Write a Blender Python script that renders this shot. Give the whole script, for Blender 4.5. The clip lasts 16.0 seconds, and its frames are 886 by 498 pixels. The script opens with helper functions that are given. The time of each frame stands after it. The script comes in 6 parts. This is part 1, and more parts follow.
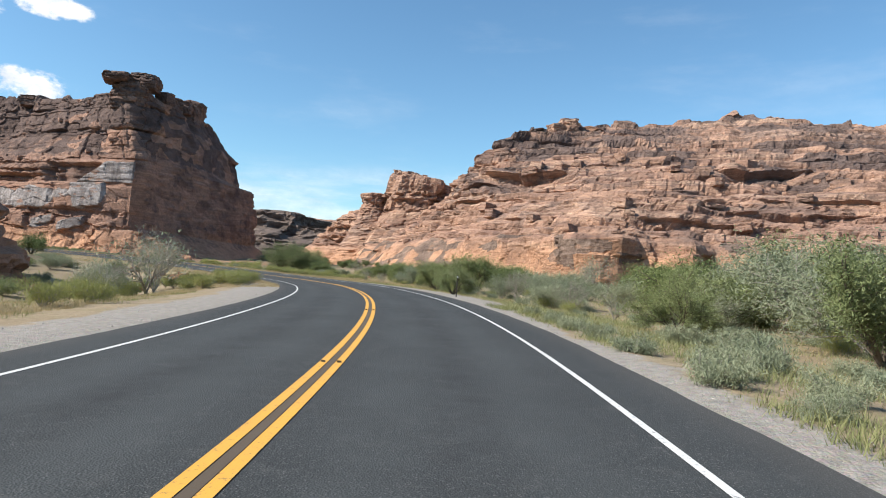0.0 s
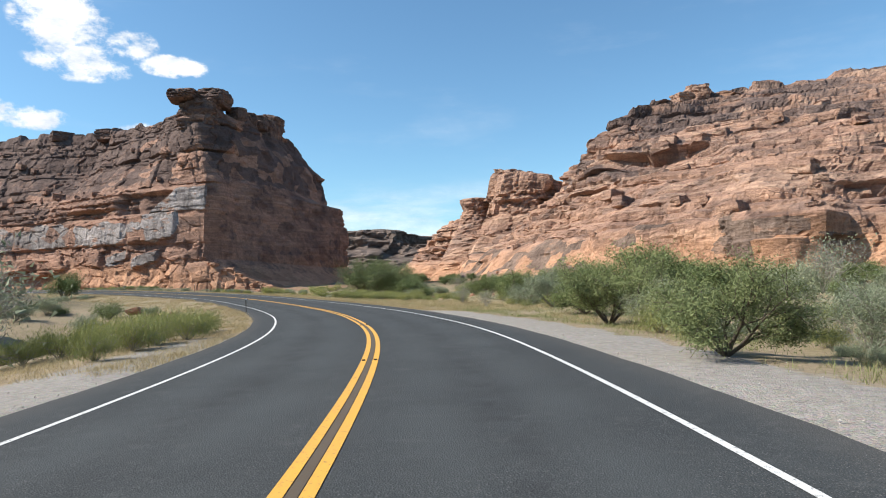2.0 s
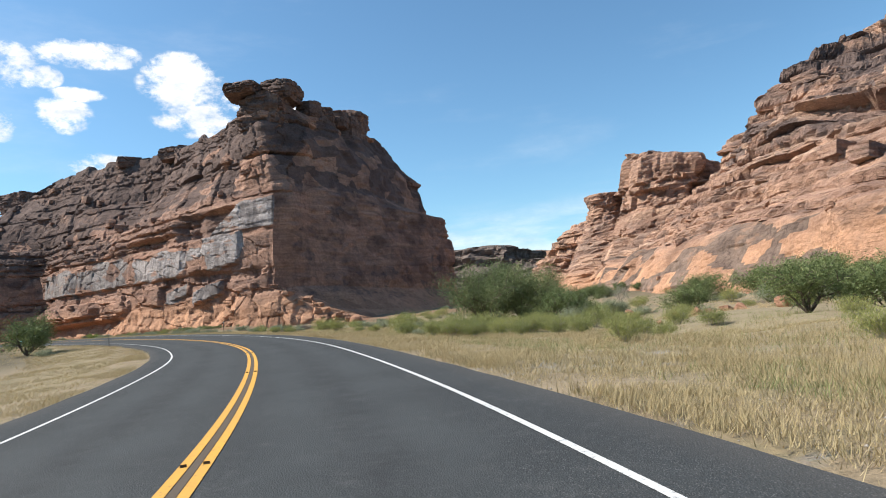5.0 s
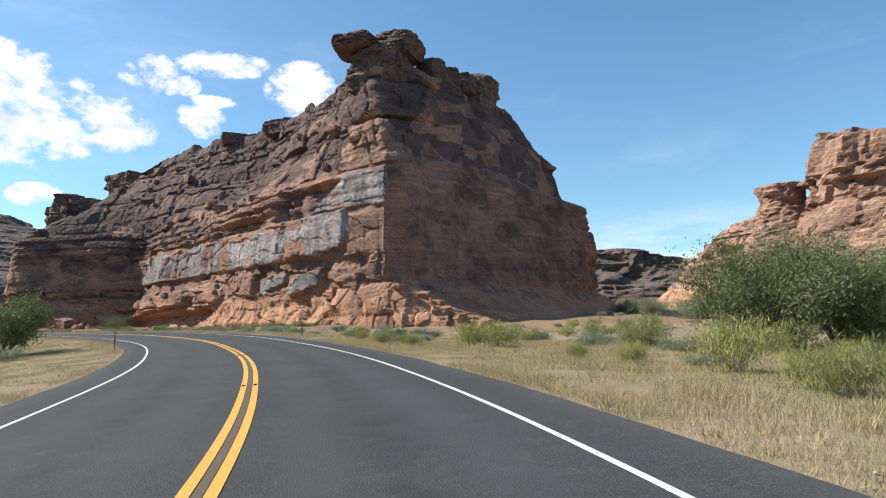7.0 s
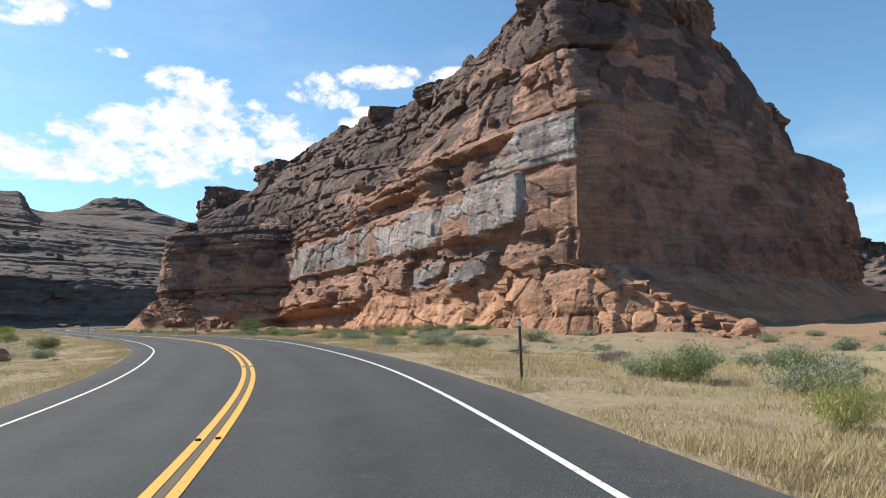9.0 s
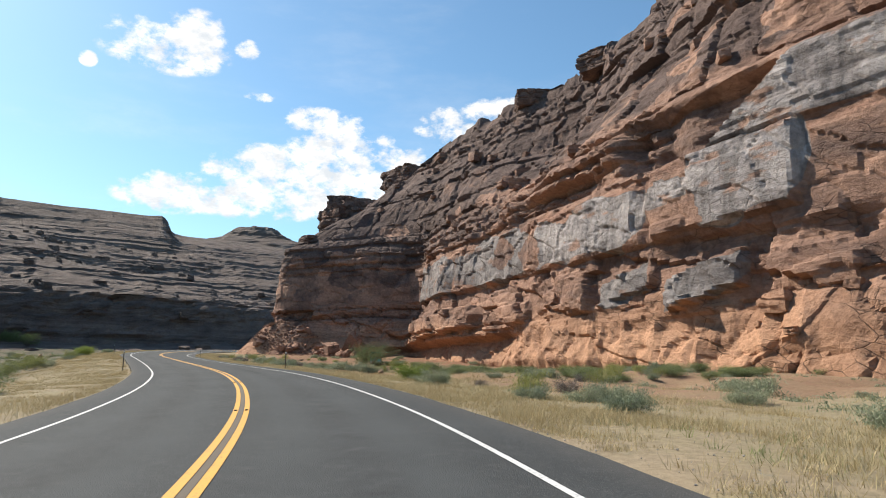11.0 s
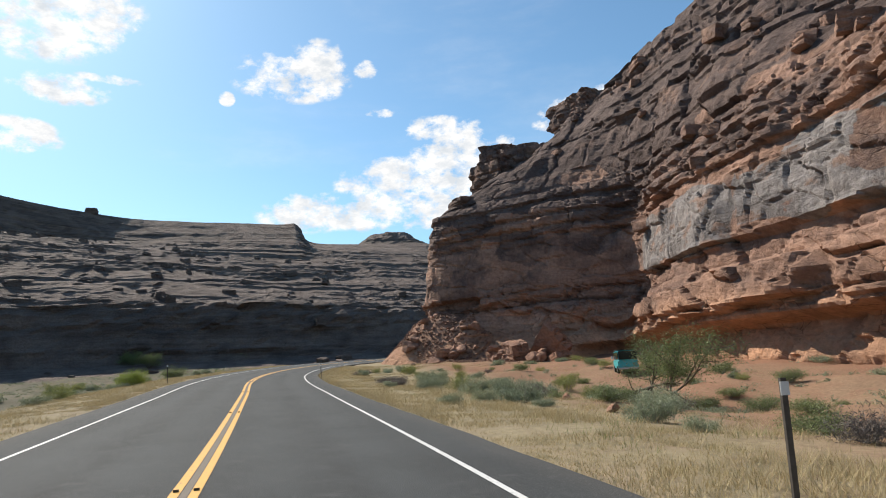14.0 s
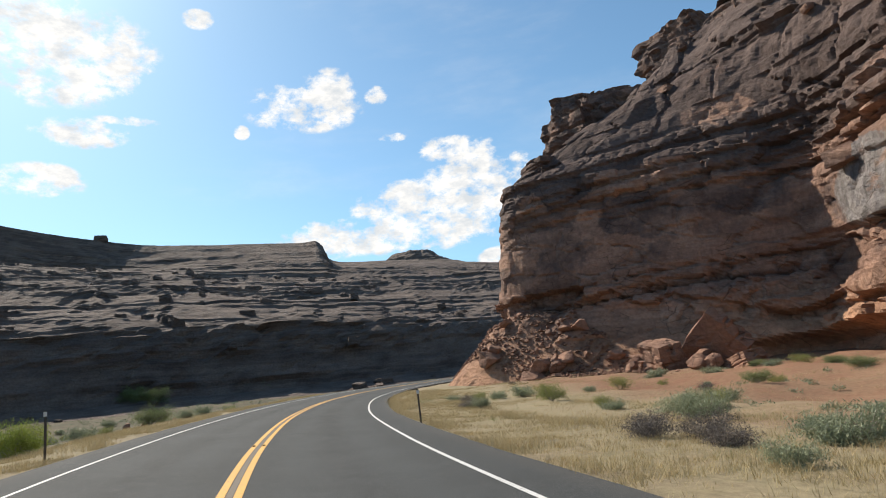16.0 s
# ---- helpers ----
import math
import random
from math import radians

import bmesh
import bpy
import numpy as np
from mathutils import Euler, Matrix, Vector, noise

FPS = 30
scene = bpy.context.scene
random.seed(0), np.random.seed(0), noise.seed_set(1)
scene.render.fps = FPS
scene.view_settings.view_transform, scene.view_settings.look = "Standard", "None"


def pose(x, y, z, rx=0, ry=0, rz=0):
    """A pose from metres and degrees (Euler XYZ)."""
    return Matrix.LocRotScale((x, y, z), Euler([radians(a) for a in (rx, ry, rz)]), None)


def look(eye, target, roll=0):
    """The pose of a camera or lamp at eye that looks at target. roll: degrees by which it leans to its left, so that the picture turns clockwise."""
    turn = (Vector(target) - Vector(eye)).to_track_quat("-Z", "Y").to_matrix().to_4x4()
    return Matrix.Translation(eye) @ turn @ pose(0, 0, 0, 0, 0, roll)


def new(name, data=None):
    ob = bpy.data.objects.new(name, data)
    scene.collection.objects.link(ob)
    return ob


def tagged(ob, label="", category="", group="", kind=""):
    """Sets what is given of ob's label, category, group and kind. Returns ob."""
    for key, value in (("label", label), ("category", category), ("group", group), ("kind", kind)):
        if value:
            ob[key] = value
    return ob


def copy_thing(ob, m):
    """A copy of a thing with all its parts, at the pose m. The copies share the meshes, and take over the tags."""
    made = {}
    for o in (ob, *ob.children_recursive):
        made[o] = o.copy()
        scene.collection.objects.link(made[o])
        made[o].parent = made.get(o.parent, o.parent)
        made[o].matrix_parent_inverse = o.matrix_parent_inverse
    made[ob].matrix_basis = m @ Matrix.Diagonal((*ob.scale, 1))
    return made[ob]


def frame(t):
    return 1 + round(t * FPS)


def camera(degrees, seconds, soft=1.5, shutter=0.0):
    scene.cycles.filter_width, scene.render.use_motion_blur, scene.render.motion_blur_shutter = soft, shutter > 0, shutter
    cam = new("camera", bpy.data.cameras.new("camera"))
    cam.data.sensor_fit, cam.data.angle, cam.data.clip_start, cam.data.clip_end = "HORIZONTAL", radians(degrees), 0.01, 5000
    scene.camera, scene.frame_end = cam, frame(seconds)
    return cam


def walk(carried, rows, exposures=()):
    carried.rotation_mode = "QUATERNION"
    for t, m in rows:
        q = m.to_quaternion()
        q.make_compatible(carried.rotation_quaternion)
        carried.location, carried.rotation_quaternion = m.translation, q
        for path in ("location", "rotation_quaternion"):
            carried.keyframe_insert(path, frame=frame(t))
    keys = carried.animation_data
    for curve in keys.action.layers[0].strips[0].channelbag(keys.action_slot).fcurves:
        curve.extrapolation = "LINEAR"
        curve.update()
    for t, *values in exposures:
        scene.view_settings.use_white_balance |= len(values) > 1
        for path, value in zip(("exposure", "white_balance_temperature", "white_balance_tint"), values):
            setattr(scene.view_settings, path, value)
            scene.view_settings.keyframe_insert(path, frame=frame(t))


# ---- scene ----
from mathutils.bvhtree import BVHTree

cam = camera(69.0, 16.0, soft=1.0)
ROWS = [
    (0.0, 0.16, -0.25, 1.48, 91.72, -3.08, 0.07),
    (0.5, 0.08, 7.73, 1.48, 91.50, -0.83, 1.75),
    (1.0, -0.56, 15.92, 1.42, 92.85, 1.48, 4.28),
    (1.5, -1.45, 24.14, 1.38, 92.92, 0.95, 6.38),
    (2.0, -2.51, 32.09, 1.39, 92.66, 1.59, 9.77),
    (2.5, -4.03, 40.02, 1.23, 92.75, 1.38, 12.33),
    (3.0, -5.75, 46.97, 1.16, 93.33, 2.22, 14.01),
    (5.5, -19.32, 79.41, 0.90, 95.49, 5.22, 21.15),
    (6.0, -23.43, 85.82, 0.91, 95.60, 3.89, 23.50),
    (6.5, -27.92, 91.90, 1.01, 96.30, 2.36, 25.49),
    (7.0, -32.38, 97.66, 1.05, 96.29, 2.51, 28.81),
    (7.5, -37.11, 103.41, 1.15, 96.26, 2.66, 32.23),
    (8.0, -42.31, 109.20, 1.31, 95.71, 3.15, 35.76),
    (8.5, -47.22, 114.04, 1.40, 95.80, 1.63, 36.40),
    (9.0, -53.27, 119.47, 1.55, 96.84, 2.10, 42.26),
    (11.5, -84.46, 138.33, 2.22, 99.64, 0.41, 54.73),
    (12.0, -90.79, 141.00, 2.36, 98.97, 1.46, 57.69),
    (12.5, -98.77, 144.10, 2.53, 99.05, 2.31, 61.21),
    (13.0, -105.52, 146.48, 2.73, 100.28, 1.98, 62.80),
    (13.5, -112.98, 148.84, 2.89, 100.30, 2.48, 63.67),
    (14.0, -119.91, 150.13, 3.10, 100.17, 3.56, 65.24),
    (14.5, -127.18, 151.44, 3.15, 100.26, 3.27, 66.21),
    (15.0, -133.73, 152.61, 3.28, 100.76, 3.71, 67.30),
    (15.5, -140.92, 153.71, 3.46, 101.65, 4.56, 67.45),
    (16.0, -148.01, 154.82, 3.68, 102.12, 6.47, 67.56),
]
walk(cam, [(t, pose(x, y, z, rx, ry, rz)) for t, x, y, z, rx, ry, rz in ROWS], exposures=[(0.0, 0.58, 6500, 10), (8.0, 0.6, 6550, 10), (11.5, 0.56, 6850, 10), (12.5, 0.55, 6850, 10), (13.5, 0.42, 6750, 10), (16.0, 0.42, 6950, 10)])

# ---- daylight ----
SUN_EL, SUN_AZ = radians(42), radians(252.5)   # azimuth clockwise from +y
sun_way = Vector((math.sin(SUN_AZ) * math.cos(SUN_EL), math.cos(SUN_AZ) * math.cos(SUN_EL), math.sin(SUN_EL)))
sun = new("sun", bpy.data.lights.new("sun", "SUN"))
sun.data.energy, sun.data.angle, sun.data.color = 5.0, radians(0.53), (1.0, 0.94, 0.85)
sun.matrix_world = look(sun_way * 900, (0, 0, 0))


class Nodes:
    """Short hand for node trees."""

    def __init__(self, tree):
        self.t = tree
        tree.nodes.clear()

    def add(self, kind, ins=None, **props):
        n = self.t.nodes.new(kind)
        for k, v in props.items():
            setattr(n, k, v)
        for k, v in (ins or {}).items():
            s = n.inputs[k]
            if isinstance(v, bpy.types.NodeSocket):
                self.t.links.new(v, s)
            else:
                s.default_value = v
        return n

    def math(self, op, a, b=0.0, c=0.0, clamp=False):
        return self.add("ShaderNodeMath", {0: a, 1: b, 2: c}, operation=op, use_clamp=clamp).outputs[0]

    def vec(self, op, a, b=(0, 0, 0)):
        return self.add("ShaderNodeVectorMath", {0: a, 1: b}, operation=op).outputs[0]

    def length(self, a):
        return self.add("ShaderNodeVectorMath", {0: a}, operation="LENGTH").outputs["Value"]

    def noise(self, vector, scale, detail=5.0, rough=0.55, dist=0.0):
        return self.add("ShaderNodeTexNoise", {"Vector": vector, "Scale": scale, "Detail": detail, "Roughness": rough, "Distortion": dist}).outputs[0]

    def step(self, v, lo, hi, a=0.0, b=1.0):
        return self.add("ShaderNodeMapRange", {"Value": v, "From Min": lo, "From Max": hi, "To Min": a, "To Max": b}, interpolation_type="SMOOTHSTEP").outputs[0]

    def ramp(self, v, stops):
        n = self.add("ShaderNodeValToRGB", {"Fac": v})
        e = n.color_ramp.elements
        e[0].position, e[0].color = stops[0][0], (*stops[0][1], 1)
        e[1].position, e[1].color = stops[-1][0], (*stops[-1][1], 1)
        for p, c in stops[1:-1]:
            e.new(p).color = (*c, 1)
        return n.outputs[0]

    def mix(self, f, a, b, mode="MIX"):
        n = self.add("ShaderNodeMix", data_type="RGBA", blend_type=mode)
        for i, v in ((0, f), (6, a), (7, b)):
            if isinstance(v, bpy.types.NodeSocket):
                self.t.links.new(v, n.inputs[i])
            else:
                n.inputs[i].default_value = v if i == 0 else (*v, 1)
        return n.outputs[2]

    def scaled(self, v, s):
        return self.vec("MULTIPLY", v, s)


# sky with fair-weather cumulus, strewn where the afternoon's clouds stand: azimuth (degrees to the left of +y), height, half width, half height
CLOUDS = [(77.7, 25.3, 4.4, 2.0), (75.2, 26.6, 2.4, 1.6), (79.5, 24.4, 2.2, 1.2), (70.9, 25.9, 0.95, 0.75), (83.4, 23.2, 0.6, 0.55), (69.9, 22.3, 1.3, 0.5), (64.7, 20.8, 2.7, 1.0), (69.5, 16.2, 4.2, 2.1), (61.5, 18.2, 5.0, 1.7), (76.5, 13.8, 4.0, 1.6),
          (69, 13.6, 6.4, 1.5), (62, 15.6, 4.6, 2.6), (56.3, 16.6, 3.4, 2.0), (62.5, 20.0, 2.4, 1.4), (49.5, 17.3, 2.0, 1.3), (53.0, 20.3, 2.2, 1.5), (47.4, 21.9, 3.4, 1.0), (50.6, 20.0, 1.2, 0.8), (48.3, 18.9, 1.8, 0.5), (40.3, 20.2, 3.0, 2.1),
          (39.0, 17.4, 3.4, 1.4), (35.4, 18.9, 1.7, 1.2), (32.4, 17.7, 2.8, 0.8), (46.7, 13.5, 2.4, 1.0), (43.3, 12.9, 3.1, 0.9), (61.1, 10.7, 1.8, 0.9), (98.3, 28.5, 6.4, 3.6), (93.5, 27.4, 2.2, 1.4), (96.2, 22.7, 3.1, 1.1), (99.1, 18.8, 2.7, 1.3),
          (86.8, 32.0, 1.1, 0.7), (93.0, 23.8, 2.2, 0.4), (33.8, 11.9, 2.8, 1.1), (52.9, 21.3, 1.5, 0.9)]
world = bpy.data.worlds.new("sky")
scene.world = world
world.use_nodes = True
w = Nodes(world.node_tree)
sky = w.add("ShaderNodeTexSky", sky_type="NISHITA", sun_disc=False, sun_elevation=SUN_EL, sun_rotation=SUN_AZ, altitude=300.0, air_density=1.0, dust_density=0.65, ozone_density=2.0)
way = w.add("ShaderNodeTexCoord").outputs["Generated"]
puff = w.math("ADD", w.math("MULTIPLY", w.noise(w.scaled(way, (1, 1, 1.5)), 14.0, 10.0, 0.62), 0.62), w.math("MULTIPLY", w.noise(w.scaled(way, (1, 1, 1.5)), 42.0, 9.0, 0.62), 0.38))
cover = None
for az, el, hw, hh in CLOUDS:
    a, e = radians(az), radians(el)
    d = Vector((-math.sin(a) * math.cos(e), math.cos(a) * math.cos(e), math.sin(e)))
    right = Vector((math.cos(a), math.sin(a), 0))
    up = d.cross(right) * -1
    off = w.vec("SUBTRACT", way, tuple(d))
    x = w.math("DIVIDE", w.add("ShaderNodeVectorMath", {0: off, 1: tuple(right)}, operation="DOT_PRODUCT").outputs["Value"], math.sin(radians(hw)))
    y = w.math("DIVIDE", w.add("ShaderNodeVectorMath", {0: off, 1: tuple(up)}, operation="DOT_PRODUCT").outputs["Value"], math.sin(radians(hh)))
    z = w.add("ShaderNodeVectorMath", {0: off, 1: tuple(d)}, operation="DOT_PRODUCT").outputs["Value"]
    r = w.math("ADD", w.math("MULTIPLY", x, x), w.math("MULTIPLY", y, y))
    r = w.math("ADD", r, w.math("MULTIPLY", w.math("LESS_THAN", z, -0.5), 99.0))
    b = w.step(r, 0.0, 2.0, 1.0, 0.0)
    cover = b if cover is None else w.math("MAXIMUM", cover, b)
mask = w.step(w.math("ADD", cover, w.math("MULTIPLY", w.math("SUBTRACT", puff, 0.51), w.step(cover, 0.0, 0.5, 0.0, 6.0))), 0.2, 1.1)
height = w.add("ShaderNodeSeparateXYZ", {0: way}).outputs[2]
thin = w.math("MULTIPLY", w.step(w.noise(w.scaled(way, (1, 1, 4)), 3.0, 6.0, 0.6), 0.5, 0.78), 0.12)
veil = w.math("MULTIPLY", w.step(w.noise(w.scaled(way, (1, 1, 5)), 4.0, 7.0, 0.6), 0.34, 0.7), w.math("MULTIPLY", w.step(height, 0.0, 0.05, 0.15, 0.62), w.step(height, 0.09, 0.17, 1.0, 0.0)))
thin = w.math("MAXIMUM", thin, veil)
soft = w.noise(w.scaled(way, (1, 1, 2)), 22.0, 8.0, 0.65)
tone = w.ramp(soft, [(0.34, (0.54, 0.59, 0.65)), (0.46, (0.66, 0.69, 0.73)), (0.58, (0.8, 0.81, 0.82))])
bg_sky = w.add("ShaderNodeBackground", {"Color": w.mix(1.0, sky.outputs[0], (0.75, 1.0, 1.05), "MULTIPLY"), "Strength": 0.112})
bg_cloud = w.add("ShaderNodeBackground", {"Color": tone, "Strength": 1.0})
both = w.add("ShaderNodeMixShader", {0: w.math("MAXIMUM", mask, thin), 1: bg_sky.outputs[0], 2: bg_cloud.outputs[0]})
w.add("ShaderNodeOutputWorld", {"Surface": both.outputs[0]})


# ---- materials ----
def material(name):
    m = bpy.data.materials.new(name)
    m.use_nodes = True
    return m, Nodes(m.node_tree)


def finish(n, colour, rough=0.9, bump=None, strength=0.5, distance=0.1, metal=0.0, spec=0.3, extra=None):
    ins = {"Base Color": colour if isinstance(colour, bpy.types.NodeSocket) else (*colour, 1), "Roughness": rough, "Metallic": metal, "Specular IOR Level": spec}
    ins.update(extra or {})
    b = n.add("ShaderNodeBsdfPrincipled", ins)
    if bump is not None:
        k = n.add("ShaderNodeBump", {"Height": bump, "Strength": strength, "Distance": distance})
        n.t.links.new(k.outputs[0], b.inputs["Normal"])
    n.add("ShaderNodeOutputMaterial", {"Surface": b.outputs[0]})


def place(n):
    return n.add("ShaderNodeNewGeometry").outputs["Position"]


def rock(name, beds, low, varnish_shade, low_top=9.0, varnish_at=(0.52, 0.66), amount=0.75, panel=(0.36, 0.33, 0.315), relief=0.5, bedded=0.8):
    """Bedded sandstone: bands along the beds, desert varnish, water streaks, a redder foot."""
    m, n = material(name)
    p = place(n)
    warp = n.add("ShaderNodeVectorMath", {0: n.scaled(n.add("ShaderNodeTexNoise", {"Vector": p, "Scale": 0.05, "Detail": 3.0}).outputs[1], (6, 6, 5)), 1: p}, operation="ADD").outputs[0]
    band = n.noise(n.scaled(warp, (0.012, 0.012, 0.42)), 1.0, 6.0, 0.6)
    c = n.ramp(band, beds)
    big = n.noise(p, 0.045, 5.0, 0.6)
    c = n.mix(n.math("MULTIPLY", n.step(big, 0.4, 0.7), 0.4), c, beds[1][1])
    z = n.add("ShaderNodeSeparateXYZ", {0: p}).outputs[2]
    foot = n.step(n.math("ADD", z, n.math("MULTIPLY", big, 8.0)), low_top + 1.0, low_top + 7.0, 1.0, 0.0)
    c = n.mix(n.math("MULTIPLY", foot, 0.85), c, low)
    dark = n.noise(n.scaled(warp, (0.1, 0.1, 0.16)), 1.0, 6.0, 0.62)
    dark = n.math("MULTIPLY", n.math("MULTIPLY", n.step(dark, *varnish_at), amount), n.math("SUBTRACT", 1.0, n.math("MULTIPLY", foot, 0.7)))
    # the coat also holds shade painted on the butte's east wall and nose
    coat = n.math("ADD", n.add("ShaderNodeAttribute", attribute_name="varnish_shade").outputs["Fac"], n.math("MULTIPLY", n.math("SUBTRACT", n.noise(p, 0.45, 6.0, 0.65), 0.5), 0.9))
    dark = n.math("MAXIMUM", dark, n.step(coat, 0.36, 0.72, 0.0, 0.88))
    c = n.mix(dark, c, varnish_shade)
    streak = n.step(n.noise(n.scaled(p, (0.55, 0.55, 0.035)), 1.0, 5.0, 0.6), 0.5, 0.75)
    c = n.mix(n.math("MULTIPLY", streak, 0.28), c, varnish_shade)
    grey = n.add("ShaderNodeAttribute", attribute_name="grey").outputs["Fac"]
    lines = n.noise(n.scaled(p, (0.8, 0.8, 0.07)), 1.0, 5.0, 0.6)
    skin = n.mix(n.step(lines, 0.46, 0.66), panel, tuple(v * 0.62 for v in panel))
    skin = n.mix(n.step(n.noise(p, 0.35, 5.0, 0.6), 0.55, 0.7, 0.0, 0.6), skin, tuple(v * 0.5 for v in panel))
    skin = n.mix(n.step(n.noise(n.scaled(p, (0.22, 0.22, 0.5)), 1.0, 5.0, 0.6), 0.56, 0.64, 0.0, 0.85), skin, beds[1][1])
    skin = n.mix(n.step(grey, 0.7, 0.86, 0.42, 0.0), skin, tuple(v * 0.22 for v in panel))
    edge = n.math("ADD", grey, n.math("MULTIPLY", n.math("SUBTRACT", n.noise(p, 0.8, 6.0, 0.65), 0.5), 0.5))
    c = n.mix(n.step(edge, 0.38, 0.52), c, skin)
    tint = n.add("ShaderNodeAttribute", attribute_name="tint").outputs["Fac"]
    c = n.mix(1.0, c, n.ramp(tint, [(0.15, (0.7, 0.68, 0.68)), (0.5, (1.0, 1.0, 1.0)), (0.85, (1.25, 1.24, 1.22))]), "MULTIPLY")
    grain = n.noise(p, 2.2, 8.0, 0.65)
    c = n.mix(1.0, c, n.ramp(grain, [(0.25, (0.7, 0.68, 0.66)), (0.75, (1.25, 1.25, 1.25))]), "MULTIPLY")
    h = n.math("ADD", n.math("MULTIPLY", n.noise(n.scaled(warp, (0.35, 0.35, 2.0)), 1.0, 7.0, 0.62), bedded), n.math("MULTIPLY", n.noise(p, 0.9, 10.0, 0.7), 1.2))
    crack = n.add("ShaderNodeTexVoronoi", {"Vector": n.scaled(warp, (0.5, 0.5, 1.1)), "Scale": 1.0}, feature="DISTANCE_TO_EDGE").outputs[0]
    cut = n.math("MULTIPLY", n.step(crack, 0.0, 0.03, 1.0, 0.0), n.step(n.noise(p, 0.3, 4.0), 0.5, 0.62))
    c = n.mix(n.math("MULTIPLY", cut, 0.55), c, tuple(v * 0.4 for v in varnish_shade))
    h = n.math("SUBTRACT", h, n.math("MULTIPLY", cut, 0.25))
    finish(n, c, 0.92, h, 1.0, relief, spec=0.15)
    return m


MAT_BUTTE = rock("sandstone_butte", [(0.3, (0.24, 0.132, 0.094)), (0.45, (0.355, 0.216, 0.155)), (0.55, (0.25, 0.152, 0.115)), (0.68, (0.41, 0.258, 0.183))], (0.44, 0.25, 0.153), (0.108, 0.081, 0.074), low_top=7.5, varnish_at=(0.46, 0.66), amount=0.6, panel=(0.36, 0.325, 0.31), relief=0.4, bedded=0.35)
MAT_MESA = rock("sandstone_mesa", [(0.3, (0.29, 0.175, 0.127)), (0.43, (0.445, 0.278, 0.195)), (0.53, (0.29, 0.178, 0.135)), (0.62, (0.5, 0.34, 0.248)), (0.72, (0.365, 0.225, 0.16))], (0.52, 0.295, 0.18), (0.135, 0.102, 0.093), low_top=8.0, varnish_at=(0.48, 0.66), amount=0.6, panel=(0.31, 0.225, 0.18), relief=0.7)
# shade and haze are tuned into the greyer bed colours of the far walls
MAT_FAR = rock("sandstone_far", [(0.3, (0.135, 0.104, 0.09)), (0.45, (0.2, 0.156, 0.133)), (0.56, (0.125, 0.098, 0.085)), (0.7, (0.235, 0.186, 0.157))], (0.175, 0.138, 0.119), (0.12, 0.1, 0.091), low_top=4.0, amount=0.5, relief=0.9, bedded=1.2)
MAT_BOULDER = rock("sandstone_block", [(0.3, (0.29, 0.155, 0.105)), (0.45, (0.36, 0.21, 0.145)), (0.56, (0.26, 0.15, 0.11)), (0.7, (0.39, 0.245, 0.17))], (0.36, 0.2, 0.13), (0.18, 0.13, 0.11), low_top=3.0, amount=0.4, relief=0.3)


def make_ground():
    m, n = material("desert_soil")
    p = place(n)
    a = n.add("ShaderNodeAttribute", attribute_name="gravel").outputs["Fac"]
    red = n.add("ShaderNodeAttribute", attribute_name="red").outputs["Fac"]
    big = n.noise(p, 0.09, 5.0, 0.6)
    c = n.ramp(big, [(0.3, (0.25, 0.192, 0.122)), (0.5, (0.3, 0.236, 0.158)), (0.7, (0.235, 0.19, 0.13))])
    scrub = n.step(n.noise(p, 0.55, 7.0, 0.65), 0.48, 0.62)
    c = n.mix(n.math("MULTIPLY", scrub, 0.45), c, (0.22, 0.19, 0.1))
    c = n.mix(n.math("MULTIPLY", red, n.step(big, 0.25, 0.6, 0.6, 1.0)), c, (0.25, 0.128, 0.082))
    litter = n.add("ShaderNodeAttribute", attribute_name="straw").outputs["Fac"]
    c = n.mix(n.math("MULTIPLY", litter, n.step(n.noise(p, 0.8, 6.0, 0.65), 0.35, 0.6, 0.25, 0.85)), c, (0.285, 0.237, 0.146))
    # dark tone for brush cover and the shadows among it, painted into the soil
    brushy_shade = n.add("ShaderNodeAttribute", attribute_name="brush_shade").outputs["Fac"]
    c = n.mix(n.math("MULTIPLY", brushy_shade, n.step(n.noise(p, 0.3, 6.0, 0.65), 0.3, 0.6, 0.65, 0.95)), c, (0.078, 0.072, 0.047))
    stones = n.add("ShaderNodeTexVoronoi", {"Vector": p, "Scale": 26.0}, feature="F1")
    g = n.mix(n.math("MULTIPLY", n.noise(p, 40.0, 3.0), 0.7), (0.34, 0.31, 0.275), (0.2, 0.183, 0.162))
    g = n.mix(0.12, g, stones.outputs["Color"], "SOFT_LIGHT")
    c = n.mix(n.step(n.math("ADD", a, n.math("MULTIPLY", n.math("SUBTRACT", n.noise(p, 1.1, 6.0), 0.5), 0.9)), 0.4, 0.6), c, g)
    c = n.mix(1.0, c, n.ramp(n.noise(p, 5.0, 8.0, 0.7), [(0.25, (0.65, 0.65, 0.65)), (0.75, (1.2, 1.2, 1.2))]), "MULTIPLY")
    h = n.math("ADD", n.noise(p, 3.0, 9.0, 0.7), n.math("MULTIPLY", n.math("MULTIPLY", stones.outputs["Distance"], -0.3), n.math("ADD", 0.2, a)))
    finish(n, c, 0.95, h, 0.6, 0.07, spec=0.1)
    return m


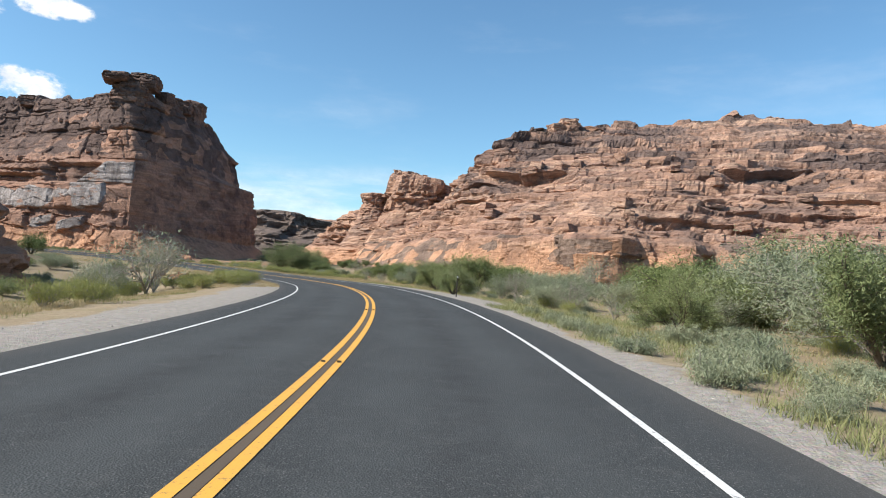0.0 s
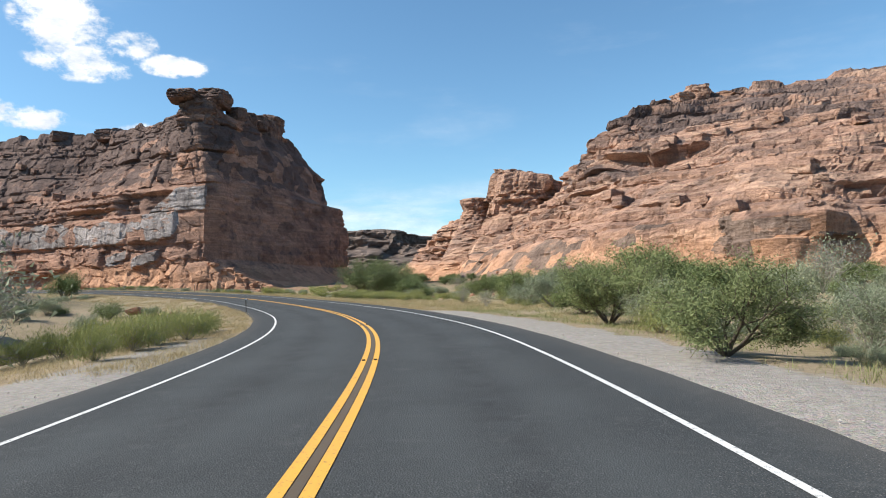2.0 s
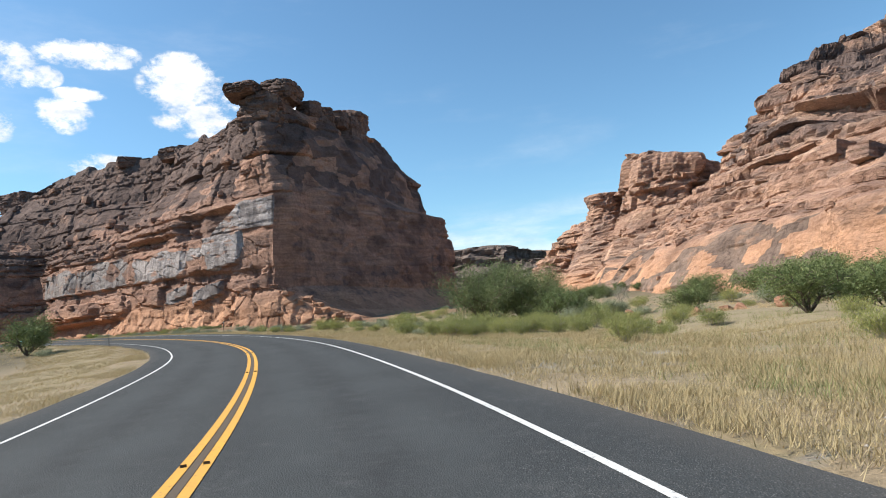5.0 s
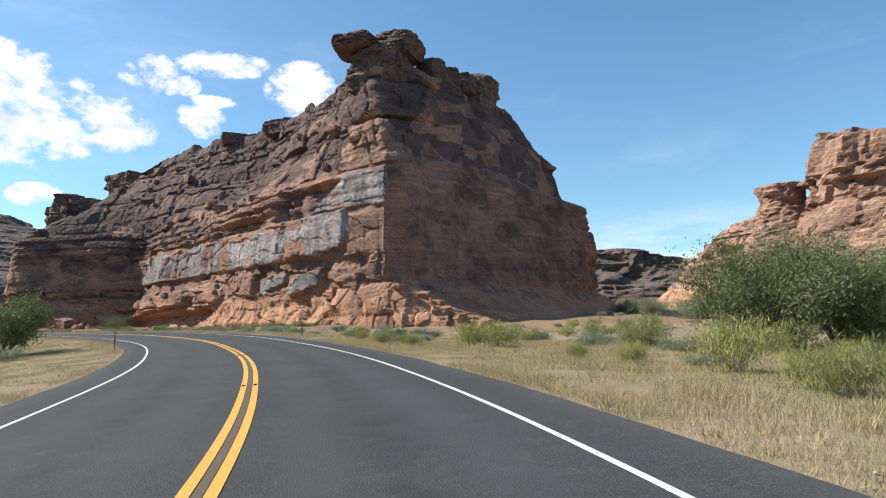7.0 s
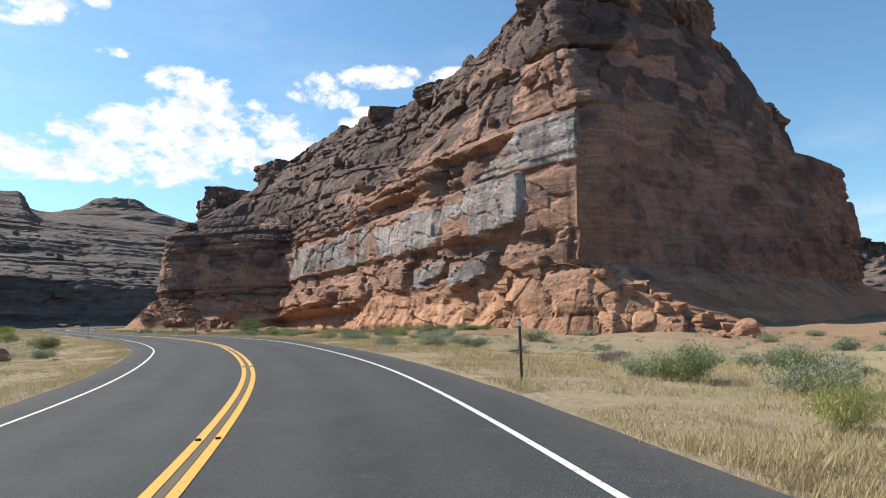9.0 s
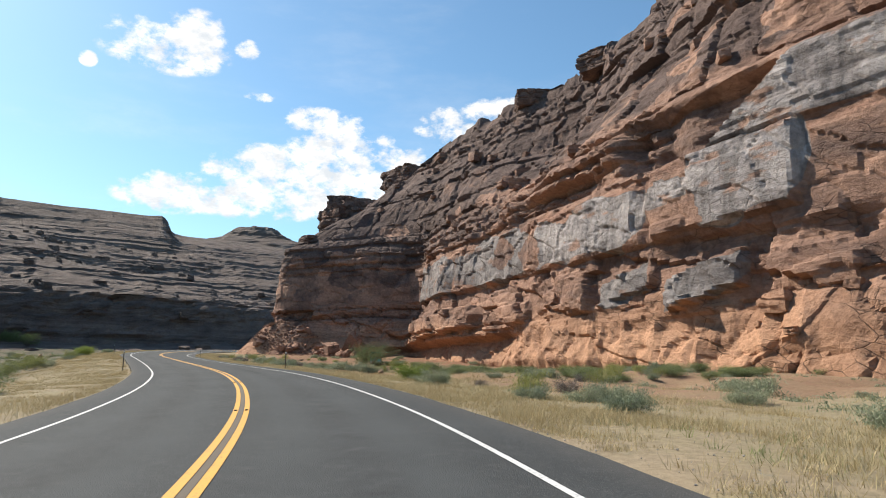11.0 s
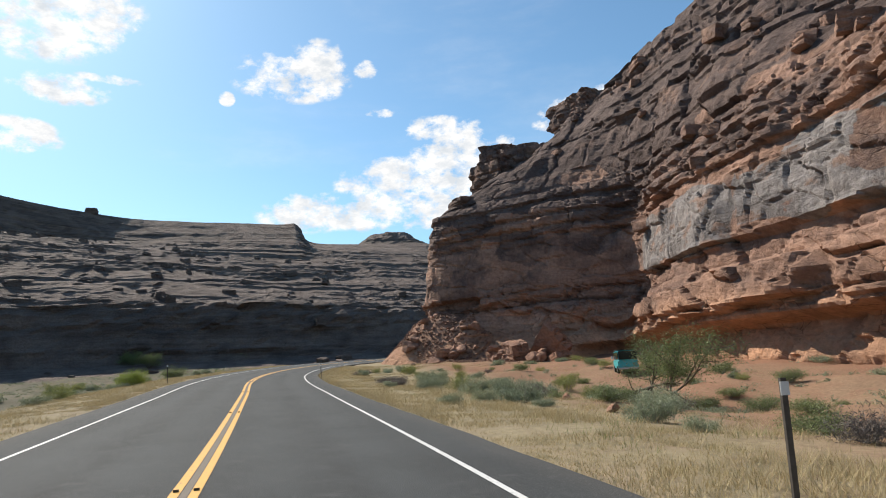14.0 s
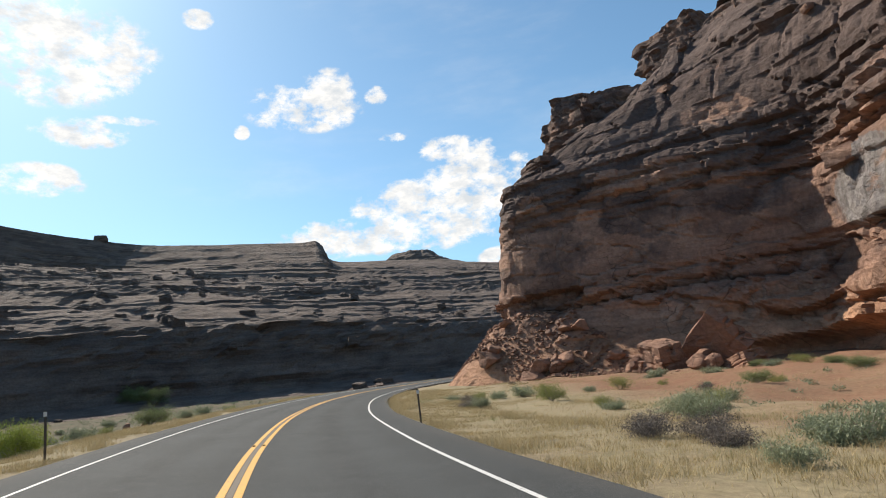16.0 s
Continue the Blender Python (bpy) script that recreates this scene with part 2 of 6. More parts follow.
def make_asphalt():
    m, n = material("asphalt")
    p = place(n)
    big = n.noise(p, 0.25, 5.0, 0.6)
    c = n.ramp(big, [(0.3, (0.034, 0.037, 0.038)), (0.7, (0.047, 0.051, 0.052))])
    chips = n.add("ShaderNodeTexVoronoi", {"Vector": p, "Scale": 55.0}, feature="F1")
    c = n.mix(n.step(n.noise(p, 70.0, 2.0), 0.57, 0.72), c, (0.14, 0.138, 0.134))
    c = n.mix(n.math("MULTIPLY", n.step(n.noise(p, 22.0, 4.0, 0.7), 0.55, 0.7), 0.5), c, (0.1, 0.1, 0.098))
    c = n.mix(n.math("MULTIPLY", n.step(n.noise(p, 26.0, 4.0, 0.7), 0.56, 0.7), 0.6), c, (0.018, 0.018, 0.019))
    c = n.mix(n.math("MULTIPLY", n.step(n.noise(p, 2.6, 8.0, 0.75), 0.52, 0.72), 0.5), c, (0.09, 0.09, 0.087))
    lane = n.add("ShaderNodeAttribute", attribute_name="across").outputs["Fac"]
    wheel = None
    for o in (-2.7, -1.05, 1.0, 2.65):
        b = n.step(n.math("ABSOLUTE", n.math("SUBTRACT", lane, o)), 0.1, 0.62, 1.0, 0.0)
        wheel = b if wheel is None else n.math("MAXIMUM", wheel, b)
    c = n.mix(n.math("MULTIPLY", wheel, n.step(n.noise(p, 0.5, 5.0), 0.25, 0.7, 0.1, 0.6)), c, (0.06, 0.065, 0.066))
    drip = n.step(n.math("ABSOLUTE", n.math("SUBTRACT", n.math("ABSOLUTE", lane), 1.85)), 0.0, 0.5, 1.0, 0.0)
    c = n.mix(n.math("MULTIPLY", drip, n.step(n.noise(p, 1.6, 6.0), 0.4, 0.75, 0.0, 0.5)), c, (0.022, 0.022, 0.023))
    c = n.mix(n.math("MULTIPLY", n.step(n.math("ABSOLUTE", lane), 4.1, 4.8), 0.3), c, (0.1, 0.09, 0.08))
    finish(n, c, 0.9, n.math("ADD", chips.outputs["Distance"], n.noise(p, 9.0, 6.0)), 0.5, 0.012, spec=0.2)
    return m


def make_paint(name, colour, wear):
    m, n = material(name)
    p = place(n)
    chip = n.step(n.noise(p, 16.0, 7.0, 0.72), 0.62 - wear, 0.72 - wear)
    c = n.mix(n.math("MULTIPLY", chip, 0.75), colour, (0.07, 0.07, 0.07))
    c = n.mix(n.math("MULTIPLY", n.noise(p, 1.2, 4.0), 0.3), c, (0.16, 0.14, 0.12))
    finish(n, c, 0.7, n.noise(p, 60.0, 3.0), 0.3, 0.006)
    return m


def make_leaf(name, a, b, rough=0.7):
    m, n = material(name)
    f = n.add("ShaderNodeNewGeometry").outputs["Random Per Island"]
    r = n.add("ShaderNodeObjectInfo").outputs["Random"]
    c = n.mix(f, a, b)
    c = n.mix(1.0, c, n.ramp(r, [(0.0, (0.8, 0.82, 0.8)), (1.0, (1.15, 1.1, 1.05))]), "MULTIPLY")
    bs = n.add("ShaderNodeBsdfPrincipled", {"Base Color": c, "Roughness": rough, "Specular IOR Level": 0.25})
    tr = n.add("ShaderNodeBsdfTranslucent", {"Color": c})
    n.add("ShaderNodeOutputMaterial", {"Surface": n.add("ShaderNodeMixShader", {0: 0.22, 1: bs.outputs[0], 2: tr.outputs[0]}).outputs[0]})
    return m


def make_bark(name, a, b):
    m, n = material(name)
    p = n.add("ShaderNodeTexCoord").outputs["Object"]
    f = n.noise(n.scaled(p, (9, 9, 1.5)), 1.0, 6.0, 0.65)
    finish(n, n.ramp(f, [(0.3, a), (0.7, b)]), 0.9, f, 0.7, 0.03)
    return m


def make_plain(name, colour, rough=0.5, metal=0.0, spread=0.12, scale=3.0):
    m, n = material(name)
    p = n.add("ShaderNodeTexCoord").outputs["Object"]
    f = n.noise(p, scale, 6.0, 0.65)
    lo, hi = tuple(v * (1 - spread) for v in colour), tuple(min(1, v * (1 + spread)) for v in colour)
    finish(n, n.ramp(f, [(0.3, lo), (0.7, hi)]), rough, f, 0.15, 0.01, metal)
    return m


MAT_SOIL, MAT_ASPHALT = make_ground(), make_asphalt()
MAT_WHITE, MAT_YELLOW = make_paint("white_road_paint", (0.66, 0.66, 0.64), 0.07), make_paint("yellow_road_paint", (0.7, 0.36, 0.045), 0.06)
MAT_SAGE = make_leaf("sage_leaf", (0.19, 0.225, 0.14), (0.33, 0.36, 0.245))
MAT_GREEN = make_leaf("green_leaf", (0.085, 0.118, 0.042), (0.235, 0.285, 0.118))
MAT_LIME = make_leaf("light_green_leaf", (0.115, 0.15, 0.06), (0.25, 0.29, 0.135))
MAT_LIME_BUSH = make_leaf("bright_bush_leaf", (0.17, 0.23, 0.045), (0.32, 0.38, 0.09))
MAT_RABBIT = make_leaf("rabbitbrush_leaf", (0.2, 0.235, 0.08), (0.36, 0.36, 0.135))
MAT_STRAW = make_leaf("dry_grass_blade", (0.35, 0.275, 0.15), (0.53, 0.43, 0.25), 0.8)
MAT_WEED = make_leaf("green_grass_blade", (0.17, 0.2, 0.085), (0.3, 0.3, 0.14), 0.8)
MAT_DEAD = make_leaf("dead_twiglet", (0.085, 0.072, 0.07), (0.2, 0.175, 0.16), 0.85)
MAT_TWIG = make_bark("grey_twig", (0.2, 0.17, 0.14), (0.36, 0.33, 0.29))
MAT_PALE = make_leaf("pale_leaf", (0.26, 0.29, 0.2), (0.43, 0.45, 0.35))
MAT_PALE_TWIG = make_bark("whitish_twig", (0.34, 0.32, 0.28), (0.5, 0.48, 0.44))
MAT_BARK = make_bark("dark_bark", (0.08, 0.06, 0.045), (0.18, 0.145, 0.11))


# ---- shapes ----
def lattice(ix, iy, iz, seed):
    h = (ix.astype(np.uint32) * np.uint32(374761393)) ^ (iy.astype(np.uint32) * np.uint32(668265263)) ^ (iz.astype(np.uint32) * np.uint32(2147483647)) ^ np.uint32(seed * 974711 + 11)
    h = (h ^ (h >> np.uint32(13))) * np.uint32(1274126177)
    h = (h ^ (h >> np.uint32(15))) * np.uint32(2246822519)
    return ((h ^ (h >> np.uint32(16))) & np.uint32(0xFFFFFF)).astype(np.float64) / 0xFFFFFF


def grain3(p, seed=0):
    """Smooth value noise from -1 to 1 at the points p (..., 3)."""
    i = np.floor(p)
    f = p - i
    f = f * f * (3 - 2 * f)
    i = i.astype(np.int64)
    out = 0
    for a in (0, 1):
        for b in (0, 1):
            for c in (0, 1):
                wgt = (f[..., 0] if a else 1 - f[..., 0]) * (f[..., 1] if b else 1 - f[..., 1]) * (f[..., 2] if c else 1 - f[..., 2])
                out = out + wgt * lattice(i[..., 0] + a, i[..., 1] + b, i[..., 2] + c, seed)
    return out * 2 - 1


def fbm(p, octaves=4, seed=0):
    out, amp = 0, 1.0
    for k in range(octaves):
        out = out + amp * grain3(p * 2.03 ** k + 17.3 * k, seed + k)
        amp *= 0.5
    return out


def cells(p, seed):
    """Jittered cells: a random value for each cell, and how far a point is from its cell's edge."""
    i = np.floor(p - 0.5)
    best, second, who = np.full(p.shape[:-1], 9.0), np.full(p.shape[:-1], 9.0), np.zeros(p.shape[:-1])
    for a in (0, 1):
        for b in (0, 1):
            for c in (0, 1):
                q = i + (a, b, c)
                k = q.astype(np.int64)
                kx, ky, kz = k[..., 0], k[..., 1], k[..., 2]
                d = np.stack([lattice(kx, ky, kz, seed + j) for j in (1, 2, 3)], -1) * 0.8 + 0.1 + q - p
                r = (d * d).sum(-1)
                near = r < best
                second = np.where(near, best, np.minimum(second, r))
                who = np.where(near, lattice(kx, ky, kz, seed), who)
                best = np.where(near, r, best)
    return who, np.sqrt(second) - np.sqrt(best)


def smooth(v, lo, hi):
    x = np.clip((v - lo) / (hi - lo), 0, 1)
    return x * x * (3 - 2 * x)


def spline(ctrl, n, closed=False, weight=None):
    """Points along a Catmull-Rom curve through ctrl, as (n, d), and their parameter."""
    c = np.asarray(ctrl, float)
    k = len(c)
    u = np.linspace(0, k if closed else k - 1, n, endpoint=not closed) if weight is None else weight
    i = np.minimum(np.floor(u).astype(int), k - 1 if closed else k - 2)
    f = (u - i)[:, None]
    pick = (lambda j: c[j % k]) if closed else (lambda j: np.where((j < 0)[:, None], 2 * c[0] - c[1], np.where((j > k - 1)[:, None], 2 * c[-1] - c[-2], c[np.clip(j, 0, k - 1)])))
    a, b, d, e = pick(i - 1), pick(i), pick(i + 1), pick(i + 2)
    return 0.5 * (2 * b + (d - a) * f + (2 * a - 5 * b + 4 * d - e) * f ** 2 + (3 * b - a - 3 * d + e) * f ** 3)


def mesh_from(name, verts, faces, mat=None, shade=False, mats=None):
    me = bpy.data.meshes.new(name)
    verts, faces = np.asarray(verts, np.float32), np.asarray(faces, np.int32)
    me.vertices.add(len(verts))
    me.vertices.foreach_set("co", verts.ravel())
    k = faces.shape[1]
    me.loops.add(faces.size)
    me.loops.foreach_set("vertex_index", faces.ravel())
    me.polygons.add(len(faces))
    me.polygons.foreach_set("loop_start", np.arange(0, faces.size, k, dtype=np.int32))
    me.polygons.foreach_set("use_smooth", np.full(len(faces), shade))
    if mat:
        me.materials.append(mat)
    me.update(calc_edges=True)
    return me


def grid_faces(nv, ns, closed=False):
    i = np.arange((nv - 1) * (ns if closed else ns - 1))
    w = ns if closed else ns - 1
    r, c = i // w, i % w
    d = (c + 1) % ns
    return np.stack([r * ns + c, r * ns + d, (r + 1) * ns + d, (r + 1) * ns + c], 1)


def part(name, bm, mat, parent=None, label=""):
    """Links a bmesh as one mesh object under a thing or a part."""
    me = bpy.data.meshes.new(name)
    bm.to_mesh(me)
    bm.free()
    me.materials.append(mat)
    if mat.name.startswith("sandstone"):
        me.attributes.new("tint", "FLOAT", "POINT").data.foreach_set("value", np.full(len(me.vertices), 0.5, np.float32))
    ob = new(name, me)
    if parent:
        ob.parent = parent
    return tagged(ob, label)


def part_mesh(name, me, parent, label=""):
    ob = new(name, me)
    if parent:
        ob.parent = parent
    return tagged(ob, label)


def strata(p, s, seed, bed=(0.5, 3.2), ledge=0.7, block=0.8, width=(2.0, 7.0), big=1.8, fine=0.22, tilt=(0.0, 0.0), beds=None, crag=(1.0, 0.35), crag_size=4.2, wave=1.5):
    """How far a bedded rock face stands out at the points p, with s metres along the face."""
    rng = np.random.default_rng(seed)
    thick = rng.uniform(0, 1, 400) ** 2.0 * (bed[1] - bed[0]) + bed[0]
    hardness = rng.uniform(-1, 1, 400)
    if beds:
        thick[8:8 + len(beds)] = [b[0] for b in beds]
        hardness[8:8 + len(beds)] = [b[1] for b in beds]
        top = np.cumsum(thick)
        top -= top[7] + 5.0
    else:
        top = np.cumsum(thick) - 40
    z = p[..., 2] + wave * fbm(p * (0.035, 0.035, 0.01), 3, seed) + tilt[0] * p[..., 0] + tilt[1] * p[..., 1] + 0.2 * grain3(p * 0.35, seed + 5)
    k = np.clip(np.searchsorted(top, z), 1, 398)
    f = np.clip((z - top[k - 1]) / thick[k], 0, 1)
    kk = k.astype(float)
    hard = hardness[k]
    far = np.stack([p[..., 0] * 0.045, p[..., 1] * 0.045, kk * 7.7], -1)
    out = ledge * (hard + 0.9 * grain3(far, seed + 1)) * np.minimum(1.4, 0.45 + thick[k] / 2.2)
    wide = rng.uniform(*width, 400)[k]
    u = s / wide + rng.uniform(0, 9, 400)[k] + 0.28 * grain3(p * (0.25, 0.25, 0.5), seed + 2)
    cell = np.floor(u)
    e = np.abs(u - cell - 0.5) * 2
    big_bed = smooth(thick[k], 0.7, 2.0)
    out = out + block * (lattice(cell.astype(np.int64), k, k * 0, seed + 3) - 0.5) * (0.35 + big_bed)
    out = out - 0.4 * big_bed * smooth(e, 0.86, 1.0)
    edge = np.abs(2 * f - 1)
    out = out - (0.16 + 0.3 * big_bed) * edge ** 5
    out = out + big * fbm(p * 0.06, 3, seed + 7) + fine * fbm(p * 0.8, 4, seed + 9)
    calm = 1 - 0.88 * smooth(thick[k], 3.2, 5.5)
    bent = p + 0.5 * np.stack([grain3(p * 0.3 + 9, seed + 11), grain3(p * 0.3 + 31, seed + 12), grain3(p * 0.3 + 57, seed + 13)], -1)
    who, edge1 = cells(bent / (crag_size, crag_size, crag_size * 0.55), seed + 20)
    small, edge2 = cells(bent / (crag_size * 0.36, crag_size * 0.36, crag_size * 0.22), seed + 40)
    out = out + calm * (crag[0] * (who - 0.5) * 1.6 - 0.35 * crag[0] * smooth(edge1, 0.12, 0.0)) + crag[1] * calm * ((small - 0.5) * 1.6 - 0.3 * smooth(edge2, 0.15, 0.0))
    return out, 0.55 * who + 0.25 * small + 0.2 * lattice(cell.astype(np.int64), k, k * 0, seed + 3)


def terraces(g, s, seed, thick=(1.0, 4.0), riser=0.14, tread=0.2, amount=1.0, block=7.0):
    """Turns an even slope into treads and steep risers that break off block by block; returns the new heights and a push outwards."""
    rng = np.random.default_rng(seed)
    t = rng.uniform(0, 1, 200) ** 1.6 * (thick[1] - thick[0]) + thick[0]
    top = np.cumsum(t) - 12.0
    x = s / block + 0.5 * grain3(g * 0.12, seed + 1)
    off = 0.5 * fbm(g * 0.03, 3, seed + 2) + 0.35 * thick[0] * (lattice(np.floor(x).astype(np.int64), np.zeros_like(x, np.int64), np.zeros_like(x, np.int64), seed + 3) - 0.5)
    z = g[..., 2] + off
    k = np.clip(np.searchsorted(top, z), 1, 198)
    f = np.clip((z - top[k - 1]) / t[k], 0, 1)
    how = np.clip(0.75 + 0.9 * grain3(np.stack([g[..., 0] * 0.05, g[..., 1] * 0.05, k * 5.3], -1), seed + 4), 0.1, 1.0) * amount
    e = 1 - riser
    new_f = np.where(f < e, f / e * tread, tread + (f - e) / riser * (1 - tread))
    dz = (new_f - f) * t[k] * how
    push = how * np.where(f < e, -0.12, 0.35) * np.minimum(t[k], 3.0)
    return dz, push


def buttress(g, s, seed, period, depth, band, drop=0.28, way=1.0):
    """Blocks that stand further out along the face and then fall back, so that one flank of each lies in shade."""
    k = np.floor((g[..., 2] + 2.5 * fbm(g * 0.025, 2, seed + 5)) / band)
    ki = k.astype(np.int64)
    u = way * s / (period * (0.7 + 0.8 * lattice(ki, ki * 0, ki * 0, seed))) + 13.7 * lattice(ki, ki * 0 + 1, ki * 0, seed) + 0.35 * grain3(g * 0.06, seed + 6)
    c = np.floor(u)
    f = u - c
    a = lattice(c.astype(np.int64), ki, ki * 0, seed + 7) ** 1.5
    return depth * a * np.where(f < 1 - drop, f / (1 - drop), (1 - f) / drop) - 0.4 * depth * 0.4


def cliff(name, rails, ds, dv, seed, mat, closed=False, density=None, amp=None, flip=1.0, carve=None, gain=None, rise=None, treads=None, saw=None, stain=None, wave=1.5, **kw):
    """A rock mass lofted from rails (foot first, crest last), weathered along its beds. ds, dv: spacing in metres."""
    rails = [np.asarray(r, float) for r in rails]
    k = len(rails[0])
    mid = spline(rails[len(rails) // 2], 60 * k, closed)
    nxt = np.roll(mid, -1, 0) if closed else np.vstack([mid[1:], mid[-1:]])
    seg = np.linalg.norm(nxt - mid, axis=1)
    un = np.arange(60 * k) * (k if closed else k - 1) / (60 * k if closed else 60 * k - 1)
    dens = np.ones_like(seg) if density is None else np.interp(un, np.arange(len(density)), density)
    cum = np.concatenate([[0], np.cumsum(seg * dens)])
    ns = max(8, int(cum[-1] / ds))
    want = np.linspace(0, cum[-1], ns, endpoint=not closed)
    u = np.interp(want, cum[:-1] if not closed else cum, un if not closed else np.append(un, k))
    real = np.interp(u, un, np.concatenate([[0], np.cumsum(seg)])[:-1])
    lines = [spline(r, ns, closed, u) for r in rails]
    rows, lev = [], []
    for i in range(len(lines) - 1):
        step = np.median(np.linalg.norm(lines[i + 1] - lines[i], axis=1))
        nr = max(2, int(step / dv))
        for j in range(nr):
            f = j / nr
            rows.append(lines[i] * (1 - f) + lines[i + 1] * f)
            lev.append(i + f)
    rows.append(lines[-1])
    lev.append(len(lines) - 1)
    g = np.stack(rows)
    lev = np.array(lev)
    du = (np.roll(g, -1, 1) - np.roll(g, 1, 1)) if closed else np.gradient(g, axis=1)
    dw = np.gradient(g, axis=0)
    n = np.cross(du, dw)
    n /= np.linalg.norm(n, axis=2, keepdims=True) + 1e-9
    n *= flip
    h = n.copy()
    h[..., 2] *= 0.25
    s = np.broadcast_to(real, g.shape[:2])
    d, tint = strata(g, s, seed, wave=wave, **kw)
    grey, varnish_shade = stain(g, s) if stain else (np.zeros(g.shape[:2]), np.zeros(g.shape[:2]))
    if saw:
        d = d + buttress(g, s, seed + 60, *saw)
    if treads:
        dz, push = terraces(g, s, seed + 80, *treads[:-1])
        calm = treads[-1](g)
        d = d + push * calm
    else:
        dz = calm = 0.0
    if gain:
        d = d * gain(g)
    if carve:
        d = d + carve(g, s, lev[:, None])
    if rise:
        g[..., 2] += rise(g, lev[:, None])
    a = np.interp(lev, np.arange(len(lines)), amp if amp else np.ones(len(lines)))[:, None]
    g = g + h * (d * a)[..., None]
    g[..., 2] += dz * calm * np.minimum(a, 1.0)
    me = mesh_from(name, g.reshape(-1, 3), grid_faces(len(g), ns, closed), mat, False)
    me.attributes.new("tint", "FLOAT", "POINT").data.foreach_set("value", tint.ravel().astype(np.float32))
    me.attributes.new("grey", "FLOAT", "POINT").data.foreach_set("value", grey.ravel().astype(np.float32))
    me.attributes.new("varnish_shade", "FLOAT", "POINT").data.foreach_set("value", varnish_shade.ravel().astype(np.float32))
    if flip < 0:
        me.flip_normals()
    return me


# ---- the road ----
CENTRE = [(-8.0, -75.0, 0.2, 0.0), (-3.2, -38.0, 0.1, 0.0), (-1.37, -0.4, -0.02, -0.4), (-2.56, 24.4, -0.1, -0.6), (-6.72, 46.59, -0.3, -1.0), (-12.76, 63.56, -0.48, -1.0), (-21.21, 79.46, -0.55, -1.0), (-33.62, 97.39, -0.42, -0.9), (-43.39, 108.51, -0.2, -0.9), (-54.36, 118.45, 0.04, -1.0), (-68.86, 128.86, 0.39, -1.2), (-85.7, 137.7, 0.78, -1.4), (-99.28, 143.17, 1.06, -1.3), (-113.07, 147.33, 1.36, -0.6), (-127.19, 150.36, 1.68, 0.6), (-148.7, 154.08, 2.25, 2.2), (-165.52, 156.91, 2.75, 2.6), (-183.0, 161.0, 3.2, 3.0), (-201.0, 167.0, 3.7, 3.0), (-218.0, 175.5, 4.2, 3.0), (-235.0, 187.0, 4.6, 3.0), (-248.0, 203.0, 5.0, 2.0), (-255.0, 240.0, 5.5, 0.0), (-256.0, 320.0, 6.0, 0.0)]
LANE, PAVED = 3.65, 4.78
rc = spline(CENTRE, 900)
seg = np.linalg.norm(np.diff(rc[:, :2], axis=0), axis=1)
arc = np.concatenate([[0], np.cumsum(seg)])
even = np.arange(0, arc[-1], 0.8)
rc = np.stack([np.interp(even, arc, rc[:, k]) for k in range(4)], 1)
tan = np.gradient(rc[:, :2], axis=0)
tan /= np.linalg.norm(tan, axis=1, keepdims=True)
ROAD, ROAD_R, ROAD_BANK = rc[:, :3], np.stack([tan[:, 1], -tan[:, 0]], 1), np.tan(np.radians(rc[:, 3]))


def on_road(i, off, up=0.0):
    """Places at the offset off (metres to the right of the centre line) abreast of the samples i."""
    off = np.broadcast_to(off, np.shape(i)) if np.ndim(off) == 0 else off
    xy = ROAD[i, :2] + ROAD_R[i] * off[..., None]
    return np.concatenate([xy, (ROAD[i, 2] - off * ROAD_BANK[i] + up)[..., None]], -1)


def road_near(x, y):
    """Signed offset from the centre line (right is plus), road height abreast and sample."""
    x, y = np.asarray(x, float).ravel(), np.asarray(y, float).ravel()
    near = np.empty(len(x), int)
    few = np.arange(0, len(ROAD), 3)
    for a in range(0, len(x), 40000):
        d = (x[a:a + 40000, None] - ROAD[None, few, 0]) ** 2 + (y[a:a + 40000, None] - ROAD[None, few, 1]) ** 2
        near[a:a + 40000] = few[np.argmin(d, 1)]
    dx, dy = x - ROAD[near, 0], y - ROAD[near, 1]
    side = dx * ROAD_R[near, 0] + dy * ROAD_R[near, 1]
    far = np.hypot(dx, dy)
    off = np.where(far > 30, np.where(side < 0, -far, far), side)
    return off, ROAD[near, 2] - np.clip(off, -6, 6) * ROAD_BANK[near], near


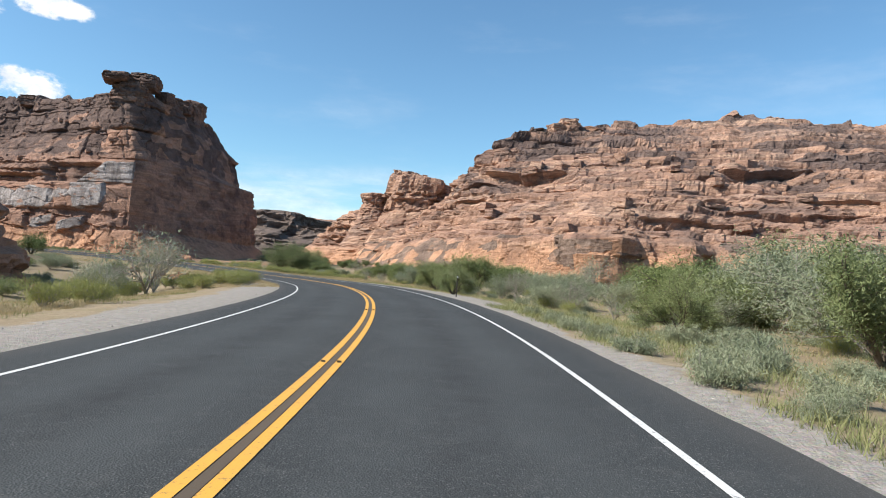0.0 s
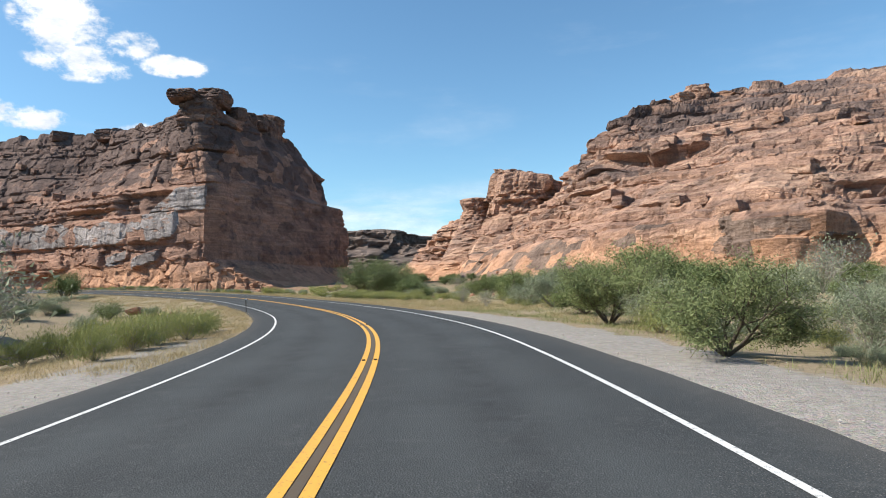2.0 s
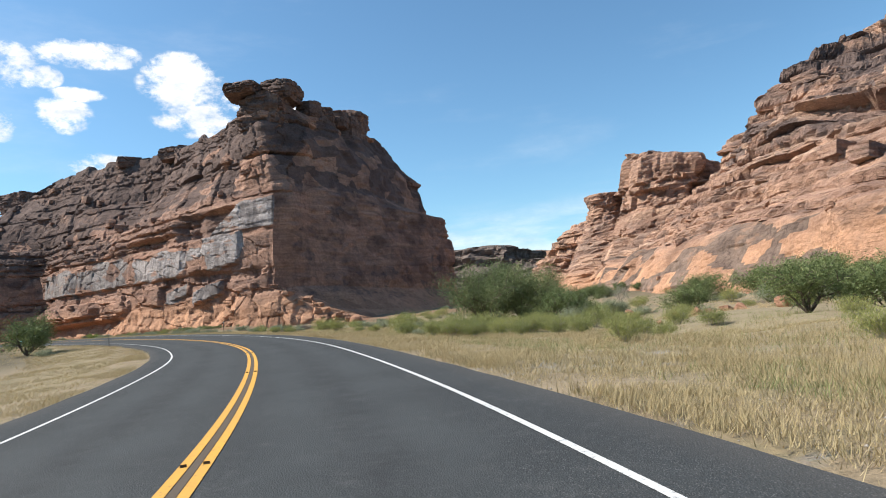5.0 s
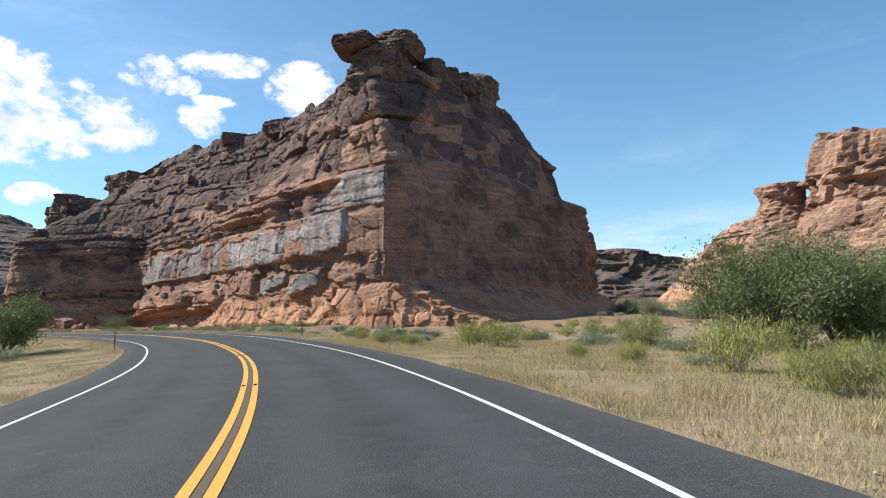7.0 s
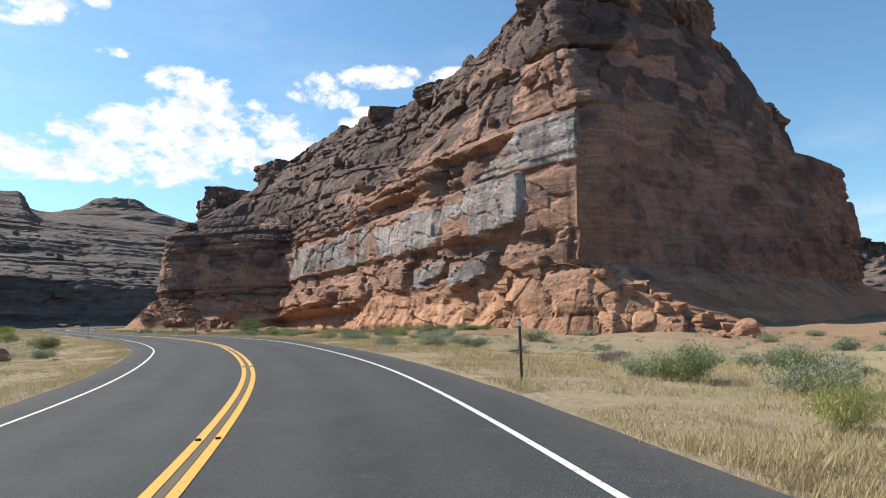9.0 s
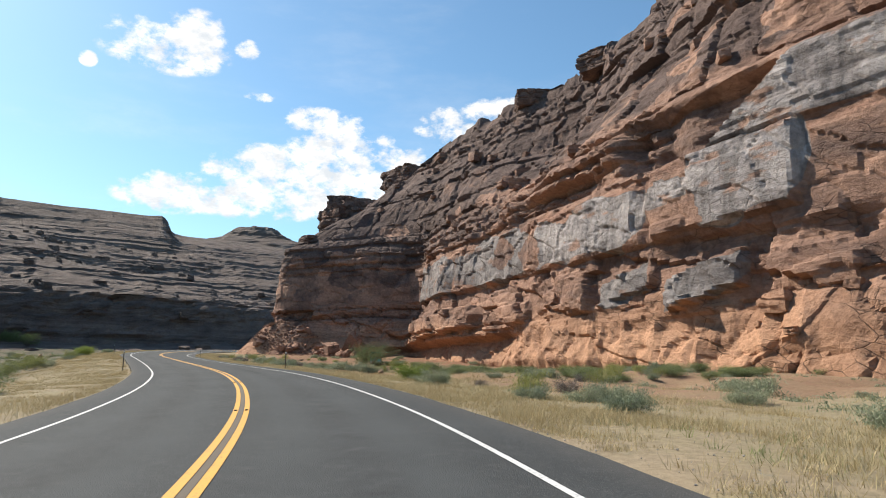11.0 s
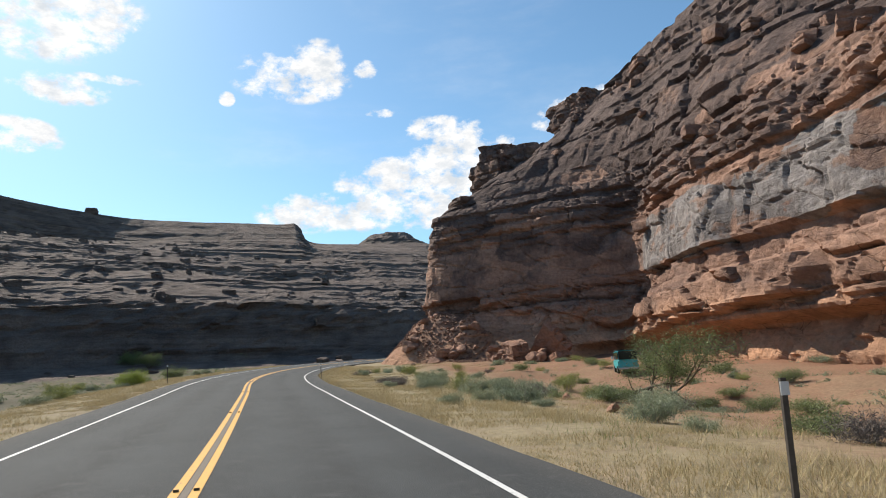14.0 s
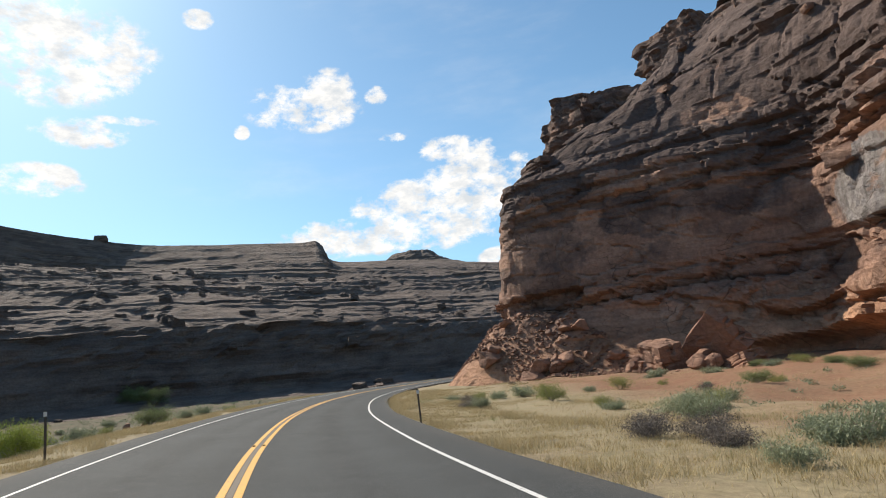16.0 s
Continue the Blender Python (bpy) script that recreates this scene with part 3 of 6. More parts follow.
def ground_z(x, y):
    x, y = np.asarray(x, float), np.asarray(y, float)
    shape = x.shape
    off, zr, near = road_near(x, y)
    x, y = x.ravel(), y.ravel()
    a = np.abs(off)
    p = np.stack([x, y, x * 0], -1)
    bump = 0.7 * fbm(p / 22, 4, 61) + 0.16 * fbm(p / 3.5, 3, 67)
    wild = zr - 0.75 + bump
    wild = wild - 2.6 * np.exp(-(((x + 36) / 13) ** 2 + ((y - 72) / 20) ** 2)) - 1.2 * np.exp(-(((x + 26) / 10) ** 2 + ((y - 38) / 22) ** 2))
    wild = wild + 1.9 * np.exp(-(((x + 104) / 17) ** 2 + ((y - 120) / 10) ** 2)) + 1.2 * np.exp(-(((x + 72) / 9) ** 2 + ((y - 104) / 9) ** 2)) + 1.3 * np.exp(-(((x + 93) / 8) ** 2 + ((y - 126) / 4.5) ** 2))
    wild = wild - 1.0 * np.exp(-(((x + 45) / 30) ** 2 + ((y - 175) / 30) ** 2)) - 0.7 * np.exp(-(((x - 30) / 30) ** 2 + ((y - 80) / 50) ** 2))
    wild = wild - 1.0 * np.exp(-(((x + 146) / 8) ** 2 + ((y - 175) / 6) ** 2)) - 0.35 * np.exp(-(((x + 162) / 12) ** 2 + ((y - 186) / 7) ** 2)) + 0.35 * fbm(p / 6, 3, 69) * smooth(off, 12, 20)
    wild = wild - 1.1 * smooth(-off, 8, 17) * smooth(-x, 112, 135) * smooth(y, 60, 100)
    wild = wild - 1.1 * np.exp(-(((x + 32) / 9) ** 2 + ((y - 137) / 7) ** 2))
    wild = wild + 2.2 * smooth(-x, 235, 300) * smooth(y, 60, 140)
    verge = zr - 0.06 - 0.05 * np.clip(a - PAVED, 0, 6) + 0.05 * fbm(p / 1.4, 3, 71) * smooth(a, PAVED, PAVED + 1.5)
    z = verge + (wild - verge) * smooth(a, 7.5, 20)
    z = np.where(a < PAVED + 0.15, zr - 0.22, z)
    far = smooth(a, 250, 900)
    z = z * (1 - far) + far * (-2.0)
    return z.reshape(shape)


def stretch(lo, hi, step, reach=4600.0):
    mid = np.arange(lo, hi + step, step)
    out, d, v = [], step, hi
    while v < reach:
        d *= 1.22
        v += d
        out.append(v)
    left, d, v = [], step, lo
    while v > -reach:
        d *= 1.22
        v -= d
        left.append(v)
    return np.concatenate([left[::-1], mid, out])


gx, gy = np.meshgrid(stretch(-250, 70, 1.15), stretch(-12, 215, 1.15))
gz = ground_z(gx, gy)
goff, _, gnear = road_near(gx, gy)
me = mesh_from("ground", np.stack([gx, gy, gz], -1).reshape(-1, 3), grid_faces(*gx.shape), MAT_SOIL, True)
gravel = np.where(goff > 0, smooth(goff - 1.7 * smooth(gy.ravel(), 24, 38), 6.6, 5.0), smooth(-goff, 9.5, 6.0) * smooth(gy.ravel(), 62, 48))
gravel = np.maximum(gravel, 0.0)
pull = np.exp(-(((gx + 18.0) / 3.4) ** 2 + ((gy - 89.5) / 4.5) ** 2)).ravel()
gravel = np.maximum(gravel * smooth(gy.ravel(), 78, 62) + 0.3 * gravel * smooth(gy.ravel(), 62, 78), 0.85 * pull)
me.attributes.new("gravel", "FLOAT", "POINT").data.foreach_set("value", gravel.astype(np.float32))
redness = smooth(gx.ravel(), -120, -150) * smooth(gy.ravel(), 172, 181) * smooth(goff, 12, 18)
track = np.clip(((gx + 150) * 32 + (gy - 182) * -23.5) / (32 ** 2 + 23.5 ** 2), 0, 1)
redness = np.maximum(redness, 1.1 * np.exp(-((gx + 150 - 32 * track) ** 2 + (gy - 182 + 23.5 * track) ** 2) / 22).ravel())
redness = np.maximum(redness, 0.6 * np.exp(-(((gx + 60) / 40) ** 2 + ((gy - 188) / 14) ** 2)).ravel())
redness = np.maximum(redness, 0.8 * smooth(goff, 9.5, 13.5) * smooth(goff, 42, 34) * smooth(gx.ravel(), -86, -94) * smooth(gx.ravel(), -172, -160))
straw_share = smooth(np.abs(goff) + 1.8 * smooth(gx.ravel(), -82, -90), 6, 8) * np.where(goff > 0, smooth(goff, 46, 26), smooth(-goff, 13, 9)) * smooth(gy.ravel(), 60, 100) * (1 - 0.75 * np.clip(redness, 0, 1))
# where the soil is darkened for brush and its shadows
brush_shade = np.maximum(smooth(-goff, 9, 14) * smooth(gx.ravel(), -40, -80), smooth(np.abs(goff), 60, 120))
me.attributes.new("brush_shade", "FLOAT", "POINT").data.foreach_set("value", brush_shade.astype(np.float32))
me.attributes.new("straw", "FLOAT", "POINT").data.foreach_set("value", straw_share.astype(np.float32))
me.attributes.new("red", "FLOAT", "POINT").data.foreach_set("value", redness.astype(np.float32))
tagged(new("ground", me), "sandy desert valley floor with gravel verges", "ground", kind="structure")


def ribbon(name, offs, ups, mat, lo=0, hi=None, wobble=0.0, seed=1, label="", category=""):
    i = np.arange(lo, hi or len(ROAD))
    rows = []
    for o, u in zip(offs, ups):
        p = on_road(i, np.full(len(i), o), u)
        if wobble and abs(o) > PAVED - 0.3:
            q = np.stack([p[:, 0], p[:, 1], p[:, 0] * 0], -1)
            p = on_road(i, o + np.sign(o) * wobble * fbm(q / 1.5, 3, seed), u)
        rows.append(p)
    g = np.stack(rows, 1)
    me = mesh_from(name, g.reshape(-1, 3), grid_faces(len(i), len(offs)), mat, False)
    me.attributes.new("across", "FLOAT", "POINT").data.foreach_set("value", np.tile(np.asarray(offs, np.float32), len(i)))
    ob = new(name, me)
    return tagged(ob, label, category, kind="structure")


ribbon("road", (-PAVED - 0.06, -PAVED, -LANE, -1.8, 0, 1.8, LANE, PAVED, PAVED + 0.06), (-0.3, 0, 0, 0.012, 0.03, 0.012, 0, 0, -0.3), MAT_ASPHALT, wobble=0.035, label="dark grey two-lane asphalt road curving through the canyon", category="road")
for o, nm in ((-LANE, "edge_line"), (LANE, "edge_line")):
    ribbon(nm, (o - 0.045, o + 0.045), (0.006, 0.006), MAT_WHITE, label="worn white painted line along the road edge", category="road marking")
for o in (-0.12, 0.12):
    ribbon("centre_line", (o - 0.06, o + 0.06), (0.036, 0.036), MAT_YELLOW, label="yellow painted no-passing line on the asphalt", category="road marking")

ribbon("old_paint_strip", (-0.05, 0.05), (0.0335, 0.0335), make_paint("old_brown_paint", (0.085, 0.06, 0.036), 0.05), label="faded brown strip of old paint between the yellow lines", category="road marking")

# ---- the great rocks ----
B_FOOT = [(-94, 182, -3), (-104, 182, -3), (-123, 185, -3), (-145, 192, -3), (-166, 197.5, -3), (-184, 203, -2), (-200, 192, -0.5), (-219, 182, 1), (-238, 199, 1), (-236, 226, -2), (-180, 264, -3), (-115, 284, -3), (-70, 268, -4), (-63, 240, -4), (-67, 208, -4), (-73, 190, -4), (-85, 182, -4)]
B_WALL = [(-93.5, 186.4, 6), (-104, 186, 5), (-123, 188.6, 4.5), (-145, 195.8, 4.5), (-166, 200.4, 4.8), (-187, 208.5, 6), (-199.5, 203.5, 9), (-217, 192.5, 11), (-230, 206, 10), (-226, 226, 8), (-178, 254, 6), (-116, 268, 6), (-77.5, 256, 6), (-74.5, 240, 6), (-79.5, 212, 7), (-86, 197, 8), (-91.6, 187.2, 8)]
B_SHOULDER = [(-94, 189, 28), (-105, 189.5, 27.5), (-123, 192, 25.5), (-146, 198.8, 23.5), (-166, 204, 23.5), (-188, 211, 24), (-200.5, 207, 26), (-217, 195, 27.5), (-228, 207.5, 28), (-222, 226, 28), (-178, 250, 28), (-116, 264, 27), (-79, 254, 26.5), (-76, 243, 26.5), (-83, 216, 28), (-88, 199, 29), (-92.3, 190.2, 29)]
B_LEDGE = [(-95.4, 191.0, 31), (-105.6, 191.8, 30), (-122.6, 195, 29), (-146.4, 202.5, 27.5), (-166.6, 206.8, 27.5), (-188, 212.6, 28), (-200.5, 209.5, 29), (-215.6, 199, 30), (-225.5, 209, 31), (-219, 225, 31), (-177.4, 247.7, 31), (-116, 261.3, 31), (-84.5, 256, 29), (-83, 248.5, 29), (-85, 219, 31.5), (-88.8, 200, 32), (-93.4, 192.6, 32)]
B_UPPER = [(-98.4, 193.6, 41), (-107, 196.4, 41), (-122, 203.5, 41), (-147, 214.5, 39), (-168, 214, 39), (-186, 216, 38.5), (-202, 214.5, 37.5), (-213, 204.5, 33.5), (-222, 210.5, 35.5), (-214, 224, 37), (-176, 243, 40), (-116, 256, 40), (-87, 257, 39), (-85, 249.5, 39), (-86.8, 222.5, 42), (-90.8, 203, 42), (-96, 195.2, 42)]
B_CREST = [(-99.8, 195.8, 51), (-108.5, 200.5, 50), (-126, 209.5, 50.5), (-147, 219.5, 51.8), (-168, 223.5, 53.3), (-190, 224.5, 53), (-206, 222.5, 47.5), (-213, 212, 38), (-220, 216, 39.5), (-214, 228, 45), (-172, 231, 50), (-124, 236, 46), (-95, 251, 43), (-88.5, 244, 46), (-90.2, 228, 50.6), (-93.2, 207, 50), (-97.4, 197.4, 51)]
B_TOP = [(x * 0.9 + 0.1 * -150, 0.15 * y + 0.85 * float(np.interp(x, (-218, -207, -190, -147, -120, -101, -92), (216, 225, 228, 226, 222, 207, 222))), z - 1.0) for x, y, z in B_CREST]
# thickness and hardness of the butte's beds, from below the ground up
B_BEDS = [(11.2, 0.3), (0.6, -1.2), (3.8, 0.25), (2.2, -0.8), (7.8, 0.5), (0.5, -0.9), (1.0, 0.3), (0.5, -0.8), (1.3, 0.5), (0.6, -0.9), (1.7, 0.4), (0.7, -0.9), (1.5, 0.6), (0.7, -1.0), (9.0, 0.25), (0.6, -0.8), (7.5, 0.3), (0.6, -0.8), (1.6, 0.4), (0.5, -0.8), (5.0, 0.2), (5.0, 0.2)]
# great slabs of the south wall: x, height, half width, half height, slant, how far they stand out
PANELS = [(-96, 16.2, 4.2, 4.4, 0.0, 0.3), (-108, 17.3, 7.8, 3.8, -0.05, 1.1), (-126, 16.3, 10.2, 3.3, 0.0, 0.6), (-150, 16.6, 13, 3.6, 0.03, 0.2), (-178, 16.6, 15, 3.7, 0.05, 0.7),
          (-109.2, 8.8, 4.0, 1.7, -0.3, 1.5), (-99.6, 7.9, 3.6, 1.3, -0.2, 1.5), (-119, 9.6, 3.6, 1.5, -0.2, 0.9), (-127, 9.4, 3.2, 1.9, 0.25, 0.6), (-134, 10.2, 2.6, 1.8, -0.25, 0.5), (-145, 8.0, 6.5, 1.5, -0.04, 0.8), (-174, 7.6, 21, 1.9, -0.06, 2.0)]
# grey-varnished sheets of the south wall: x, height, half width, half height, slant, how grey
SHEETS = [(-108, 17.3, 7.8, 3.8, -0.05, 0.95), (-126, 16.3, 10.2, 3.3, 0.0, 1.0), (-150, 16.6, 13, 3.6, 0.03, 0.6), (-174, 16.6, 12, 3.7, 0.05, 0.6), (-109.2, 8.8, 4.0, 1.7, -0.3, 0.75), (-99.6, 7.9, 3.6, 1.3, -0.2, 0.4),
          (-119, 9.6, 3.6, 1.5, -0.2, 0.7)]
# darker, browner sheets
BROWN = [(-150, 16.6, 13, 3.6, 0.03, 0.55), (-176, 16.6, 12, 3.7, 0.05, 0.6), (-145, 35, 16, 4.5, 0.1, 0.62), (-120, 33, 5, 3, -0.3, 0.55), (-168, 25, 18, 3.5, 0.05, 0.6), (-104, 16, 2.6, 3.2, 0.0, 0.55)]


def panel_mask(x, z, p, soft=0.07):
    u, v = (x - p[0]) / p[2], (z - p[1] + p[4] * (x - p[0])) / p[3]
    return smooth(np.maximum(np.abs(u), np.abs(v)) + 0.1 * np.abs(u * v), 1.0 + soft, 1.0 - soft)


def fin_mask(x, z, soft=0.5):
    """The pale fin at the corner: upright on its right, slanting away on its left."""
    return smooth(x - (-110.0 + (z - 21.2) * 1.35), -soft, soft) * smooth(z, 21.0, 21.6) * smooth(z, 28.4 + 0.06 * (x + 92), 27.6 + 0.06 * (x + 92))


def butte_stain_and_shade(g, s):
    """Grey varnish sheet by sheet on the massive bed and the smooth slope above; a dark coat on the tower; shade
    painted on the nose and the east wall.
    """
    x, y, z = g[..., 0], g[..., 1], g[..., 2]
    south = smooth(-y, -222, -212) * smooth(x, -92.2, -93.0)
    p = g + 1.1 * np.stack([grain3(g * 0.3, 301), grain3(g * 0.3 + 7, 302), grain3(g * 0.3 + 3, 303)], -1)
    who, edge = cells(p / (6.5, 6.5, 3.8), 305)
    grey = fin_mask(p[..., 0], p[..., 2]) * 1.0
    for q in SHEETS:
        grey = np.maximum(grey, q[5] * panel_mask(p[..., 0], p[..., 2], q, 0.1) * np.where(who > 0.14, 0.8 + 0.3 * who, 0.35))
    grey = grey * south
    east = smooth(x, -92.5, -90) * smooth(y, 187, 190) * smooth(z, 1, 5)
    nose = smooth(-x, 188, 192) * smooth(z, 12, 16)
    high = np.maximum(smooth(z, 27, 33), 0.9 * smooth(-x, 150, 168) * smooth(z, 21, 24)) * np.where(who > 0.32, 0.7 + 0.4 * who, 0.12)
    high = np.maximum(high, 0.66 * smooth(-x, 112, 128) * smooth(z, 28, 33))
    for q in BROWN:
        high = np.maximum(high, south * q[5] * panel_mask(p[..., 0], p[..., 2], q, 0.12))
    # shade of the nose and the east wall, painted in as coat
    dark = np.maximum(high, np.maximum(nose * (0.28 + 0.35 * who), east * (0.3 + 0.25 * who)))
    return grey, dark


def butte_shape(g, s, lev):
    """The hollow under the overhang near the corner, the deep recess before the nose, the groove beside the tower."""
    x, y, z = g[..., 0], g[..., 1], g[..., 2]
    south = smooth(-y, -214, -207)
    hollow = smooth(x - (-119.5 - 0.3 * (z - 22)), -1.2, 1.2) * (1 - fin_mask(x, z)) * smooth(x, -100, -103) * smooth(z, 20.8, 21.8) * smooth(z, 27.4, 26.2)
    d = -3.4 * south * hollow * (0.75 + 0.5 * grain3(g * 0.25, 309))
    d = d - 2.2 * south * np.exp(-((x + 130) / 8) ** 2) * smooth(z, 20.2, 21.2) * smooth(z, 23.5, 23.0) - 0.7 * south * smooth(x, -116, -113) * smooth(x, -94, -97) * smooth(z, 10.4, 11.2) * smooth(z, 13.2, 12.6)
    d = d - 3.0 * np.exp(-((x + 189) / 5) ** 2) * smooth(y, 196, 204) * smooth(z, 32, 20)
    d = d - 3.6 * south * smooth(-x, 138, 150) * smooth(-x, 196, 188) * smooth(z, 5.6 + 0.02 * (x + 165), 4.6 + 0.02 * (x + 165))
    east = smooth(x, -100, -92) * smooth(y, 195, 205)
    d = d - 2.4 * east * np.exp(-((y - 219) / 2.4) ** 2) * smooth(z, 36, 46)
    face = smooth(x, -97, -89) * smooth(y, 188, 193) * smooth(y, 256, 246)
    d = d + face * (1.5 * grain3(g * (0.1, 0.1, 0.035), 341) + 0.7 * grain3(g * (0.3, 0.3, 0.08), 342) + 0.35 * grain3(g * (0.5, 0.5, 0.9), 343)) * smooth(z, 3, 10)
    d = d - 1.4 * face * np.exp(-((y - 206) / 1.6) ** 2) * smooth(z, 38, 47)
    wall = smooth(-y, -216, -210) * smooth(x, -91.5, -94)
    bent = x + 0.6 * grain3(g * 0.4, 311), z + 0.35 * grain3(g * 0.5 + 5, 312)
    d = d + wall * 0.5 * fin_mask(bent[0], bent[1], 0.3)
    for p in PANELS:
        d = d + wall * p[5] * panel_mask(bent[0], bent[1], p)
    q = g + 0.8 * np.stack([grain3(g * 0.35, 315), grain3(g * 0.35 + 7, 316), grain3(g * 0.35 + 3, 317)], -1)
    who, edge = cells(np.stack([q[..., 0] / 6.5, q[..., 2] * 0 + 0.4, (q[..., 2] + 0.25 * q[..., 0]) / 3.4], -1), 318)
    d = d + wall * smooth(z, 22, 20) * ((who - 0.5) * np.where((z > 7) & (z < 13), 1.7, np.where(z >= 13, 0.45, 0.55)) - 0.22 * smooth(edge, 0.08, 0.0))
    pit = grain3(g * (0.7, 0.7, 1.0), 323) + 0.6 * grain3(g * (1.7, 1.7, 2.2), 324)
    d = d - wall * 0.35 * smooth(pit, 0.4, 0.9) * smooth(z, 6.6, 6.2) - wall * 1.5 * smooth(z, 2.4, 0.8) * smooth(-x, 112, 122)
    rill = smooth(z, 6.5, 5.0) * smooth(x, -150, -140)
    d = d + wall * rill * (0.8 * grain3(g * (0.55, 0.55, 0.09), 320) + 0.35 * grain3(g * (1.4, 1.4, 0.3), 321))
    return d


def butte_gain(g):
    """The shaded east wall is smoother than the rest, and so is the rubble at the foot of the nose."""
    x, y, z = g[..., 0], g[..., 1], g[..., 2]
    east = smooth(x, -93, -88) * smooth(y, 187, 191) * smooth(y, 252, 244)
    nose = smooth(-x, 190, 198) * smooth(z, 11, 8) * smooth(y, 205, 200)
    south = smooth(-y, -216, -210)
    corner = south * smooth(x, -118, -114) * smooth(z, 12.5, 13.5) * smooth(z, 28.8, 28.0)
    bed = south * smooth(z, 13, 13.8) * smooth(z, 21.2, 20.4)
    nose = np.maximum(nose, 0.5 * smooth(-x, 190, 196) * smooth(z, 11, 14) * smooth(z, 36, 32))
    return (1 - 0.75 * east) * (1 - 0.85 * nose) * (1 - 0.8 * corner) * (1 - 0.45 * bed) * (1 - 0.55 * south * smooth(x, -150, -140) * smooth(z, 9.0, 8.0)) * (1 - 0.6 * south * smooth(x, -190, -186) * smooth(z, 6.8, 7.4) * smooth(z, 13.4, 12.8))


def crest_blocks(size, height, lo, hi, seed):
    """Uneven blocks along a rim."""
    def f(g, lev):
        who, edge = cells(np.stack([g[..., 0] / size, g[..., 1] / size, g[..., 0] * 0 + 0.3], -1), seed)
        return height * (who - 0.35) * smooth(edge, 0.0, 0.15) * smooth(lev, lo, lo + 0.6) * smooth(lev, hi + 0.6, hi)
    return f


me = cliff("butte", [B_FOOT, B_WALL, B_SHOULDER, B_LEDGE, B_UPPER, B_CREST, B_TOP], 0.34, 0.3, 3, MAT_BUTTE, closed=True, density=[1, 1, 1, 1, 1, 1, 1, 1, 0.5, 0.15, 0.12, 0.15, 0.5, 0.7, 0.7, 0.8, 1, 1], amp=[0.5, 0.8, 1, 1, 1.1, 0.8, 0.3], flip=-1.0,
           ledge=0.6, block=0.6, width=(3.0, 9.0), big=0.9, wave=0.9, crag=(0.6, 0.28), crag_size=4.6, beds=B_BEDS, carve=butte_shape, gain=butte_gain, saw=(13.0, 1.3, 6.5, 0.2, -1.0), stain=butte_stain_and_shade,
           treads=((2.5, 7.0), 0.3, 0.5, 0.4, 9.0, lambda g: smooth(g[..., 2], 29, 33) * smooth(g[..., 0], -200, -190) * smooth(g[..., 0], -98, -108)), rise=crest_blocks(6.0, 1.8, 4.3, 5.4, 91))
butte = tagged(new("butte", me), "tall red-brown sandstone butte with pale varnished wall", "rock butte")

R_FOOT = [(-46, 330, -3), (-44, 275, -3), (-30, 228, -3), (-12, 190, -3), (4, 166, -3), (20, 149, -3), (33, 138, -3), (52, 136, -3), (85, 132, -3), (130, 118, -3), (200, 80, -3)]
R_BENCH = [(-40, 332, 6), (-34, 275, 7), (-20, 230, 8), (-4, 195, 9), (8, 173, 10), (22, 154, 10.5), (33, 142, 10.5), (52, 141, 9), (86, 139, 9), (132, 126, 9), (203, 90, 9)]
R_MID = [(-30, 334, 16), (-22, 280, 16), (-8, 240, 20), (6, 214, 24), (20, 196, 26), (36, 182, 26), (50, 172, 26), (68, 171, 26), (100, 166, 26), (145, 150, 26), (215, 110, 26)]
R_UPPER = [(-10, 336, 30), (-4, 288, 30), (4, 258, 34), (12, 240, 40), (26, 232, 43), (45, 226, 44), (65, 220, 44), (85, 214, 44), (118, 208, 44), (165, 195, 44), (230, 150, 44)]
R_CREST = [(14, 345, 38), (9, 300, 39), (11, 268, 45.5), (21, 254, 54.5), (36, 260, 60), (50, 268, 62.5), (72, 278, 68), (93, 288, 72), (130, 272, 73.5), (175, 250, 66), (240, 200, 62)]
R_BACK = [(x + 40, y + 70, z - 4) for x, y, z in R_CREST]


R_BEDS = [(5.0, 0.0), (10.4, 0.3)]
for k in range(46):
    R_BEDS.append((0.5, -0.7) if k % 2 == 0 else (2.6 + 1.6 * math.sin(k * 2.3), 0.5 + 0.4 * math.sin(k * 1.7)))


def mesa_shape(g, s, lev):
    """The great blocks at the foot with their shaded flanks, and the dark hollows half way up and near the rim."""
    x, y, z = g[..., 0], g[..., 1], g[..., 2]
    low = smooth(z, 11.5, 9.5) * smooth(y, 180, 165)
    d = 0
    for x0, x1, out, fall in ((-2, 16, 3.0, 3.0), (17, 37.5, 6.0, 4.5), (42, 53, 5.0, 3.5), (64, 84, 3.5, 5.0)):
        d = d + low * out * np.where(x < x1, np.clip((x - x0) / (x1 - x0), 0, 1) ** 0.7, np.clip(1 - (x - x1) / fall, 0, 1))
    for xc, wide, z0, z1, deep in ((27, 12, 27, 34.5, 9.0), (94, 14, 28, 36, 9.0), (66, 9, 37, 41, 6.0), (8, 6, 22, 25.5, 4.0), (60, 20, 13.5, 16.0, 3.5), (86, 16, 17, 20, 4.0), (46, 12, 50, 54, 4.0), (78, 14, 56, 61, 4.0)):
        u = (x - xc + 2.0 * grain3(g * 0.2, 331)) / wide
        zz = z + 0.9 * grain3(g * 0.15, 332)
        d = d - deep * np.exp(-u ** 6) * smooth(zz, z0, z0 + 1.6) * smooth(zz, z1, z1 - 0.5)
    return d


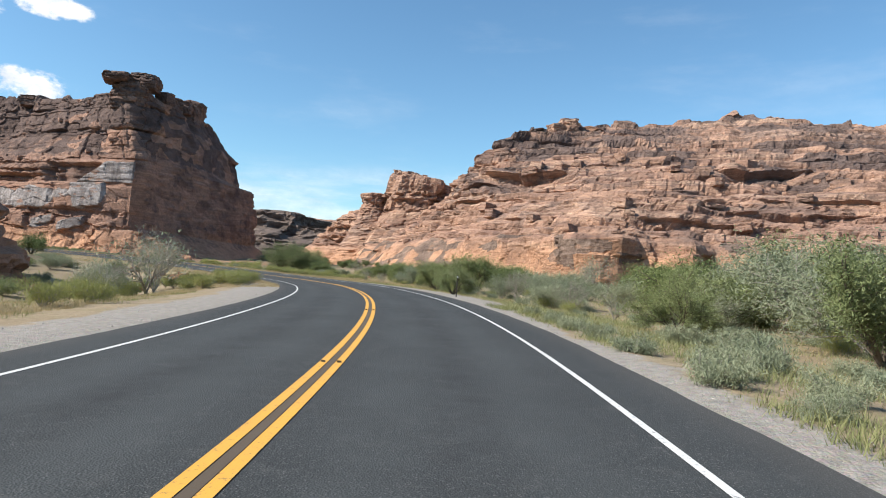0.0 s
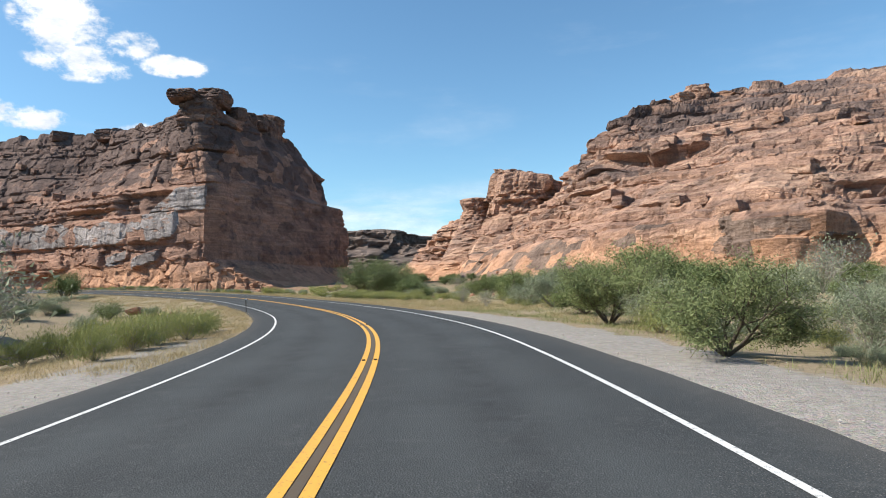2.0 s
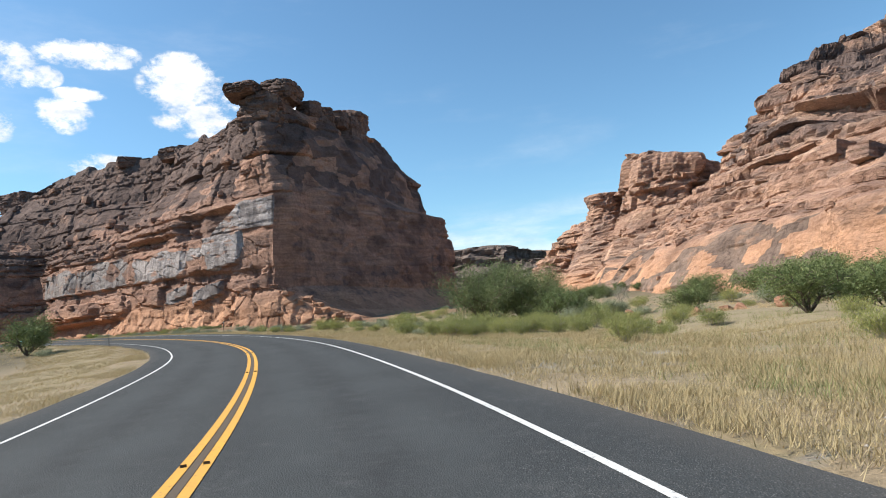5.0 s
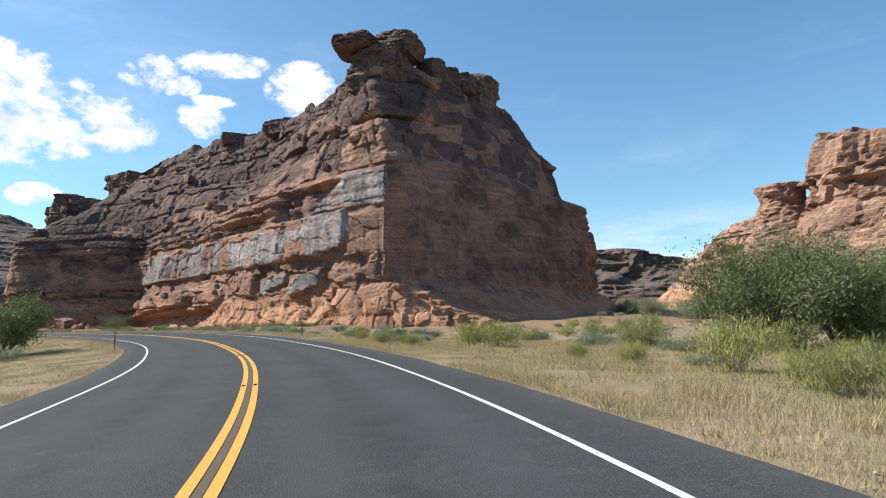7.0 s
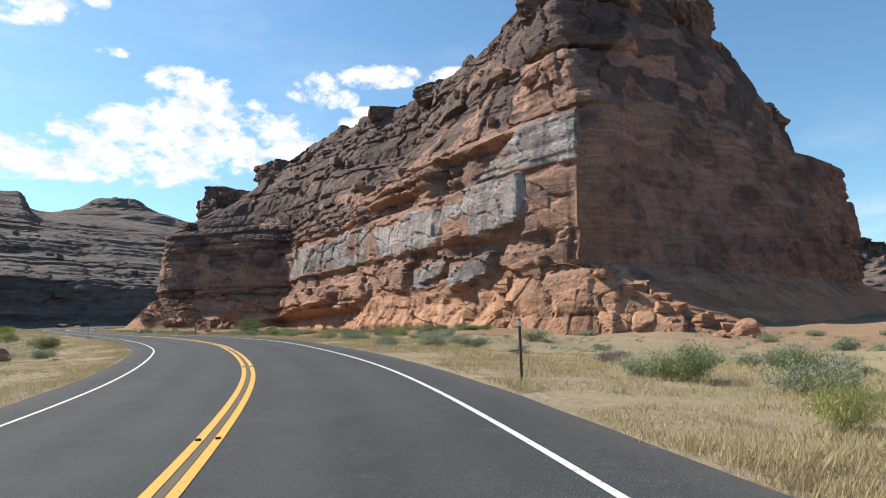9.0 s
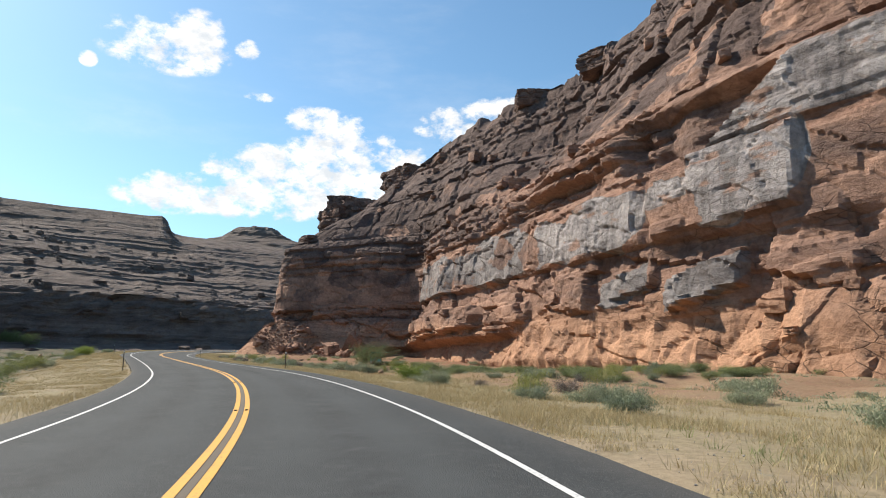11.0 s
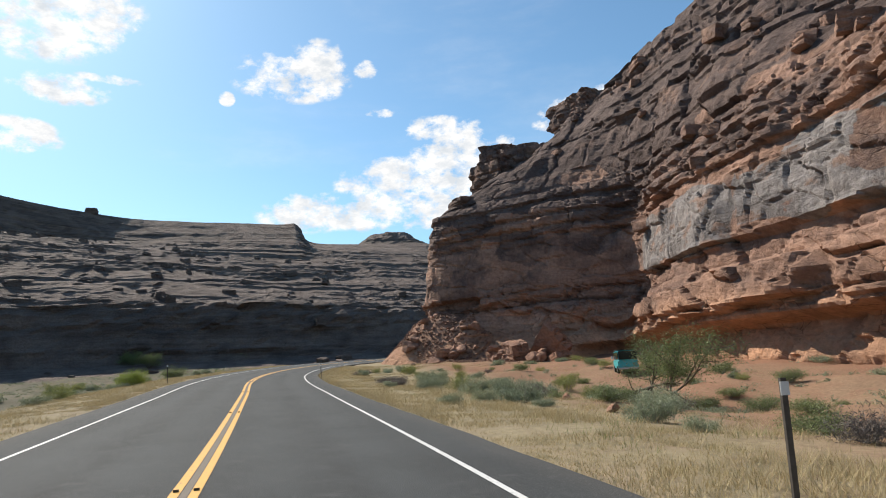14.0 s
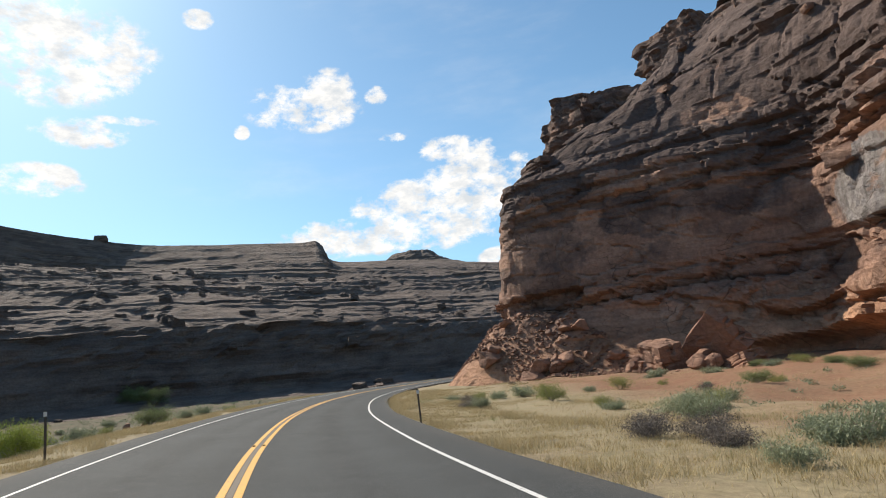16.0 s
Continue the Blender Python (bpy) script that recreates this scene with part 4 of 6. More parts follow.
def mesa_stain(g, s):
    who, edge = cells(g / (7.0, 7.0, 3.4), 335)
    low = smooth(g[..., 2], 12, 10)
    high, _ = cells(g / (16.0, 16.0, 5.0), 337)
    return np.where(who > 0.6, 0.75, 0.0) * (0.35 + 0.65 * low), np.maximum(np.where(high > 0.66, 0.75, 0.1) * (1 - 0.8 * low) * smooth(g[..., 2], 16, 34), (0.38 + 0.35 * high) * smooth(g[..., 2], 36, 54))


me = cliff("mesa", [R_FOOT, R_BENCH, R_MID, R_UPPER, R_CREST, R_BACK], 0.7, 0.5, 12, MAT_MESA, density=[0.4, 0.7, 1, 1, 1, 1, 1, 1, 0.9, 0.5, 0.4], amp=[0.4, 1, 1.1, 1.2, 1, 0.6], flip=1.0, beds=R_BEDS, ledge=0.5, block=0.9, width=(4, 15), big=2.0, wave=0.5, crag=(1.0, 0.45), crag_size=5.0,
           carve=mesa_shape, stain=mesa_stain, saw=(20.0, 5.0, 7.5, 0.3, 1.0), treads=((0.9, 4.4), 0.13, 0.16, 1.0, 8.0, lambda g: smooth(g[..., 2], 9, 12)), rise=crest_blocks(9.0, 4.0, 3.5, 4.3, 92))
mesa = tagged(new("mesa", me), "long sunlit orange sandstone mesa with stepped ledges", "rock mesa")


def ring(cx, cy, rx, ry, z, n=10, turn=0.0, wob=0.0, seed=0):
    rng = np.random.default_rng(seed)
    k = 1 + wob * rng.uniform(-1, 1, n)
    a = np.arange(n) * 2 * np.pi / n + turn
    return [(cx + rx * k[i] * math.cos(a[i]), cy + ry * k[i] * math.sin(a[i]), z) for i in range(n)]


def leaning(pts, fall, x0):
    """The ring pts, with its top falling away to the east of x0."""
    return [(x, y, z - fall * (x - x0)) for x, y, z in pts]


me = cliff("rock_tower", [ring(-12, 297, 38, 36, -4), ring(-12, 295, 25, 25, 14), ring(-11, 293, 17, 19, 28, wob=0.06, seed=2), leaning(ring(-10.5, 292, 13.6, 16.5, 43.5, wob=0.08, seed=3), 0.22, -23), leaning(ring(-10.5, 292, 3, 4, 44.5), 0.22, -23)], 0.8, 0.6, 21, MAT_MESA, closed=True, flip=1.0, amp=[0.4, 1, 1.2, 1, 0.4], bed=(1.5, 8.0), big=1.8, ledge=0.45, block=1.2, crag=(1.5, 0.5), crag_size=6.0, wave=0.5, saw=(13.0, 3.0, 16.0, 0.3, 1.0))
rock_tower = tagged(new("rock_tower", me), "brown sandstone tower at the end of the mesa", "rock tower")
me = cliff("rock_shoulder", [ring(-33, 300, 24, 22, -4), ring(-33, 300, 14, 14, 14), ring(-33, 300, 7.5, 8, 25), ring(-33.6, 300, 5.6, 6, 30), ring(-33.8, 300, 6.2, 6.4, 34), ring(-33, 300, 1, 1, 35)], 0.8, 0.6, 22, MAT_MESA, closed=True, flip=1.0, amp=[0.4, 1, 1, 0.7, 0.6, 0.3], big=1.0, ledge=0.5, crag=(0.8, 0.4))
tagged(new("rock_shoulder", me), "lower sandstone knob beside the tower", "rock tower")
me = cliff("mesa_spur", [ring(-38, 340, 46, 42, -5), ring(-40, 334, 28, 26, 13), ring(-40, 330, 14, 14, 25), ring(-39, 328, 3, 3, 30)], 0.9, 0.7, 24, MAT_MESA, closed=True, flip=1.0, amp=[0.4, 1, 1, 0.5], big=3.0, ledge=1.1, crag=(2.2, 0.9), crag_size=5.0, wave=0.8, beds=R_BEDS, treads=((0.9, 4.4), 0.15, 0.2, 1.0, 8.0, lambda g: smooth(g[..., 2], -3, 1)))
tagged(new("mesa_spur", me), "low sunlit sandstone spur at the end of the mesa", "rock spur")

W_FOOT = [(-190, -90, -1), (-232, 0, 0), (-262, 60, 1), (-286, 106, 2), (-300, 146, 4), (-308, 195, 5), (-309.5, 208, 5), (-311, 222, 5), (-314, 260, 5), (-300, 330, 4), (-280, 430, 3)]
W_OUT = np.array([(-0.9, 0.3), (-0.9, 0.25), (-0.95, 0.2), (-0.97, 0.15), (-0.98, 0.12), (-0.98, 0.14), (-0.98, 0.14), (-0.98, 0.14), (-0.97, 0.2), (-0.97, 0.2), (-1, 0.1)])


def back(d, zs):
    return [(f[0] + o[0] * k, f[1] + o[1] * k, z) for f, o, k, z in zip(W_FOOT, W_OUT, np.broadcast_to(d, len(W_FOOT)), zs)]


W_BASE = [(-186, -90, -2), (-220, 0, -1), (-246, 60, 0), (-266, 106, 1.5), (-274, 146, 3.5), (-287, 195, 4.5), (-289.5, 208, 4.5), (-292, 222, 4.5), (-298, 260, 4.5), (-290, 330, 4), (-270, 430, 3)]
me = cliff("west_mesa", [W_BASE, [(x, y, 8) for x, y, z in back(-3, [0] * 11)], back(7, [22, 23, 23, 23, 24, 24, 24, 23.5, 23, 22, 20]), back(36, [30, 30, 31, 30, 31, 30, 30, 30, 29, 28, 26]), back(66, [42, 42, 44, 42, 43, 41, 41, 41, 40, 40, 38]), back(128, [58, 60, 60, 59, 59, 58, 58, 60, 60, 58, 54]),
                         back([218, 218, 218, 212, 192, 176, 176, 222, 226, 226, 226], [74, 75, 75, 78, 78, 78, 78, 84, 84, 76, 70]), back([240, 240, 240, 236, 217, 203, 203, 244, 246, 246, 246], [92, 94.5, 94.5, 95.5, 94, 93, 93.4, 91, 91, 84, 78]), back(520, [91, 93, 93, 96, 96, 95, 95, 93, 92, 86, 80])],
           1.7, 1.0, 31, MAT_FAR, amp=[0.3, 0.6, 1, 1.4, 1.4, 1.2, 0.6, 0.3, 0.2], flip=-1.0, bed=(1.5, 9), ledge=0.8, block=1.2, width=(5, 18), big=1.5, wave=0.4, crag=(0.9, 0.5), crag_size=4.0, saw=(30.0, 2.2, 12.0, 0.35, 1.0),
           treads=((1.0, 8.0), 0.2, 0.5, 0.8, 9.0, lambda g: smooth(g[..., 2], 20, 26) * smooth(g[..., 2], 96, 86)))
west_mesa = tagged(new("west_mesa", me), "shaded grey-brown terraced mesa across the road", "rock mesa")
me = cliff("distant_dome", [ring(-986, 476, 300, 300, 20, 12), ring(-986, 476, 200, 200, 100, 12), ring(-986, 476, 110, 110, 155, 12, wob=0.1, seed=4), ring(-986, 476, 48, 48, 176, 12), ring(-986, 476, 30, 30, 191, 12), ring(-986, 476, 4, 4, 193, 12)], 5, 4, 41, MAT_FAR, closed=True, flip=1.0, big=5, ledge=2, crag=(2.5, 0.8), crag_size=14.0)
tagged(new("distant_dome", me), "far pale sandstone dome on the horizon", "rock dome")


def far_wall(name, pts, h, seed, depth=90, label="", mat=MAT_FAR, step=2.2):
    pts = np.array(pts, float)
    h = np.broadcast_to(h, len(pts))
    t = np.gradient(pts, axis=0)
    o = np.stack([-t[:, 1], t[:, 0]], 1)
    o /= np.linalg.norm(o, axis=1, keepdims=True)
    o *= np.sign(o[:, 1:2] + 1e-6)
    rail = lambda d, k: [(p[0] + q[0] * d, p[1] + q[1] * d, z) for p, q, z in zip(pts, o, k)]
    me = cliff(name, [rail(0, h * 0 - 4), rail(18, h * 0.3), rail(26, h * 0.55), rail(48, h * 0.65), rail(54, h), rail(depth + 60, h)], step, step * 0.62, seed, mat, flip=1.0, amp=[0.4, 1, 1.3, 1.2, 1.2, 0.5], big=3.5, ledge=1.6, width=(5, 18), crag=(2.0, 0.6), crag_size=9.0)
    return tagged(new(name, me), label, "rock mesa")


far_wall("far_mesa", [(-300, 420), (-160, 410), (-120, 405), (-108, 403), (-60, 405), (-20, 430), (40, 480)], [32, 36, 36, 28, 23, 19, 18], 51, label="stepped sandstone mesa beyond the butte")
far_wall("distant_mesa", [(-700, 900), (-300, 820), (-100, 800), (150, 860), (700, 900)], [70, 66, 56, 60, 80], 53, label="low pale mesa on the skyline", mat=MAT_BUTTE, step=4.5)
far_wall("south_mesa", [(300, -260), (80, -330), (-160, -280), (-330, -120)], [70, 75, 72, 70], 55, label="sandstone canyon wall closing the valley", step=4.0)

# ---- loose rock ----
def blocky(seed, subdiv=3, cuts=9, rough=0.1, flat=(1, 1, 1)):
    """A broken, slightly rounded rock, about one metre in radius."""
    rng = np.random.default_rng(seed)
    bm = bmesh.new()
    bmesh.ops.create_icosphere(bm, subdivisions=subdiv, radius=1.0)
    v = np.array([p.co for p in bm.verts])
    planes = rng.normal(size=(cuts, 3))
    planes /= np.linalg.norm(planes, axis=1, keepdims=True)
    for q, d in zip(planes, rng.uniform(0.42, 0.72, cuts)):
        over = np.maximum(v @ q - d, 0)
        v = v - over[:, None] * q * 0.97
    v = v * (1 + rough * fbm(v * 2.2 + seed * 3.1, 3, seed))[:, None] * np.array(flat)
    for p, c in zip(bm.verts, v):
        p.co = c
    return bm


def boulder(name, seed, mat, label, flat=(1, 1, 1), subdiv=3, cuts=9):
    return tagged(part(name, blocky(seed, subdiv, cuts, 0.1, flat), mat), label, "boulder")


def put(ob, x, y, size, turn=0.0, sink=0.25, z=None, tip=(0, 0)):
    g = float(ground_z(np.array([x]), np.array([y]))[0]) if z is None else z
    sx, sy, sz = size if hasattr(size, "__len__") else (size, size, size)
    ob.matrix_basis = Matrix.LocRotScale((x, y, g + sz * (1 - 2 * sink) * 0.8), Euler((radians(tip[0]), radians(tip[1]), radians(turn))), (sx, sy, sz))
    return ob


def slab_rock(seed, size, cell=1.0, edge=0.22, beds=3, cuts=17):
    """A squarish block in metres: flat faces, worn corners, a few bedding grooves."""
    bm = bmesh.new()
    bmesh.ops.create_cube(bm, size=2.0)
    bmesh.ops.subdivide_edges(bm, edges=bm.edges[:], cuts=cuts, use_grid_fill=True)
    v = np.array([p.co for p in bm.verts])
    r = np.maximum(np.abs(v).max(1), 1e-6)
    ball = v / np.linalg.norm(v, axis=1, keepdims=True)
    v = v * (1 - edge) + ball * edge * 1.12
    w_ = v * np.array(size)
    who, gap = cells(w_ / np.array((2.6, 2.6, 1.5)) / cell + seed * 7.7, seed)
    groove = np.abs(((v[:, 2] + 0.08 * grain3(v * 1.5 + seed, seed)) * beds * 0.5 + seed * 0.37) % 1 - 0.5) * 2
    k = 1 + 0.1 * fbm(w_ * 0.35 + seed * 3.1, 4, seed) + 0.16 * (who - 0.5) - 0.07 * smooth(gap, 0.12, 0) - 0.09 * smooth(groove, 0.78, 1.0) * (np.abs(v[:, 2]) < 0.8)
    v = v * (k[:, None] ** np.array((1, 1, 0.45))) * np.array(size)
    for p, c in zip(bm.verts, v):
        p.co = c
    return bm


def crest_rock(name, seed, x, y, z, size, turn=0.0, tip=(0, 0), edge=0.3, mat=MAT_BUTTE):
    ob = part(name, slab_rock(seed, size, 1.0, edge), mat, butte)
    ob.data.attributes.new("varnish_shade", "FLOAT", "POINT").data.foreach_set("value", np.full(len(ob.data.vertices), 0.62, np.float32))
    ob.matrix_basis = Matrix.LocRotScale((x, y, z), Euler((radians(tip[0]), radians(tip[1]), radians(turn))), None)
    return ob


crest_rock("cap_rock", 71, -102.8, 195.6, 54.3, (4.0, 4.8, 1.5), 20, (0, -4), 0.55)
crest_rock("cap_rock", 72, -97.4, 203.0, 55.0, (4.2, 4.8, 2.6), 10, (0, 3), 0.55)
crest_rock("cap_neck", 73, -100.2, 199.6, 48.6, (5.4, 5.6, 4.2), 15, (0, 0), 0.5)
crest_rock("cap_neck", 84, -99.6, 199.8, 51.6, (4.4, 5.2, 2.4), 25, (0, 0), 0.45)
crest_rock("hoodoo", 74, -91.6, 228.6, 53.6, (3.2, 4.6, 2.3), 0, (0, 6), 0.45)
crest_rock("hoodoo_neck", 75, -92.4, 226.4, 49.6, (3.6, 4.8, 4.2), 0)
crest_rock("rim_boulder", 76, -93.4, 214.6, 51.2, (3.0, 3.2, 2.2), 30, (0, 0), 0.5)
crest_rock("rim_boulder", 87, -93.6, 208.8, 51.6, (2.6, 2.6, 2.2), 75, (0, 0), 0.5)
crest_rock("rim_boulder", 88, -92.2, 220.6, 51.6, (2.6, 3.0, 2.4), 10, (0, 0), 0.5)
crest_rock("rim_boulder", 77, -89.6, 249.0, 38.0, (4.2, 5.4, 2.6), 30)
crest_rock("rim_boulder", 78, -142.0, 217.6, 50.6, (4.2, 3.0, 1.8), 10)
crest_rock("rim_boulder", 79, -164.0, 222.6, 52.4, (3.4, 2.8, 1.7), 50)
crest_rock("rim_boulder", 80, -212.0, 225.0, 47.0, (5.6, 4.6, 3.4), 5, (0, -4))
crest_rock("nose_knob", 81, -222.4, 212.4, 38.8, (4.0, 4.6, 4.9), 40, (0, 4), 0.55)
crest_rock("nose_knob", 82, -217.6, 214.6, 37.2, (5.0, 5.0, 4.4), 60, (0, 0), 0.3)
crest_rock("nose_knob", 86, -219.4, 209.4, 36.0, (4.2, 4.0, 3.4), 15, (0, 0), 0.4)
crest_rock("rim_boulder", 83, -216.0, 200.6, 29.6, (2.8, 2.4, 1.3), 0)

nub = tagged(new("rock_pillar"), "square sandstone knob standing on the mesa rim", "rock pillar")
for k, (x, y, z, sz) in enumerate(((48.8, 266.5, 62.6, (3.6, 3.8, 3.6)), (43.4, 263.5, 60.4, (3.4, 3.2, 2.6)), (48.8, 267.5, 58.8, (6.0, 5.0, 3.0)))):
    ob = part("block", slab_rock(90 + k, sz, 1.0, 0.25), MAT_MESA, nub)
    ob.matrix_basis = Matrix.LocRotScale((x, y, z), Euler((0, 0, 0.4 * k)), None)
def surface(ob):
    """A search tree of a great rock, to set loose things on its surface."""
    me = ob.data
    v = np.empty(len(me.vertices) * 3, np.float32)
    me.vertices.foreach_get("co", v)
    f = np.empty(len(me.loops), np.int32)
    me.loops.foreach_get("vertex_index", f)
    return BVHTree.FromPolygons(v.reshape(-1, 3).tolist(), f.reshape(-1, 4).tolist())


def drop(tree, x, y, top=300.0):
    hit = tree.ray_cast(Vector((x, y, top)), Vector((0, 0, -1)))
    return hit[0].z if hit[0] else None


BUTTE_TOP, MESA_TOP, WEST_TOP = surface(butte), surface(mesa), surface(west_mesa)


rng = np.random.default_rng(5)
rim = None
for k, (x, y, z) in enumerate(((60, 271, 65.5), (88, 285, 72.0), (120, 273, 70.0), (150, 262, 69.0))):
    sz = rng.uniform(3.0, 5.5, 3) * (1.4, 1.4, 0.55)
    if rim is None:
        rim = boulder("rim_boulder", 95, MAT_MESA, "weathered block on the rim of the mesa", cuts=14, subdiv=4)
        tagged(rim, group="mesa rim blocks")
        rim.matrix_basis = Matrix.LocRotScale((x, y, (drop(MESA_TOP, x, y) or z) + 0.1), None, sz)
        continue
    copy_thing(rim, Matrix.LocRotScale((x, y, (drop(MESA_TOP, x, y) or z) + 0.1), Euler((0, 0, rng.uniform(0, 6))), sz) @ Matrix.Diagonal((*(1 / v for v in rim.scale), 1)))



def ledge_blocks(parent, tree, mat, n, place, lo, hi, seed):
    """Fallen blocks resting on the ledges of a great rock, parts of it."""
    rng = np.random.default_rng(seed)
    first = []
    for k in range(n):
        x, y = place(rng)
        z = drop(tree, x, y)
        if z is None:
            continue
        size = lo + (hi - lo) * rng.uniform() ** 2.2
        if len(first) < 6:
            ob = part("fallen_block", slab_rock(seed + k, (1.0, 0.8, 0.55 + 0.1 * (k % 3)), 0.35, 0.22, 2, 5), mat, parent)
            first.append(ob)
        else:
            ob = new("fallen_block", first[k % 6].data)
            ob.parent = parent
        ob.matrix_basis = Matrix.LocRotScale((x, y, z + 0.12 * size), Euler((rng.uniform(-0.25, 0.25), rng.uniform(-0.25, 0.25), rng.uniform(0, 6.3))), (size * rng.uniform(0.8, 1.5), size, size))


ledge_blocks(mesa, MESA_TOP, MAT_MESA, 150, lambda r: (lambda a, b: (-20 + 130 * a, (205 - 0.9 * 60 * min(a * 2, 1.0)) - 22 + b * 95))(r.uniform(), r.uniform()), 0.5, 2.6, 700)
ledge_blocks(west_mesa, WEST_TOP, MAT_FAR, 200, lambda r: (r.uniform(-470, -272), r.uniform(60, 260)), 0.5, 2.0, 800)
ledge_blocks(rock_tower, surface(rock_tower), MAT_MESA, 26, lambda r: (r.uniform(-42, 14), r.uniform(262, 300)), 0.6, 2.2, 760)
ledge_blocks(butte, BUTTE_TOP, MAT_BUTTE, 60, lambda r: (lambda a, b: (-100 - 110 * a, 191 + 20 * a + b * 14))(r.uniform(), r.uniform()), 0.35, 1.3, 900)

ob = part("rim_boulder", slab_rock(97, (2.4, 3.0, 1.9), 1.0, 0.4), MAT_FAR, west_mesa)
ob.matrix_basis = Matrix.Translation((-506.0, 124.6, (drop(WEST_TOP, -506.0, 124.6) or 95.0) + 1.2))

# talus of the butte, boulders of the wash and the roadside
PROTOS = []
for k in range(7):
    ob = boulder("boulder", 110 + k, MAT_BOULDER, "angular red sandstone boulder lying in the talus", flat=(1, 0.85 + 0.05 * (k % 3), 0.6 + 0.06 * k), subdiv=3, cuts=13 + k)
    tagged(ob, group="fallen boulders")
    PROTOS.append([ob, False])


def scatter_rock(x, y, size, rng, sink=0.25, z=None):
    if z is None and abs(float(road_near(np.array([x]), np.array([y]))[0][0])) < 8 + size:
        return None
    pr = PROTOS[rng.integers(len(PROTOS))]
    g = float(ground_z(np.array([x]), np.array([y]))[0]) if z is None else z
    m = Matrix.LocRotScale((x, y, g + size * (0.5 - sink)), Euler((rng.uniform(-0.3, 0.3), rng.uniform(-0.3, 0.3), rng.uniform(0, 6.28))), (size, size * rng.uniform(0.7, 1.1), size * rng.uniform(0.7, 1)))
    if not pr[1]:
        pr[0].matrix_basis, pr[1] = m, True
        return pr[0]
    return copy_thing(pr[0], m @ Matrix.Diagonal((*(1 / v for v in pr[0].scale), 1)))


rng = np.random.default_rng(17)
for _ in range(44):                                   # foot of the corner
    f = rng.uniform() ** 0.6
    x, y = -88 + 17 * f, 181.0 + 5.5 * f
    scatter_rock(x + rng.normal(0, 1.6), y + rng.normal(0, 1.2), rng.uniform(0.25, 1.0) ** 1.8 * 1.1 + 0.2, rng, z=-1.2 + 1.6 * (1 - f) * rng.uniform(0, 1))
scatter_rock(-73.8, 186.6, 2.4, rng, 0.2, z=-1.3)
scatter_rock(-75.4, 188.6, 1.5, rng, 0.2, z=-1.0)
for _ in range(46):                                   # talus under the nose
    a = rng.uniform(0, 1)
    x, y = -191 - 25 * a + rng.normal(0, 2), 196.5 - 5 * a + rng.normal(0, 2.2)
    scatter_rock(x, y, rng.uniform(0.2, 1.0) ** 2 * 2.0 + 0.25, rng, z=drop(BUTTE_TOP, x, y, 14.0))
for x, y, z, sz, tip in ((-191.8, 199.0, 4.4, (3.4, 0.7, 2.3), (30, -30)), (-194.4, 195.5, 3.6, (1.9, 1.4, 2.0), (10, 10)), (-197.0, 195.2, 3.2, (1.2, 1.0, 1.2), (0, 20)), (-186.4, 196.4, 2.6, (1.8, 1.1, 1.0), (0, -15))):
    ob = tagged(part("fallen_slab", slab_rock(int(-x), sz, 0.7, 0.2), MAT_BOULDER), "large flat sandstone slab fallen from the wall", "boulder")
    ob.matrix_basis = Matrix.LocRotScale((x, y, z), Euler((radians(tip[0]), radians(tip[1]), radians(-10))), None)
for _ in range(34):                                   # rocky bank inside the bend
    x, y = rng.normal(-95, 5), rng.normal(127.5, 2.0)
    if float(road_near(np.array([x]), np.array([y]))[0][0]) < -8:
        scatter_rock(x, y, rng.uniform(0.2, 0.9), rng)
for _ in range(26):                                   # wash on the inner side, first bend
    x, y = rng.normal(-36, 6), rng.normal(76, 9)
    scatter_rock(x, y, rng.uniform(0.3, 1.2), rng)
for _ in range(22):
    x, y = rng.normal(-246, 8), rng.normal(156, 3)
    scatter_rock(x, y, rng.uniform(0.4, 1.6), rng)
for _ in range(24):                                   # cut bank beyond the pull-out
    x, y = rng.normal(-10, 8), rng.normal(128, 5)
    scatter_rock(x, y, rng.uniform(0.3, 0.9), rng)
for x, y, sz in ((-99.5, 151.1, 0.42), (-106.0, 156.0, 0.45), (-117.5, 159.5, 0.4), (-136.5, 163.5, 0.4), (-142.5, 166.0, 0.35), (-133.9, 157.8, 0.45), (-128.0, 171.0, 0.5), (-146, 176, 0.6), (-150.5, 173.5, 0.5)):
    scatter_rock(x, y, sz, rng)
me = cliff("talus_fan", [[(-110, 184.2, -3), (-98, 181.2, -3), (-91, 180.2, -3), (-85, 181.4, -3), (-78, 184, -3), (-70, 187.5, -3)], [(-110, 186, 1.5), (-98, 183.0, 4.2), (-91.5, 182.6, 4.2), (-86, 183.6, 2.0), (-78, 186.0, 0.2), (-70.5, 189, -2.2)],
                         [(-110, 187.6, 4.0), (-98, 185.0, 8.0), (-92, 184.8, 8.3), (-86.6, 186.2, 5.0), (-79, 188.4, 1.9), (-71, 191, -1.8)], [(-108, 194, 3.5), (-98, 194, 7), (-90, 195, 7.5), (-82, 197, 4), (-73, 197, 0), (-66, 196, -3)]], 0.26, 0.24, 63, MAT_BUTTE, flip=1.0, amp=[0.4, 1, 0.9, 0.5], ledge=0.1, block=0.4, width=(4.0, 9.0), big=0.7, fine=0.12, crag=(0.9, 0.2), crag_size=5.5, wave=0.6, bed=(4.5, 8.0), saw=(4.5, 1.0, 14.0, 0.25, 1.0))
talus_fan = tagged(new("talus_fan", me), "broken orange sandstone bench at the corner of the butte", "rock heap")
